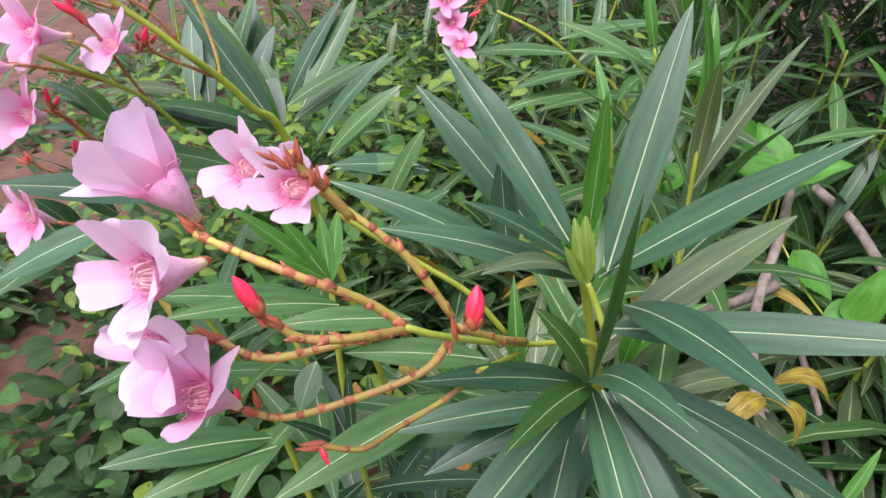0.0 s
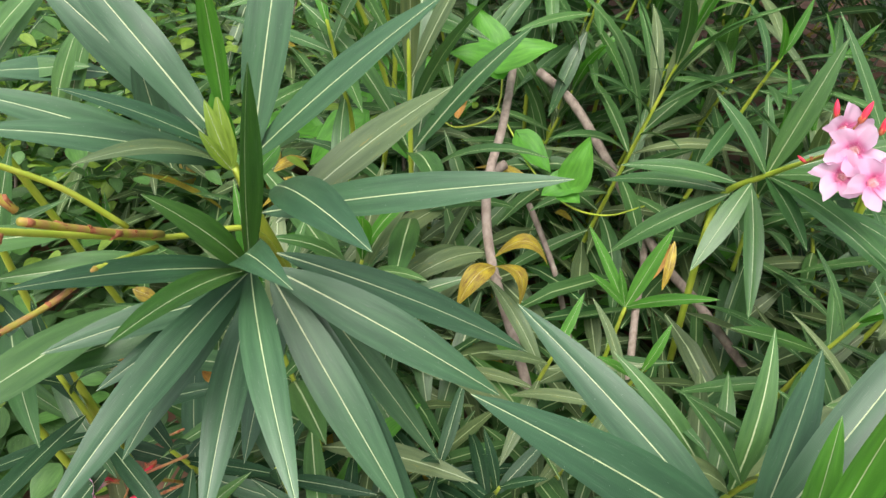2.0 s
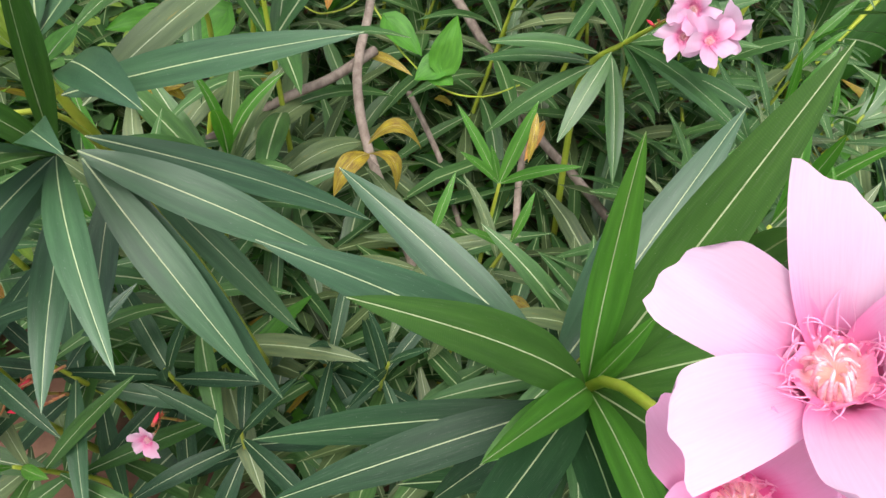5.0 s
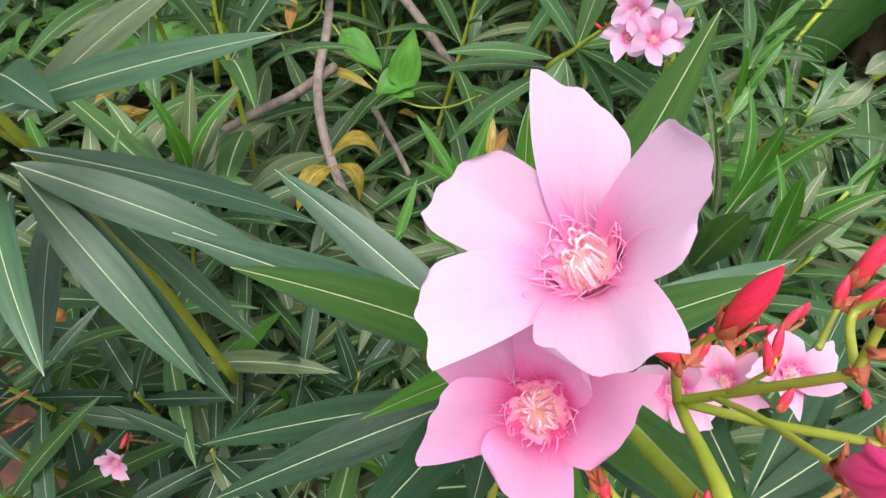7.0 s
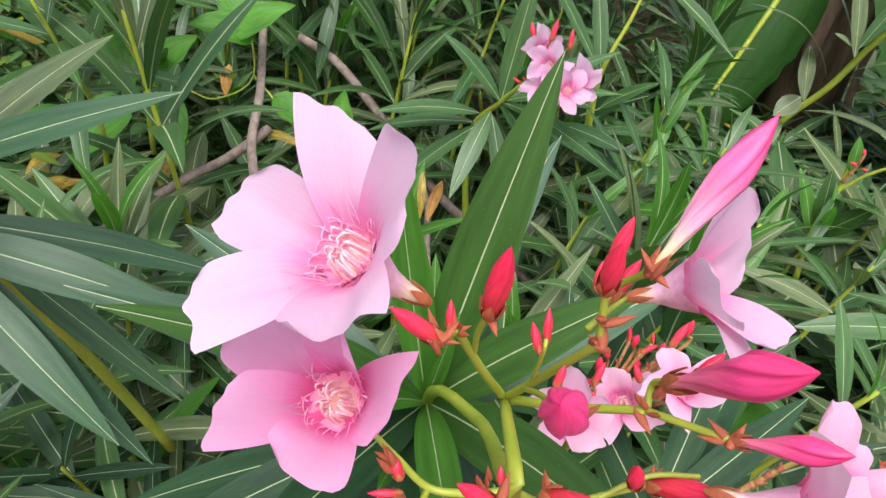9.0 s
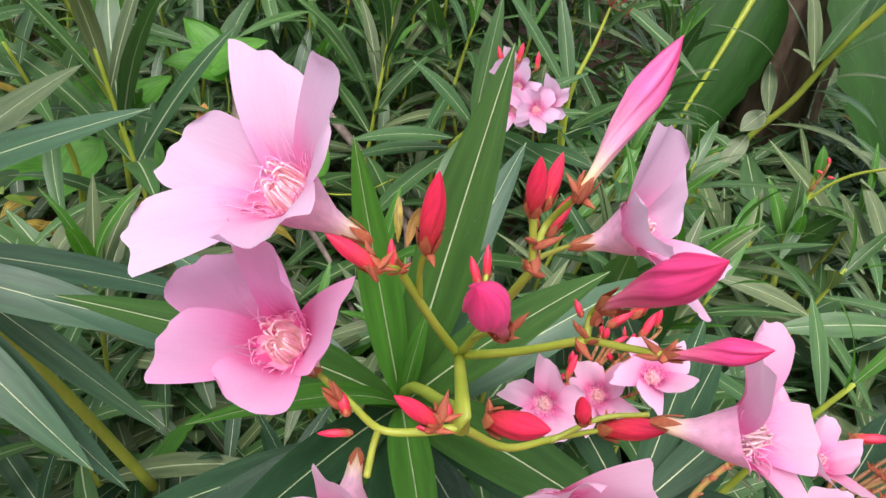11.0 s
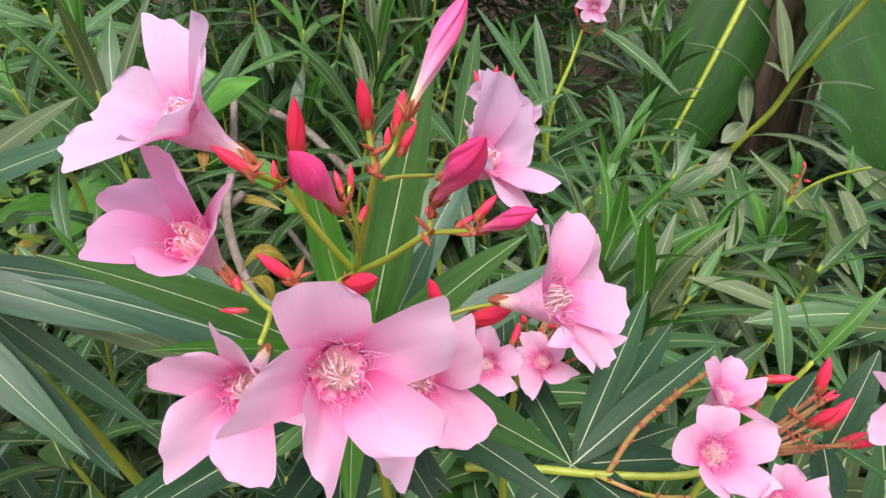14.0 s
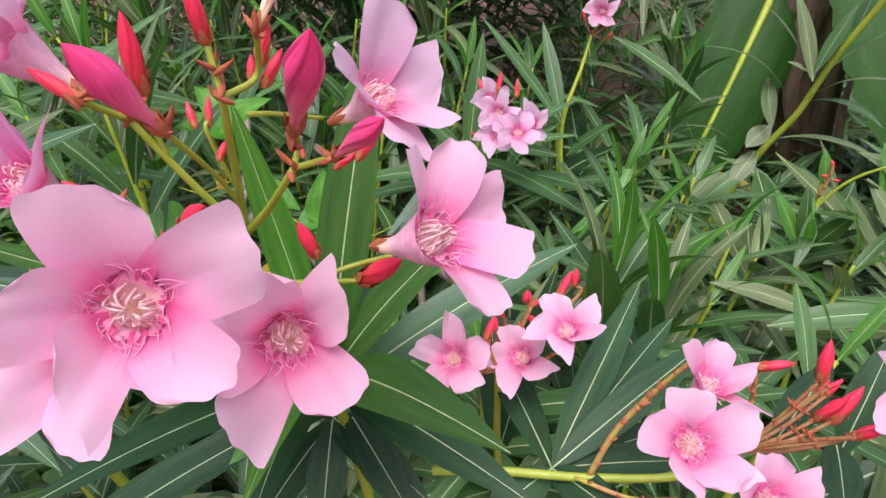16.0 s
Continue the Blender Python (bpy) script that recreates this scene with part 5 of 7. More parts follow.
head(far_bloom, (0.6952, 0.4364, 0.6701), [(0.6782, 0.4026, 0.6929), (0.6698, 0.3959, 0.6675), (0.6793, 0.3690, 0.6746), (0.6879, 0.4305, 0.7009), (0.7041, 0.3740, 0.6783)], 0.044, [((0.6974, 0.4249, 0.7123), (0.7053, 0.4269, 0.7340)), ((0.6908, 0.4471, 0.7060), (0.6917, 0.4564, 0.7245)), ((0.7165, 0.4115, 0.7036), (0.7217, 0.4162, 0.7234)), ((0.6843, 0.4536, 0.6496), (0.6786, 0.4636, 0.6544))], (0.1189, -0.0638, 0.9795), 31, -1)
leaf(far_bloom, (0.7166, 0.5246, 0.5877), (0.7573, 0.5256, 0.7624), 0.03, 0.02, (-0.1863, -0.3551, 0.9161))
leaf(far_bloom, (0.7166, 0.5246, 0.5877), (0.6572, 0.5911, 0.6755), 0.026, 0.06, (-0.1863, -0.3551, 0.9161))
leaf(far_bloom, (0.7035, 0.5533, 0.5621), (0.5704, 0.6267, 0.5639), 0.028, 0.08, (-0.1863, -0.3551, 0.9161))
leaf(far_bloom, (0.7072, 0.5661, 0.5407), (0.5905, 0.6840, 0.5034), 0.026, 0.08, (-0.1863, -0.3551, 0.9161))
leaf(far_bloom, (0.7096, 0.5619, 0.5384), (0.5841, 0.6215, 0.4158), 0.030, 0.08, (-0.1863, -0.3551, 0.9161))
leaf(far_bloom, (0.7100, 0.5364, 0.5709), (0.6026, 0.4794, 0.4893), 0.028, 0.06, (-0.1863, -0.3551, 0.9161))
leaf(far_bloom, (0.7097, 0.5344, 0.5678), (0.6564, 0.4150, 0.4514), 0.026, 0.06, (-0.1863, -0.3551, 0.9161))
leaf(far_bloom, (0.7166, 0.5246, 0.5877), (0.6894, 0.4077, 0.5577), 0.024, 0.06, (-0.1863, -0.3551, 0.9161))
leaf(far_bloom, (0.7166, 0.5246, 0.5877), (0.7014, 0.3001, 0.5954), 0.028, 0.06, (-0.1863, -0.3551, 0.9161))
leaf(far_bloom, (0.7166, 0.5246, 0.5877), (0.8015, 0.3885, 0.6351), 0.026, 0.06, (-0.1863, -0.3551, 0.9161))
leaf(far_bloom, (0.7166, 0.5246, 0.5877), (0.8166, 0.3439, 0.5072), 0.026, 0.06, (-0.1863, -0.3551, 0.9161))
leaf(far_bloom, (0.7166, 0.5246, 0.5877), (0.8843, 0.4696, 0.6495), 0.026, 0.04, (-0.1863, -0.3551, 0.9161))

sprout = thing("oleander_shoot", (0.6184, 0.5938, 0.3190), "young oleander sprout with bright green leaves", "shrub branch")
stalk(sprout, [(0.5300, 0.5207, 0.1344), (0.5300, 0.5007, 0.3344), (0.5300, 0.4907, 0.4344)], 0.004, 0.0025, name="stem")
leaf(sprout, (0.5300, 0.4907, 0.4344), (0.4875, 0.5495, 0.5318), 0.016, 0.02, (-0.1863, -0.3551, 0.9161), "young", fold=0.6)
leaf(sprout, (0.5300, 0.4907, 0.4344), (0.5725, 0.4962, 0.5495), 0.020, 0.02, (-0.1863, -0.3551, 0.9161), "young", fold=0.6)
leaf(sprout, (0.5300, 0.4907, 0.4344), (0.5877, 0.4062, 0.5071), 0.018, 0.06, (-0.1863, -0.3551, 0.9161), "young", fold=0.5)
leaf(sprout, (0.5300, 0.4907, 0.4344), (0.4692, 0.5021, 0.4958), 0.015, 0.04, (-0.1863, -0.3551, 0.9161), "young", fold=0.5)
leaf(sprout, (0.5300, 0.4907, 0.4344), (0.5230, 0.5136, 0.4848), 0.011, 0.0, (-0.1863, -0.3551, 0.9161), "young", fold=0.6)

# ---- bare woody stems ----
wood = thing("woody_stem", (0.4055, 0.6494, 0.4156), "bare grey-brown woody oleander stem, forked", "branch")
stalk(wood, [(0.4234, 0.4734, 0.2560), (0.4149, 0.5333, 0.3252), (0.3988, 0.6294, 0.4288), (0.4098, 0.6968, 0.5082), (0.4652, 0.7866, 0.5551), (0.5190, 0.8861, 0.6178)], 0.0075, 0.0065, WOOD, "stem")
stalk(wood, [(0.4569, 0.7450, 0.5123), (0.3812, 0.7241, 0.4930), (0.3180, 0.7210, 0.4795), (0.2020, 0.7397, 0.4244)], 0.0075, 0.006, WOOD, "side_branch")
wood_b = thing("woody_stem", (0.6714, 0.6825, 0.4229), "long leaning grey-brown woody stem", "branch")
stalk(wood_b, [(0.6277, 1.0028, 0.5411), (0.6658, 0.9298, 0.5093), (0.6908, 0.8263, 0.4473), (0.7059, 0.7333, 0.3918), (0.7214, 0.6501, 0.3468), (0.7468, 0.5756, 0.3156), (0.7959, 0.4871, 0.2442)], 0.0085, 0.0075, WOOD, "stem")
wood_c = thing("woody_stem", (0.6714, 0.6825, 0.4229), "slim upright brown woody stem", "branch")
stalk(wood_c, [(0.7098, 0.7818, 0.4017), (0.7090, 0.6906, 0.3436), (0.6666, 0.6206, 0.2846), (0.6229, 0.5412, 0.2156), (0.5960, 0.4823, 0.0926)], 0.0065, 0.0065, WOOD, "stem")
wood_d = thing("woody_stem", (0.6714, 0.6825, 0.4229), "thin dark woody twig", "branch")
stalk(wood_d, [(0.5521, 0.8247, 0.3769), (0.5661, 0.7819, 0.3308), (0.5770, 0.7305, 0.2791), (0.5778, 0.6505, 0.2020)], 0.0055, 0.005, WOOD, "stem")


# ---- climbing vine with heart-shaped leaves ----
def heart_leaf_mesh(seed, mat):
    grid = []
    for i in range(11):
        u = i / 10
        w = 0.5 * (math.sin(math.pi * u ** 0.62) ** 0.8 * (1.04 - 0.25 * u)) + 0.001
        row = []
        for j in range(9):
            v = j / 4 - 1
            back = -0.16 * abs(v) ** 1.2 * (1 - u) ** 3
            row.append(Vector((u + back, v * w, 0.10 * abs(v) ** 1.3 * (1 - u * 0.5) + 0.1 * math.sin(u * 2.6 + seed) - 0.12 * u * u + 0.015 * math.sin(u * 14 + v * 3))))
        grid.append(row)
    return sheet("leaf", grid, mats=(mat,))


HEARTS = [heart_leaf_mesh(k, LEAF_VINE) for k in range(3)]


def heart(parent, base, tip, width, normal, k=0):
    length = (Vector(tip) - Vector(base)).length
    return part("leaf", HEARTS[k % 3], parent, m=frame_of(base, tip, normal) @ Matrix.Diagonal((length, width, length, 1)))


vine = thing("vine", (0.6336, 0.8115, 0.4626), "climbing vine with pale green heart-shaped leaves on the woody stem", "vine")
stalk(vine, [(0.4902, 0.8793, 0.6571), (0.4715, 0.8248, 0.5645), (0.4055, 0.8073, 0.5471), (0.3711, 0.8262, 0.5602)], 0.0016, 0.0013, STEM, "stem")
stalk(vine, [(0.4715, 0.8248, 0.5645), (0.4871, 0.7888, 0.5329), (0.4980, 0.7409, 0.5037), (0.5502, 0.7033, 0.4529), (0.6155, 0.6876, 0.4342), (0.6917, 0.7004, 0.4318)], 0.0017, 0.0014, STEM, "stem")
heart(vine, (0.4673, 0.8204, 0.6288), (0.3914, 0.8371, 0.6528), 0.062, (-0.2036, -0.4771, 0.8549), 0)
heart(vine, (0.4675, 0.8218, 0.6325), (0.5238, 0.7782, 0.6814), 0.058, (-0.2036, -0.4771, 0.8549), 1)
heart(vine, (0.4739, 0.8585, 0.6440), (0.4515, 0.8866, 0.6980), 0.05, (-0.2036, -0.4771, 0.8549), 2)
heart(vine, (0.4867, 0.7675, 0.5389), (0.5175, 0.7123, 0.5169), 0.045, (-0.2036, -0.4771, 0.8549), 2)
heart(vine, (0.5437, 0.6950, 0.4941), (0.5642, 0.7018, 0.5690), 0.05, (-0.2036, -0.4771, 0.8549), 0)
heart(vine, (0.5450, 0.7065, 0.4921), (0.5007, 0.6996, 0.4831), 0.045, (-0.2036, -0.4771, 0.8549), 1)
heart(vine, (0.5362, 0.7038, 0.4802), (0.5476, 0.6712, 0.4832), 0.04, (-0.2036, -0.4771, 0.8549), 2)
heart(vine, (0.3045, 1.0232, 0.4597), (0.1979, 1.0092, 0.4020), 0.085, (-0.2036, -0.4771, 0.8549), 1)
heart(vine, (0.3629, 1.0096, 0.4598), (0.3760, 0.9453, 0.4131), 0.07, (-0.2036, -0.4771, 0.8549), 0)
heart(vine, (0.3482, 1.1560, 0.5299), (0.3212, 1.0975, 0.4569), 0.085, (-0.2036, -0.4771, 0.8549), 2)
heart(vine, (0.2271, 1.1232, 0.4087), (0.1151, 1.1076, 0.4287), 0.075, (-0.2036, -0.4771, 0.8549), 0)
heart(vine, (0.4047, 1.1231, 0.4834), (0.4625, 1.0969, 0.5439), 0.07, (-0.2036, -0.4771, 0.8549), 1)
heart(vine, (0.5741, 1.1365, 0.5514), (0.5314, 1.1273, 0.6302), 0.06, (-0.2036, -0.4771, 0.8549), 1)

# ---- yellowed leaves hanging on the old stems ----
withered = thing("withered_twig", (0.3900, 0.5863, 0.4246), "withered twig with yellow spotted curling leaves", "branch")
stalk(withered, [(0.3982, 0.6271, 0.4257), (0.3945, 0.6037, 0.4291), (0.3935, 0.5821, 0.4362)], 0.002, 0.0015, WOOD, "stem")
leaf(withered, (0.3745, 0.5692, 0.4713), (0.3141, 0.5366, 0.4436), 0.030, 0.36, (-0.25, -0.35, 0.90), "yellow", fold=0.5, twist=0.6, wave=0.5)
leaf(withered, (0.3745, 0.5692, 0.4713), (0.3907, 0.5189, 0.4435), 0.026, 0.50, (0.3, -0.4, 0.8), "yellow", fold=0.5, twist=-0.5, wave=0.5)
leaf(withered, (0.3764, 0.5761, 0.4806), (0.4390, 0.5480, 0.4770), 0.025, 0.55, (0.0, -0.2, 0.98), "yellow", fold=0.5, twist=0.4, wave=0.4)
leaf(withered, (0.0097, 0.5617, 0.4021), (0.0275, 0.5421, 0.3793), 0.024, 0.08, (-0.15, -0.35, 0.92), "orange", twist=0.3, wave=0.5)
leaf(withered, (-0.0784, 0.5645, 0.4273), (-0.0610, 0.5514, 0.4075), 0.022, 0.08, (-0.15, -0.35, 0.92), "orange", twist=0.3, wave=0.5)
leaf(withered, (-0.0536, 0.6170, 0.4833), (-0.0281, 0.6096, 0.4662), 0.016, 0.08, (-0.15, -0.35, 0.92), "yellow", twist=0.3, wave=0.5)
leaf(withered, (-0.1069, 0.6069, 0.4622), (-0.1079, 0.5791, 0.4304), 0.016, 0.08, (-0.15, -0.35, 0.92), "orange", twist=0.3, wave=0.5)
leaf(withered, (-0.0549, 0.6267, 0.4700), (-0.0338, 0.6201, 0.4564), 0.014, 0.08, (-0.15, -0.35, 0.92), "yellow", twist=0.3, wave=0.5)
leaf(withered, (0.4627, 0.3456, 0.3852), (0.4828, 0.3226, 0.3826), 0.016, 0.08, (-0.15, -0.35, 0.92), "yellow", twist=0.3, wave=0.5)
leaf(withered, (0.5475, 0.4637, 0.5574), (0.5273, 0.4370, 0.5081), 0.011, 0.12, (-0.15, -0.35, 0.92), "yellow", twist=0.3, wave=0.5)
leaf(withered, (0.3981, 0.6461, 0.4319), (0.2610, 0.6167, 0.4187), 0.032, 0.18, (-0.1863, -0.3551, 0.9161), "olive")
leaf(withered, (0.3874, 0.6593, 0.4089), (0.2869, 0.6080, 0.3573), 0.03, 0.14, (-0.1863, -0.3551, 0.9161), "olive")
leaf(withered, (0.3690, 0.7403, 0.4541), (0.2198, 0.6554, 0.4220), 0.033, 0.16, (-0.1863, -0.3551, 0.9161), "olive")
leaf(withered, (0.2960, 0.7849, 0.4998), (0.1356, 0.6711, 0.4439), 0.034, 0.16, (-0.1863, -0.3551, 0.9161), "olive")
leaf(withered, (0.3300, 0.7540, 0.4598), (0.1839, 0.6701, 0.4113), 0.03, 0.14, (-0.1863, -0.3551, 0.9161), "olive")
leaf(withered, (0.3867, 0.6985, 0.4020), (0.2470, 0.6322, 0.4050), 0.03, 0.16, (-0.1863, -0.3551, 0.9161), "olive")
leaf(withered, (0.4243, 0.7977, 0.4779), (0.5007, 0.7079, 0.4820), 0.02, 0.16, (-0.0203, -0.0305, 0.9993), "yellow", twist=0.9, wave=0.5)
leaf(withered, (0.1517, 0.9712, 0.3957), (0.2041, 0.9484, 0.3604), 0.03, 0.16, (-0.0203, -0.0305, 0.9993), "yellow", twist=0.9, wave=0.5)
leaf(withered, (0.2075, 0.9620, 0.3838), (0.1022, 0.9441, 0.3498), 0.03, 0.16, (-0.0203, -0.0305, 0.9993), "yellow", twist=0.9, wave=0.5)
leaf(withered, (0.3429, 0.9021, 0.4146), (0.3042, 0.8593, 0.3897), 0.03, 0.16, (-0.0203, -0.0305, 0.9993), "yellow", twist=0.9, wave=0.5)
leaf(withered, (0.1337, 0.9199, 0.4389), (0.1894, 0.9245, 0.4546), 0.03, 0.16, (-0.0156, -0.0366, 0.9992), "yellow", twist=0.9, wave=0.5)
leaf(withered, (0.6880, 0.6150, 0.4184), (0.6399, 0.5846, 0.3741), 0.018, 0.1, (-0.1863, -0.3551, 0.9161), "orange")
leaf(withered, (0.6145, 0.7795, 0.3659), (0.5812, 0.7835, 0.3807), 0.03, 0.1, (-0.0156, -0.0366, 0.9992), "yellow", twist=0.9, wave=0.5)
leaf(withered, (0.5009, 1.0410, 0.4982), (0.4746, 1.0066, 0.4549), 0.022, 0.1, (-0.1863, -0.3551, 0.9161), "orange")
leaf(withered, (-0.0807, 1.1762, 0.7763), (-0.0875, 1.1568, 0.6930), 0.016, 0.2, (-0.1863, -0.3551, 0.9161), "olive", twist=0.9)
leaf(withered, (-0.0798, 1.1522, 0.6741), (-0.0779, 1.1274, 0.5964), 0.014, 0.2, (-0.1863, -0.3551, 0.9161), "olive", twist=0.9)
leaf(withered, (-0.0954, 0.5673, 0.4907), (-0.0987, 0.5414, 0.4621), 0.014, 0.1, (-0.1863, -0.3551, 0.9161), "orange")
leaf(withered, (-0.0698, 0.5602, 0.4736), (-0.0805, 0.5458, 0.4608), 0.014, 0.1, (-0.1863, -0.3551, 0.9161), "orange")
leaf(withered, (0.0333, 0.5232, 0.4142), (0.0135, 0.5197, 0.4131), 0.016, 0.1, (-0.1863, -0.3551, 0.9161), "orange")


# ---- shoots on the open side, with older flower heads ----
side = thing("oleander_shoot", (-0.1586, 0.6026, 0.7825), "oleander shoot with long grey-green leaves and fading pink flowers", "shrub branch")
stalk(side, [(-0.0586, 0.7026, 0.2825), (-0.1186, 0.6526, 0.5825), (-0.1503, 0.5909, 0.7805), (-0.1673, 0.5603, 0.8192), (-0.1821, 0.5358, 0.8517), (-0.1982, 0.5097, 0.8795), (-0.2144, 0.4968, 0.9014), (-0.2273, 0.4881, 0.9156), (-0.2398, 0.4791, 0.9321)], 0.0042, 0.0022, name="stem")
stalk(side, [(-0.1831, 0.5346, 0.8525), (-0.1858, 0.5400, 0.8728), (-0.1933, 0.5476, 0.8958), (-0.2015, 0.5535, 0.9156)], 0.003, 0.0026, SCARRED, "flower_stalk", scars=5, seed=21)
stalk(side, [(-0.2174, 0.5260, 0.8101), (-0.2267, 0.4894, 0.8492), (-0.2357, 0.4572, 0.8722), (-0.2452, 0.4331, 0.8884), (-0.2558, 0.4180, 0.9005)], 0.0034, 0.0028, name="flower_stalk")
stalk(side, [(-0.2332, 0.4631, 0.8681), (-0.2419, 0.4540, 0.8950), (-0.2458, 0.4368, 0.9055)], 0.0024, 0.002, STEM, "flower_stalk", scars=2, seed=22)
stalk(side, [(-0.1831, 0.5346, 0.8525), (-0.1962, 0.5161, 0.8665), (-0.2080, 0.4999, 0.8780), (-0.2143, 0.4882, 0.8870), (-0.2160, 0.4832, 0.8930)], 0.0026, 0.0024, RED_STALK, "flower_stalk", scars=7, seed=23)
stalk(side, [(-0.1982, 0.5097, 0.8795), (-0.2078, 0.5020, 0.9024), (-0.2190, 0.4924, 0.9188), (-0.2308, 0.4828, 0.9278)], 0.0026, 0.0022, RED_STALK, "flower_stalk", scars=8, seed=24)
stalk(side, [(-0.2273, 0.4881, 0.9156), (-0.2383, 0.4781, 0.9211), (-0.2477, 0.4687, 0.9278)], 0.0024, 0.002, RED_STALK, "flower_stalk", scars=5, seed=25)
stalk(side, [(-0.2080, 0.4999, 0.8780), (-0.2151, 0.4877, 0.8863), (-0.2198, 0.4774, 0.8895)], 0.0022, 0.0018, RED_STALK, "flower_stalk", scars=3, seed=26)
stalk(side, [(-0.2267, 0.4894, 0.8492), (-0.2345, 0.4767, 0.8784), (-0.2397, 0.4629, 0.9044), (-0.2425, 0.4574, 0.9129)], 0.0024, 0.002, RED_STALK, "flower_stalk", scars=6, seed=27)
stalk(side, [(-0.2424, 0.4307, 0.8383), (-0.2460, 0.4215, 0.8518), (-0.2510, 0.4158, 0.8616), (-0.2581, 0.4071, 0.8671)], 0.0024, 0.002, RED_STALK, "flower_stalk", scars=6, seed=28)
stalk(side, [(-0.2269, 0.4425, 0.8165), (-0.2424, 0.4307, 0.8383), (-0.2488, 0.4204, 0.8534), (-0.2540, 0.4152, 0.8653), (-0.2544, 0.4108, 0.8712)], 0.0026, 0.0022, RED_STALK, "flower_stalk", scars=9, seed=29)
stalk(side, [(-0.2301, 0.3937, 0.8206), (-0.2390, 0.3815, 0.8333), (-0.2468, 0.3736, 0.8413), (-0.2508, 0.3680, 0.8496)], 0.0022, 0.0018, RED_STALK, "flower_stalk", scars=6, seed=30)
stalk(side, [(-0.2128, 0.3693, 0.8018), (-0.2221, 0.3558, 0.8110), (-0.2321, 0.3467, 0.8182)], 0.0022, 0.0018, RED_STALK, "flower_stalk", scars=4, seed=31)
stalk(side, [(-0.2357, 0.4572, 0.8722), (-0.2483, 0.4308, 0.8864), (-0.2593, 0.4143, 0.8943), (-0.2652, 0.4053, 0.8976)], 0.0024, 0.002, RED_STALK, "flower_stalk", scars=5, seed=32)
flower(side, (-0.2562, 0.4204, 0.9125), (-0.2478, 0.4476, 0.9068), 0.042, 20, 0.6, 0, seed=0, face=(-0.562, -0.770, 0.303))
flower(side, (-0.2290, 0.4611, 0.8971), (-0.2201, 0.4773, 0.8899), 0.042, 50, 0.7, -1, seed=1, face=(-0.458, -0.648, 0.609))
flower(side, (-0.2598, 0.3943, 0.8691), (-0.2585, 0.4124, 0.8654), 0.04, 5, 0.55, 0, seed=2, face=(-0.460, -0.700, 0.546))
flower(side, (-0.2379, 0.3343, 0.8277), (-0.2331, 0.3482, 0.8174), 0.036, 33, 0.6, 0, seed=3, face=(-0.404, -0.838, 0.367))
flower(side, (-0.2732, 0.3941, 0.8994), (-0.2679, 0.4094, 0.8966), 0.038, 12, 0.5, 0, seed=4, face=(-0.621, -0.621, 0.478))
bud(side, (-0.2168, 0.4827, 0.8923), (-0.2125, 0.4819, 0.9059), False, 0.24, "bright red bud")
bud(side, (-0.2198, 0.4821, 0.8957), (-0.2200, 0.4799, 0.9017), False, 0.26, "bright red bud")
bud(side, (-0.2124, 0.4849, 0.8935), (-0.2078, 0.4850, 0.8998), False, 0.24, "bright red bud")
bud(side, (-0.2545, 0.4105, 0.8705), (-0.2534, 0.4088, 0.8828), False, 0.2, "bright red bud")
bud(side, (-0.2534, 0.4129, 0.8683), (-0.2495, 0.4149, 0.8752), False, 0.24, "bright red bud")
bud(side, (-0.2478, 0.4146, 0.8363), (-0.2471, 0.4129, 0.8466), False, 0.28, "bright red bud")
bud(side, (-0.2425, 0.4574, 0.9129), (-0.2479, 0.4510, 0.9256), False, 0.22, "bright red bud")
bud(side, (-0.2440, 0.4553, 0.9177), (-0.2555, 0.4472, 0.9283), False, 0.2, "bright red bud")
bud(side, (-0.2463, 0.4538, 0.9230), (-0.2484, 0.4519, 0.9331), False, 0.24, "bright red bud")
bud(side, (-0.2198, 0.4669, 0.8407), (-0.2222, 0.4649, 0.8453), False, 0.34, "bright red bud")
bud(side, (-0.2509, 0.3677, 0.8490), (-0.2515, 0.3664, 0.8531), False, 0.3, "bright red bud")
bracts(side, [((-0.2170, 0.4823, 0.8908), (-0.331, 0.155, 0.931)), ((-0.2193, 0.4808, 0.8887), (-0.848, -0.063, 0.526)), ((-0.2535, 0.4106, 0.8690), (-0.424, 0.149, 0.893)), ((-0.2516, 0.4128, 0.8645), (-0.883, -0.121, 0.453)), ((-0.2430, 0.4573, 0.9137), (-0.768, -0.011, 0.640)), ((-0.2479, 0.4143, 0.8356), (-0.331, 0.155, 0.931)), ((-0.2509, 0.3674, 0.8483), (-0.717, -0.012, 0.697)), ((-0.2195, 0.4773, 0.8888), (0.228, 0.160, 0.960)), ((-0.2311, 0.4824, 0.9257), (-0.883, -0.121, 0.453)), ((-0.2480, 0.4682, 0.9257), (-0.883, -0.121, 0.453))], 0.0075)
leaf(side, (-0.1561, 0.5851, 0.7927), (-0.2306, 0.6037, 0.9079), 0.024, 0.04, (-0.10, -0.45, 0.89), "deep")
leaf(side, (-0.2129, 0.6655, 0.8262), (-0.1927, 0.7009, 0.8953), 0.018, 0.04, (-0.10, -0.45, 0.89), "green")
leaf(side, (-0.1615, 0.6489, 0.7930), (-0.1020, 0.6984, 0.8919), 0.022, 0.04, (-0.10, -0.45, 0.89), "deep")
leaf(side, (-0.1507, 0.6125, 0.8058), (-0.0777, 0.6493, 0.8399), 0.020, 0.04, (-0.10, -0.45, 0.89), "green")
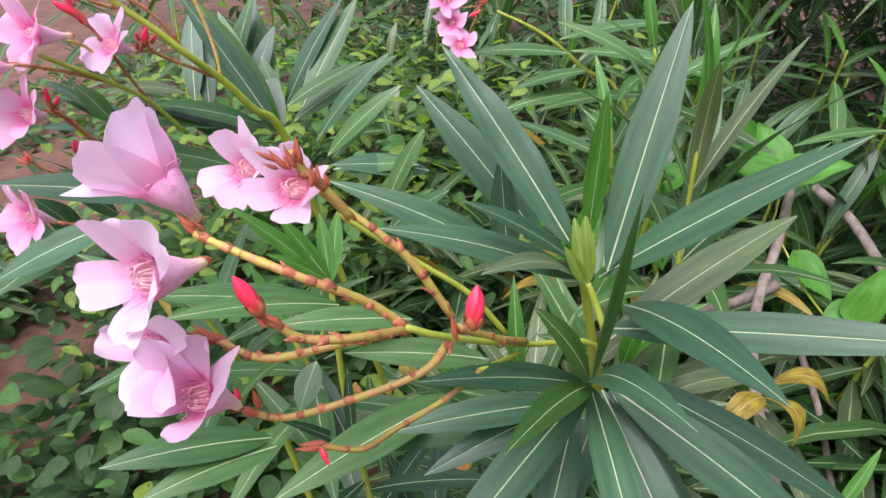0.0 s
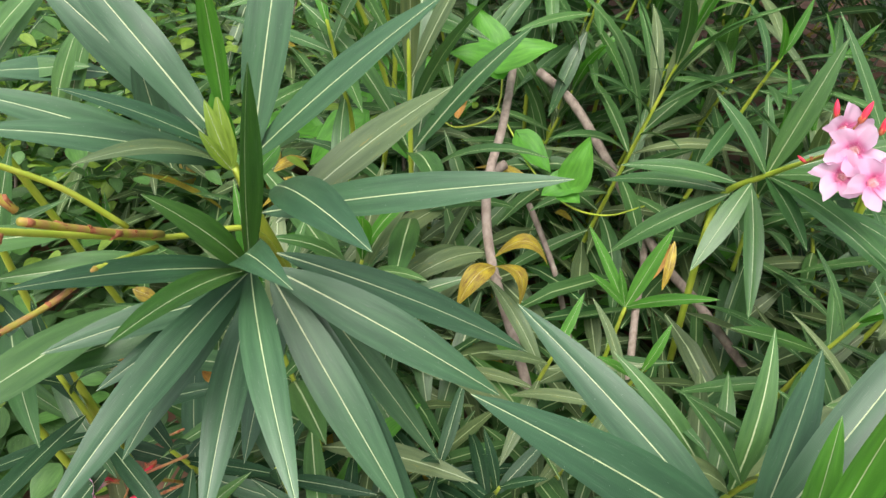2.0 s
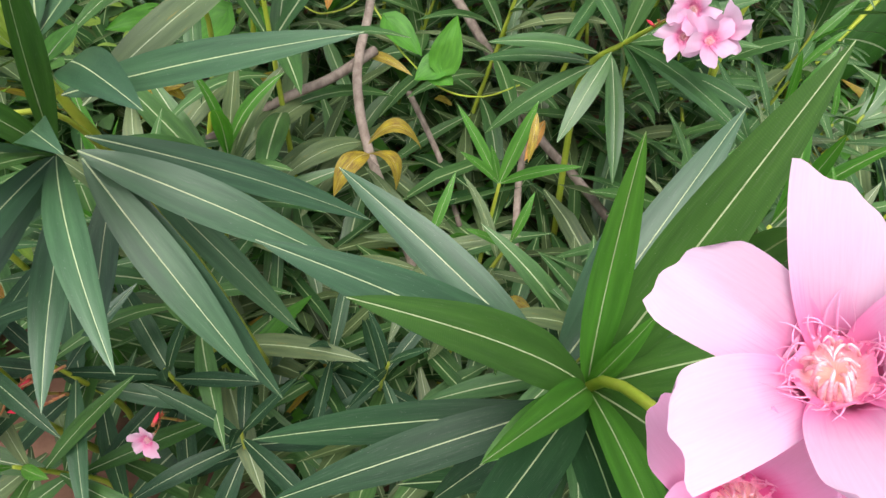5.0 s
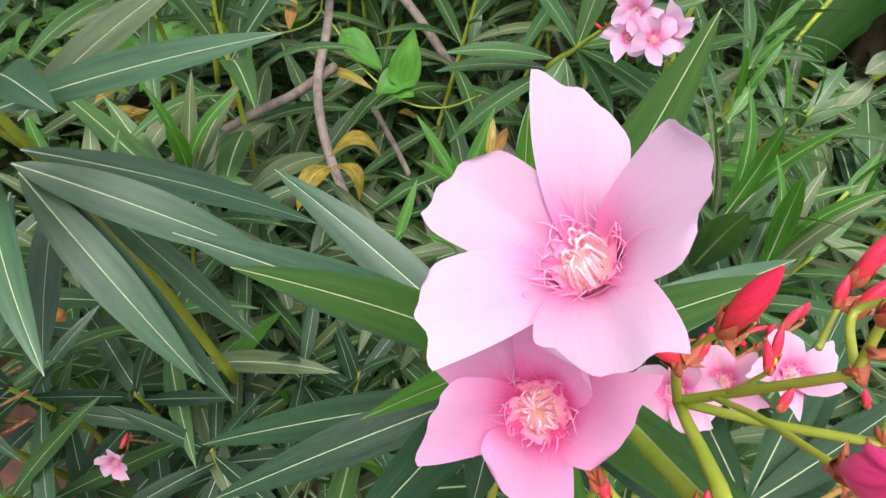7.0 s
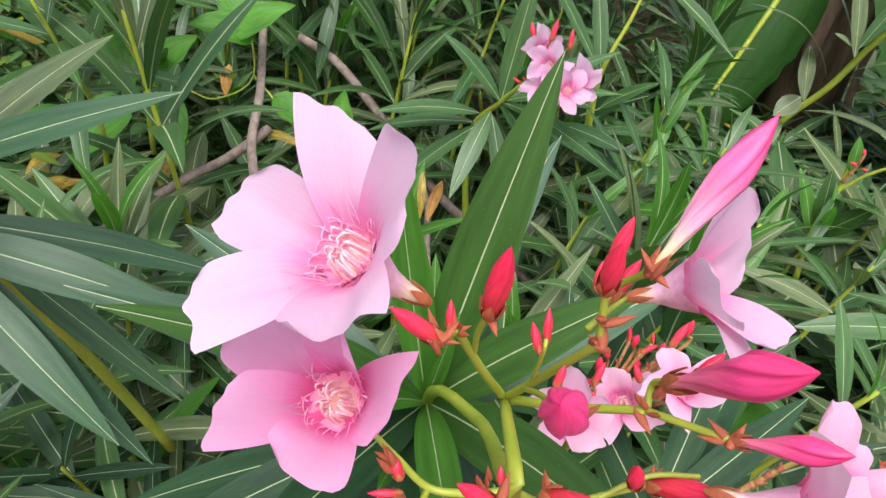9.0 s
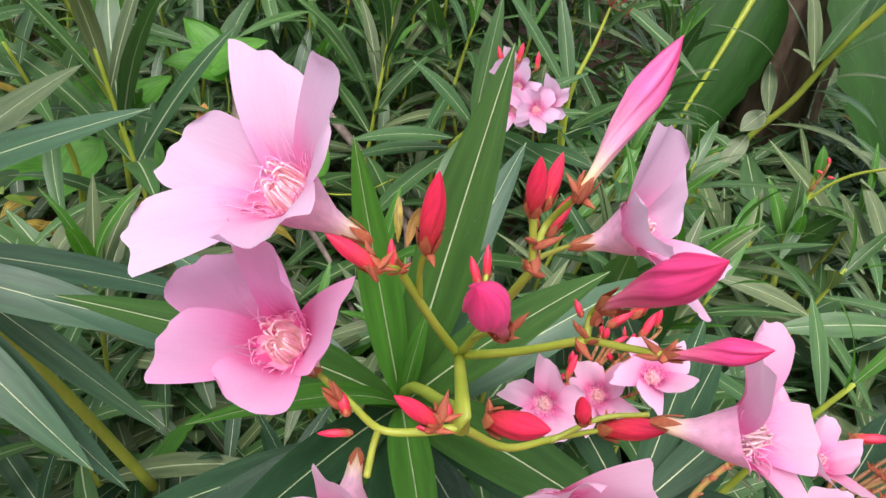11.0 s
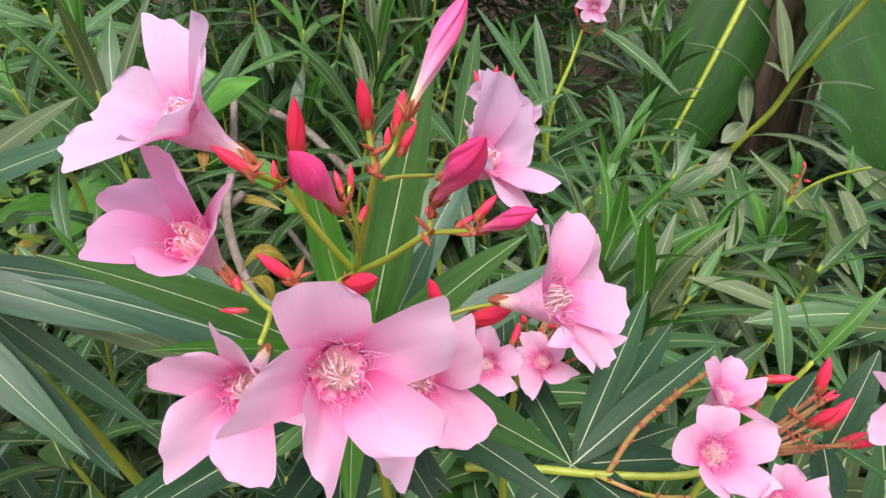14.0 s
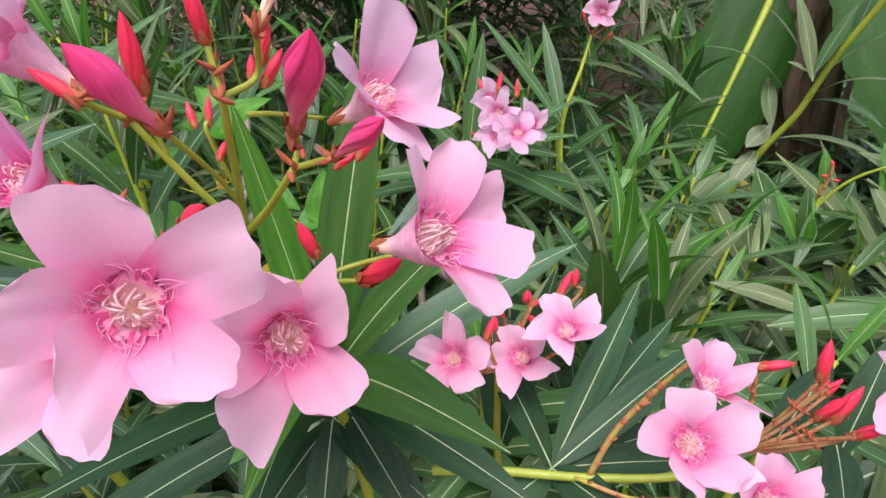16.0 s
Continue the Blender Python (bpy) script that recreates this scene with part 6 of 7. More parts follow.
leaf(side, (-0.1598, 0.6280, 0.7939), (-0.1799, 0.6514, 0.8438), 0.018, 0.04, (-0.10, -0.45, 0.89), "green")
leaf(side, (-0.1781, 0.3826, 0.8168), (-0.2681, 0.3507, 0.8409), 0.024, 0.04, (-0.10, -0.45, 0.89), "deep")
leaf(side, (-0.1914, 0.3305, 0.8252), (-0.2433, 0.2959, 0.8082), 0.024, 0.04, (-0.10, -0.45, 0.89), "deep")
leaf(side, (-0.1813, 0.5458, 0.7682), (-0.2809, 0.4732, 0.8168), 0.024, 0.06, (0.0000, -0.4493, 0.8934))
leaf(side, (-0.1803, 0.5228, 0.7672), (-0.2641, 0.4441, 0.8114), 0.022, 0.06, (0.0000, -0.4493, 0.8934))
leaf(side, (-0.1942, 0.4556, 0.7606), (-0.2543, 0.3963, 0.8317), 0.02, 0.05, (0.0000, -0.4493, 0.8934))
leaf(side, (-0.1257, 0.5897, 0.7314), (-0.2313, 0.5647, 0.8068), 0.026, 0.05, (0.0000, -0.4493, 0.8934))
leaf(side, (-0.1761, 0.6215, 0.7874), (-0.2232, 0.6744, 0.8824), 0.022, 0.03, (0.0000, -0.4493, 0.8934))
leaf(side, (-0.1408, 0.6338, 0.7979), (-0.0881, 0.7062, 0.8907), 0.026, 0.02, (0.0000, -0.4493, 0.8934))
leaf(side, (-0.1473, 0.6185, 0.7885), (-0.0472, 0.6794, 0.8383), 0.026, 0.04, (0.0000, -0.4493, 0.8934))
leaf(side, (-0.1586, 0.6026, 0.7825), (-0.2217, 0.6140, 0.9026), 0.030, 0.03, (0.0000, -0.4493, 0.8934))
leaf(side, (-0.1586, 0.6026, 0.7825), (-0.1818, 0.6567, 0.8398), 0.026, 0.03, (0.0000, -0.4493, 0.8934))
leaf(side, (-0.1586, 0.6026, 0.7825), (-0.1711, 0.5934, 0.8321), 0.012, 0.02, (0.0000, -0.4493, 0.8934), "young")
leaf(side, (-0.1586, 0.6026, 0.7825), (-0.2147, 0.7620, 0.8850), 0.026, 0.03, (0.0000, -0.4493, 0.8934))
leaf(side, (-0.1712, 0.6014, 0.7886), (-0.2521, 0.5404, 0.8301), 0.026, 0.05, (0.0000, -0.4493, 0.8934))
leaf(side, (-0.1914, 0.5951, 0.7880), (-0.2803, 0.5020, 0.8283), 0.024, 0.05, (0.0000, -0.4493, 0.8934))
leaf(side, (-0.2151, 0.5370, 0.8409), (-0.2559, 0.4883, 0.8553), 0.020, 0.08, (0.0000, -0.4493, 0.8934), "olive")
leaf(side, (-0.2499, 0.4742, 0.8378), (-0.2657, 0.4634, 0.8688), 0.018, 0.05, (0.0000, -0.4493, 0.8934))
leaf(side, (-0.1121, 0.6217, 0.7484), (-0.0422, 0.6335, 0.8196), 0.022, 0.05, (0.0000, -0.4493, 0.8934))
leaf(side, (-0.0504, 0.5532, 0.7245), (-0.0164, 0.5654, 0.7997), 0.018, 0.03, (0.0000, -0.4493, 0.8934))
leaf(side, (-0.1024, 0.5628, 0.7609), (-0.0217, 0.5535, 0.7693), 0.022, 0.06, (0.0000, -0.4493, 0.8934))
leaf(side, (-0.0473, 0.5094, 0.7267), (0.0062, 0.4993, 0.7694), 0.02, 0.05, (0.0000, -0.4493, 0.8934))
leaf(side, (-0.1935, 0.4162, 0.8016), (-0.2663, 0.3524, 0.8394), 0.018, 0.04, (0.0000, -0.4493, 0.8934))
leaf(side, (-0.2415, 0.3831, 0.7880), (-0.2723, 0.3270, 0.7778), 0.024, 0.05, (0.0000, -0.4493, 0.8934))
leaf(side, (-0.0693, 0.3563, 0.7512), (-0.1752, 0.3158, 0.7855), 0.02, 0.04, (0.0000, -0.4493, 0.8934))
leaf(side, (-0.0693, 0.3563, 0.7512), (-0.1572, 0.2970, 0.7829), 0.018, 0.06, (0.0000, -0.4493, 0.8934))
leaf(side, (-0.1034, 0.2817, 0.7061), (-0.1794, 0.2360, 0.7313), 0.021, 0.07, (0.0000, -0.4493, 0.8934))
leaf(side, (-0.0999, 0.2788, 0.7021), (-0.1601, 0.2290, 0.7137), 0.02, 0.07, (0.0000, -0.4493, 0.8934))
leaf(side, (0.0058, 0.3160, 0.7083), (-0.0909, 0.2305, 0.7118), 0.026, 0.05, (0.0000, -0.4493, 0.8934))
leaf(side, (-0.0201, 0.3468, 0.7465), (-0.1058, 0.3172, 0.7626), 0.018, 0.05, (0.0000, -0.4493, 0.8934))
leaf(side, (0.0293, 0.3461, 0.7138), (-0.0636, 0.3301, 0.7317), 0.022, 0.05, (0.0000, -0.4493, 0.8934))
leaf(side, (0.0736, 0.3213, 0.6935), (-0.0634, 0.2813, 0.6945), 0.026, 0.05, (0.0000, -0.4493, 0.8934))
leaf(side, (-0.0943, 0.3771, 0.6854), (-0.1048, 0.3510, 0.6596), 0.02, 0.05, (0.0000, -0.4493, 0.8934))
leaf(side, (-0.2646, 0.5085, 0.8227), (-0.2706, 0.4731, 0.8711), 0.022, 0.05, (0.000, -0.446, 0.895), "deep", twist=-0.3)
leaf(side, (-0.2279, 0.5511, 0.8303), (-0.2592, 0.4874, 0.8577), 0.018, 0.05, (0.000, -0.446, 0.895), "fresh", twist=0.0)
leaf(side, (-0.2011, 0.5929, 0.7911), (-0.2532, 0.5389, 0.8271), 0.026, 0.05, (0.000, -0.446, 0.895), "deep", twist=0.3)
leaf(side, (-0.2884, 0.5313, 0.8227), (-0.3068, 0.4966, 0.8612), 0.024, 0.05, (0.000, -0.446, 0.895), "deep", twist=-0.3)
leaf(side, (-0.2620, 0.5492, 0.8017), (-0.3108, 0.5138, 0.8454), 0.024, 0.05, (0.000, -0.446, 0.895), "deep", twist=0.0)
leaf(side, (-0.2786, 0.4472, 0.8100), (-0.2889, 0.4013, 0.8391), 0.022, 0.05, (0.000, -0.446, 0.895), "deep", twist=0.3)
leaf(side, (-0.2849, 0.5178, 0.8126), (-0.3005, 0.4676, 0.8343), 0.022, 0.05, (0.000, -0.446, 0.895), "deep", twist=-0.3)
leaf(side, (-0.2468, 0.5435, 0.7691), (-0.2872, 0.4913, 0.8098), 0.024, 0.05, (0.000, -0.446, 0.895), "deep", twist=0.0)
leaf(side, (-0.2439, 0.6264, 0.8048), (-0.2517, 0.6864, 0.8857), 0.022, 0.05, (0.000, -0.446, 0.895), "deep", twist=0.3)
leaf(side, (-0.2317, 0.6276, 0.7941), (-0.2418, 0.6881, 0.8746), 0.020, 0.05, (0.000, -0.446, 0.895), "deep", twist=-0.3)
leaf(side, (-0.2068, 0.6605, 0.8013), (-0.1979, 0.7264, 0.8960), 0.022, 0.05, (0.000, -0.446, 0.895), "deep", twist=0.0)
leaf(side, (-0.1965, 0.6401, 0.7959), (-0.1714, 0.6865, 0.8666), 0.020, 0.05, (0.000, -0.446, 0.895), "deep", twist=0.3)
leaf(side, (-0.1776, 0.6434, 0.7889), (-0.1816, 0.6574, 0.8424), 0.020, 0.05, (0.000, -0.446, 0.895), "deep", twist=-0.3)
leaf(side, (-0.0129, 0.5701, 0.7567), (-0.1010, 0.5460, 0.7725), 0.028, 0.05, (0.000, -0.446, 0.895), "deep", twist=0.0)
leaf(side, (-0.1108, 0.5851, 0.7655), (-0.0376, 0.5955, 0.8315), 0.022, 0.05, (0.000, -0.446, 0.895), "green", twist=0.3)
leaf(side, (-0.0481, 0.5214, 0.7504), (-0.0163, 0.5277, 0.8130), 0.018, 0.05, (0.000, -0.446, 0.895), "green", twist=-0.3)
leaf(side, (-0.0489, 0.5282, 0.7196), (-0.0094, 0.5177, 0.7615), 0.017, 0.05, (0.000, -0.446, 0.895), "green", twist=0.0)
leaf(side, (-0.1246, 0.6068, 0.7722), (-0.0499, 0.6214, 0.8552), 0.018, 0.05, (0.000, -0.446, 0.895), "deep", twist=0.3)
leaf(side, (-0.2511, 0.3984, 0.7795), (-0.2659, 0.3819, 0.8171), 0.020, 0.05, (0.000, -0.446, 0.895), "deep", twist=-0.3)
leaf(side, (-0.2410, 0.4307, 0.7808), (-0.2621, 0.4087, 0.8138), 0.020, 0.05, (0.000, -0.446, 0.895), "deep", twist=0.0)
leaf(side, (-0.2200, 0.5019, 0.7555), (-0.2503, 0.4816, 0.7954), 0.022, 0.05, (0.000, -0.446, 0.895), "deep", twist=0.3)
young = thing("oleander_shoot", (-0.0852, 0.4135, 0.7320), "young oleander shoot with bright green upright leaves", "shrub branch")
stalk(young, [(-0.0652, 0.4635, 0.3320), (-0.0852, 0.4335, 0.5820), (-0.0852, 0.4135, 0.7320)], 0.004, 0.0022, name="stem")
leaf(young, (-0.0852, 0.4135, 0.7320), (-0.1469, 0.4005, 0.8027), 0.014, 0.03, (0.0000, -0.4493, 0.8934), "young", fold=0.6)
leaf(young, (-0.0852, 0.4135, 0.7320), (-0.1188, 0.4145, 0.7890), 0.014, 0.02, (0.0000, -0.4493, 0.8934), "young", fold=0.6)
leaf(young, (-0.0852, 0.4135, 0.7320), (-0.0934, 0.4388, 0.7791), 0.012, 0.0, (0.0000, -0.4493, 0.8934), "young", fold=0.6)
leaf(young, (-0.0852, 0.4135, 0.7320), (-0.0797, 0.4419, 0.7799), 0.014, 0.0, (0.0000, -0.4493, 0.8934), "young", fold=0.6)
leaf(young, (-0.0852, 0.4135, 0.7320), (-0.1212, 0.3825, 0.7750), 0.012, 0.04, (0.0000, -0.4493, 0.8934), "young", fold=0.6)
tall = thing("oleander_shoot", (0.3127, 1.0472, 0.6419), "tall oleander shoot behind with pink flowers", "shrub branch")
stalk(tall, [(0.4627, 1.0472, 0.1419), (0.3127, 1.0472, 0.6419), (0.2261, 1.0625, 0.7272), (0.1582, 1.0661, 0.7799), (0.0844, 1.0607, 0.8151)], 0.005, 0.0022, name="stem")
head(tall, (0.0580, 1.0638, 0.8230), [(0.0139, 1.0413, 0.8019), (0.0270, 1.0245, 0.7716), (0.0052, 1.0469, 0.8339)], 0.045, [((0.0571, 1.0428, 0.8183), (0.0399, 1.0421, 0.8101)), ((0.0654, 1.0443, 0.8303), (0.0566, 1.0467, 0.8421))], (0.0000, -0.0000, 0.9999), 51)
leaf(tall, (0.2035, 1.0522, 0.7522), (0.0414, 1.0505, 0.7526), 0.03, 0.05, (0.0000, -0.4493, 0.8934))
leaf(tall, (0.2310, 1.0406, 0.7283), (0.1099, 1.0314, 0.6991), 0.025, 0.06, (0.0000, -0.4493, 0.8934))
leaf(tall, (0.2547, 1.0458, 0.6902), (0.0970, 1.0235, 0.6690), 0.03, 0.07, (0.0000, -0.4493, 0.8934))
leaf(tall, (0.2033, 1.0533, 0.7564), (0.4529, 0.9401, 0.7215), 0.03, 0.07, (0.0000, -0.4493, 0.8934))
leaf(tall, (0.1850, 1.0602, 0.7724), (0.3544, 1.0438, 0.8014), 0.026, 0.05, (0.0000, -0.4493, 0.8934))
leaf(tall, (0.1941, 1.0568, 0.7644), (0.1964, 1.1239, 0.8561), 0.024, 0.03, (0.0000, -0.4493, 0.8934))
leaf(tall, (0.2383, 1.0443, 0.7497), (0.2580, 1.1105, 0.8494), 0.02, 0.03, (0.0000, -0.4493, 0.8934))

# ---- low flowers near the soil ----
low = thing("oleander_shoot", (-0.0583, 0.4070, 0.4214), "low oleander shoot with a few pink flowers near the soil", "shrub branch")
stalk(low, [(-0.0188, 0.4617, 0.3138), (-0.0369, 0.4387, 0.3633), (-0.0583, 0.4070, 0.4214)], 0.002, 0.0015, SCARRED, "stem", scars=4)
head(low, (-0.0583, 0.4070, 0.4214), [(-0.0868, 0.3903, 0.4432), (-0.0778, 0.3632, 0.4325)], 0.039, [((-0.0695, 0.4004, 0.4325), (-0.0817, 0.4026, 0.4382)), ((-0.0430, 0.3938, 0.4073), (-0.0602, 0.3873, 0.4196)), ((-0.0392, 0.4235, 0.4167), (-0.0560, 0.4125, 0.4121))], (0.0985, -0.0436, 0.9871), 61, forms={0: dict(face=(-0.782, -0.449, 0.432)), 1: dict(face=(-0.620, -0.730, 0.287))})
stalk(low, [(-0.0077, 0.4207, 0.4201), (-0.0399, 0.4122, 0.4205), (-0.0642, 0.4059, 0.4223)], 0.0030, 0.0024, RED_STALK, "flower_stalk", scars=7, seed=21)
stalk(low, [(-0.0168, 0.4053, 0.3965), (-0.0352, 0.4007, 0.3970), (-0.0516, 0.3975, 0.3988)], 0.0030, 0.0024, RED_STALK, "flower_stalk", scars=6, seed=22)
stalk(low, [(-0.0107, 0.4530, 0.4221), (-0.0216, 0.4500, 0.4218), (-0.0298, 0.4474, 0.4215)], 0.0026, 0.0022, RED_STALK, "flower_stalk", scars=3, seed=23)
bud(low, (-0.0642, 0.4059, 0.4223), (-0.0789, 0.4057, 0.4268), False, 0.17, "red bud")
bud(low, (-0.0516, 0.3975, 0.3988), (-0.0650, 0.3982, 0.4032), False, 0.17, "red bud")
bud(low, (-0.0624, 0.4117, 0.4198), (-0.0776, 0.4041, 0.4184), False, 0.17, "red bud")
low_b = thing("oleander_shoot", (-0.0583, 0.4070, 0.4214), "single low oleander twig with one pink flower", "shrub branch")
stalk(low_b, [(0.0833, 0.4313, 0.2228), (0.0674, 0.4152, 0.2722), (0.0540, 0.3948, 0.3194)], 0.002, 0.0015, SCARRED, "stem", scars=3)
head(low_b, (0.0540, 0.3948, 0.3194), [(0.0388, 0.3616, 0.3351)], 0.032, [((0.0467, 0.3782, 0.3330), (0.0564, 0.3887, 0.3392))], (0.0985, -0.0436, 0.9871), 62, forms={0: dict(face=(-0.658, -0.681, 0.322))})

# ---- long arching stem, far flowers and the banana plant ----
arching = thing("oleander_shoot", (1.3600, 0.3829, 0.5301), "long arching oleander stem with narrow grey-green leaves", "shrub branch")
stalk(arching, [(1.2570, 0.5015, 0.2110), (1.2959, 0.4723, 0.3313), (1.3407, 0.4288, 0.4495), (1.3600, 0.3829, 0.5301), (1.3649, 0.3414, 0.6303), (1.3654, 0.2876, 0.7252), (1.3520, 0.2417, 0.8005)], 0.007, 0.005, name="stem")
leaf(arching, (1.2986, 0.3669, 0.5656), (1.2184, 0.4973, 0.6631), 0.029, 0.16, (0.275, -0.229, 0.934), "olive")
leaf(arching, (1.2989, 0.4141, 0.6055), (1.2514, 0.3663, 0.5327), 0.026, 0.03, (-0.871, -0.213, 0.442), "olive")
leaf(arching, (1.2845, 0.3890, 0.5256), (1.2407, 0.4022, 0.4944), 0.036, 0.05, (-0.511, -0.419, 0.750), "olive")
leaf(arching, (1.3115, 0.3537, 0.5676), (1.3265, 0.2089, 0.6224), 0.030, 0.14, (0.048, -0.031, 0.998), "olive")
leaf(arching, (1.3169, 0.3452, 0.5716), (1.3024, 0.2151, 0.5541), 0.028, 0.14, (0.048, -0.031, 0.998), "green")
leaf(arching, (1.2836, 0.3755, 0.5054), (1.2809, 0.1986, 0.5110), 0.028, 0.10, (0.048, -0.031, 0.998), "olive")
leaf(arching, (1.2720, 0.2325, 0.5202), (1.2183, 0.1277, 0.4950), 0.034, 0.12, (-0.018, -0.120, 0.993), "olive")
leaf(arching, (1.2649, 0.3864, 0.4607), (1.2636, 0.2726, 0.4570), 0.026, 0.12, (0.048, -0.031, 0.998), "green")
leaf(arching, (1.2639, 0.3867, 0.4457), (1.1463, 0.2550, 0.3580), 0.044, 0.05, (-0.732, -0.368, 0.573), "green")
leaf(arching, (1.3296, 0.3508, 0.6015), (1.3531, 0.4186, 0.7428), 0.034, 0.03, (-0.221, -0.722, 0.656), "olive")
leaf(arching, (1.3332, 0.3518, 0.6153), (1.3821, 0.3258, 0.7231), 0.024, 0.04, (-0.464, -0.201, 0.863), "green")
leaf(arching, (1.3449, 0.3324, 0.6250), (1.3833, 0.2529, 0.6943), 0.026, 0.06, (-0.018, -0.120, 0.993), "green")
leaf(arching, (1.3644, 0.3155, 0.6720), (1.3830, 0.3061, 0.7427), 0.024, 0.05, (-0.464, -0.201, 0.863), "green")
leaf(arching, (1.3296, 0.3583, 0.6135), (1.3267, 0.4608, 0.7237), 0.016, 0.06, (0.251, -0.462, 0.851), "olive")
leaf(arching, (1.3301, 0.3592, 0.6166), (1.3002, 0.3844, 0.6360), 0.016, 0.05, (-0.184, -0.339, 0.923), "olive")
leaf(arching, (1.2717, 0.4005, 0.4796), (1.2076, 0.4035, 0.4253), 0.034, 0.05, (-0.511, -0.419, 0.750), "olive")
leaf(arching, (1.2628, 0.3981, 0.4563), (1.1427, 0.4349, 0.3885), 0.034, 0.06, (0.059, -0.345, 0.937), "green")
leaf(arching, (1.2586, 0.4126, 0.4647), (1.1814, 0.5157, 0.5218), 0.022, 0.18, (0.273, -0.058, 0.960), "olive")
leaf(arching, (1.2140, 0.4208, 0.3611), (1.2532, 0.4706, 0.4453), 0.030, 0.04, (-0.410, -0.621, 0.668), "green")
leaf(arching, (1.1086, 0.1019, 0.4432), (1.1207, 0.1680, 0.5131), 0.038, 0.05, (-0.180, -0.663, 0.727), "olive")
leaf(arching, (1.1213, 0.0860, 0.4579), (1.1361, 0.1578, 0.5390), 0.036, 0.05, (-0.180, -0.663, 0.727), "olive")
leaf(arching, (0.8231, -0.0219, 0.5461), (0.7254, 0.0572, 0.5361), 0.028, 0.06, (-0.2515, -0.3671, 0.8956))
leaf(arching, (0.8698, 0.0699, 0.4734), (0.7949, 0.1672, 0.5069), 0.026, 0.08, (-0.2515, -0.3671, 0.8956), "olive")
leaf(arching, (0.8198, 0.3652, 0.4603), (0.8687, 0.2571, 0.4969), 0.024, 0.08, (-0.2515, -0.3671, 0.8956), "young")
leaf(arching, (0.7833, 0.4757, 0.5605), (0.8188, 0.3526, 0.5510), 0.028, 0.06, (-0.2515, -0.3671, 0.8956))
bud_shoot = thing("oleander_shoot", (1.1224, 0.2131, 0.4572), "upright green oleander shoot with small brown seed stalks", "shrub branch")
stalk(bud_shoot, [(1.0842, 0.1966, 0.3391), (1.1056, 0.2136, 0.4050), (1.1284, 0.2129, 0.4686), (1.1416, 0.2187, 0.5270)], 0.005, 0.003, name="stem")
stalk(bud_shoot, [(1.1301, 0.2150, 0.4738), (1.1433, 0.1951, 0.5089), (1.1540, 0.1683, 0.5361), (1.1573, 0.1253, 0.5634)], 0.005, 0.004, name="flower_stalk")
stalk(bud_shoot, [(1.1290, 0.2132, 0.4944), (1.1323, 0.2067, 0.5211), (1.1320, 0.2034, 0.5439)], 0.005, 0.004, RED_STALK, "flower_stalk", scars=5, seed=4)
leaf(bud_shoot, (1.1066, 0.2147, 0.4076), (1.1141, 0.2727, 0.4952), 0.026, 0.05, (-0.305, -0.494, 0.814), "young")
leaf(bud_shoot, (1.1122, 0.2136, 0.4164), (1.1532, 0.2418, 0.4965), 0.028, 0.05, (-0.305, -0.494, 0.814), "fresh")
leaf(bud_shoot, (1.1371, 0.2127, 0.5113), (1.1428, 0.2236, 0.5623), 0.022, 0.05, (-0.305, -0.494, 0.814), "young")
leaf(bud_shoot, (1.1284, 0.2129, 0.4686), (1.0821, 0.1270, 0.4987), 0.030, 0.05, (-0.305, -0.494, 0.814), "fresh")
leaf(bud_shoot, (1.1036, 0.2021, 0.4143), (1.1004, 0.1443, 0.5009), 0.030, 0.05, (-0.305, -0.494, 0.814), "fresh")
leaf(bud_shoot, (1.0952, 0.2112, 0.4066), (1.0492, 0.2560, 0.4500), 0.024, 0.05, (-0.305, -0.494, 0.814), "green")
leaf(bud_shoot, (1.1341, 0.2126, 0.4799), (1.0364, 0.1856, 0.4147), 0.022, 0.05, (-0.305, -0.494, 0.814), "green")
bud(bud_shoot, (1.1320, 0.2034, 0.5439), (1.1339, 0.2075, 0.5525), False, 0.35, "small brown bud")
bud(bud_shoot, (1.1253, 0.2051, 0.5301), (1.1221, 0.2133, 0.5308), False, 0.35, "small brown bud")
bud(bud_shoot, (1.1270, 0.1965, 0.5261), (1.1305, 0.1883, 0.5265), False, 0.35, "small brown bud")
slim = thing("oleander_shoot", (0.8730, 0.4899, 0.6099), "slim upright oleander shoot with one far pink flower", "shrub branch")
stalk(slim, [(0.8779, 0.4955, 0.4954), (0.8730, 0.4899, 0.6099), (0.9012, 0.4805, 0.6892), (0.9188, 0.4779, 0.7360)], 0.0042, 0.002, name="stem")
stalk(slim, [(0.8740, 0.4938, 0.4869), (0.8781, 0.5052, 0.5622), (0.8862, 0.5111, 0.6517)], 0.0035, 0.002, name="stem")
head(slim, (0.9188, 0.4779, 0.7360), [(0.9180, 0.4584, 0.7702)], 0.04, [((0.9230, 0.4607, 0.7456), (0.9291, 0.4561, 0.7531)), ((0.9084, 0.4809, 0.7574), (0.9075, 0.4855, 0.7703)), ((0.9238, 0.4546, 0.7303), (0.9319, 0.4490, 0.7417))], (0.1602, -0.1980, 0.9579), 71)
leaf(slim, (0.8730, 0.4899, 0.6099), (0.7912, 0.4852, 0.6488), 0.026, 0.05, (-0.2515, -0.3671, 0.8956))
leaf(slim, (0.8730, 0.4899, 0.6099), (0.8150, 0.6001, 0.7662), 0.02, 0.02, (-0.2515, -0.3671, 0.8956))
leaf(slim, (0.8730, 0.4899, 0.6099), (0.9004, 0.5603, 0.7491), 0.024, 0.02, (-0.2515, -0.3671, 0.8956))
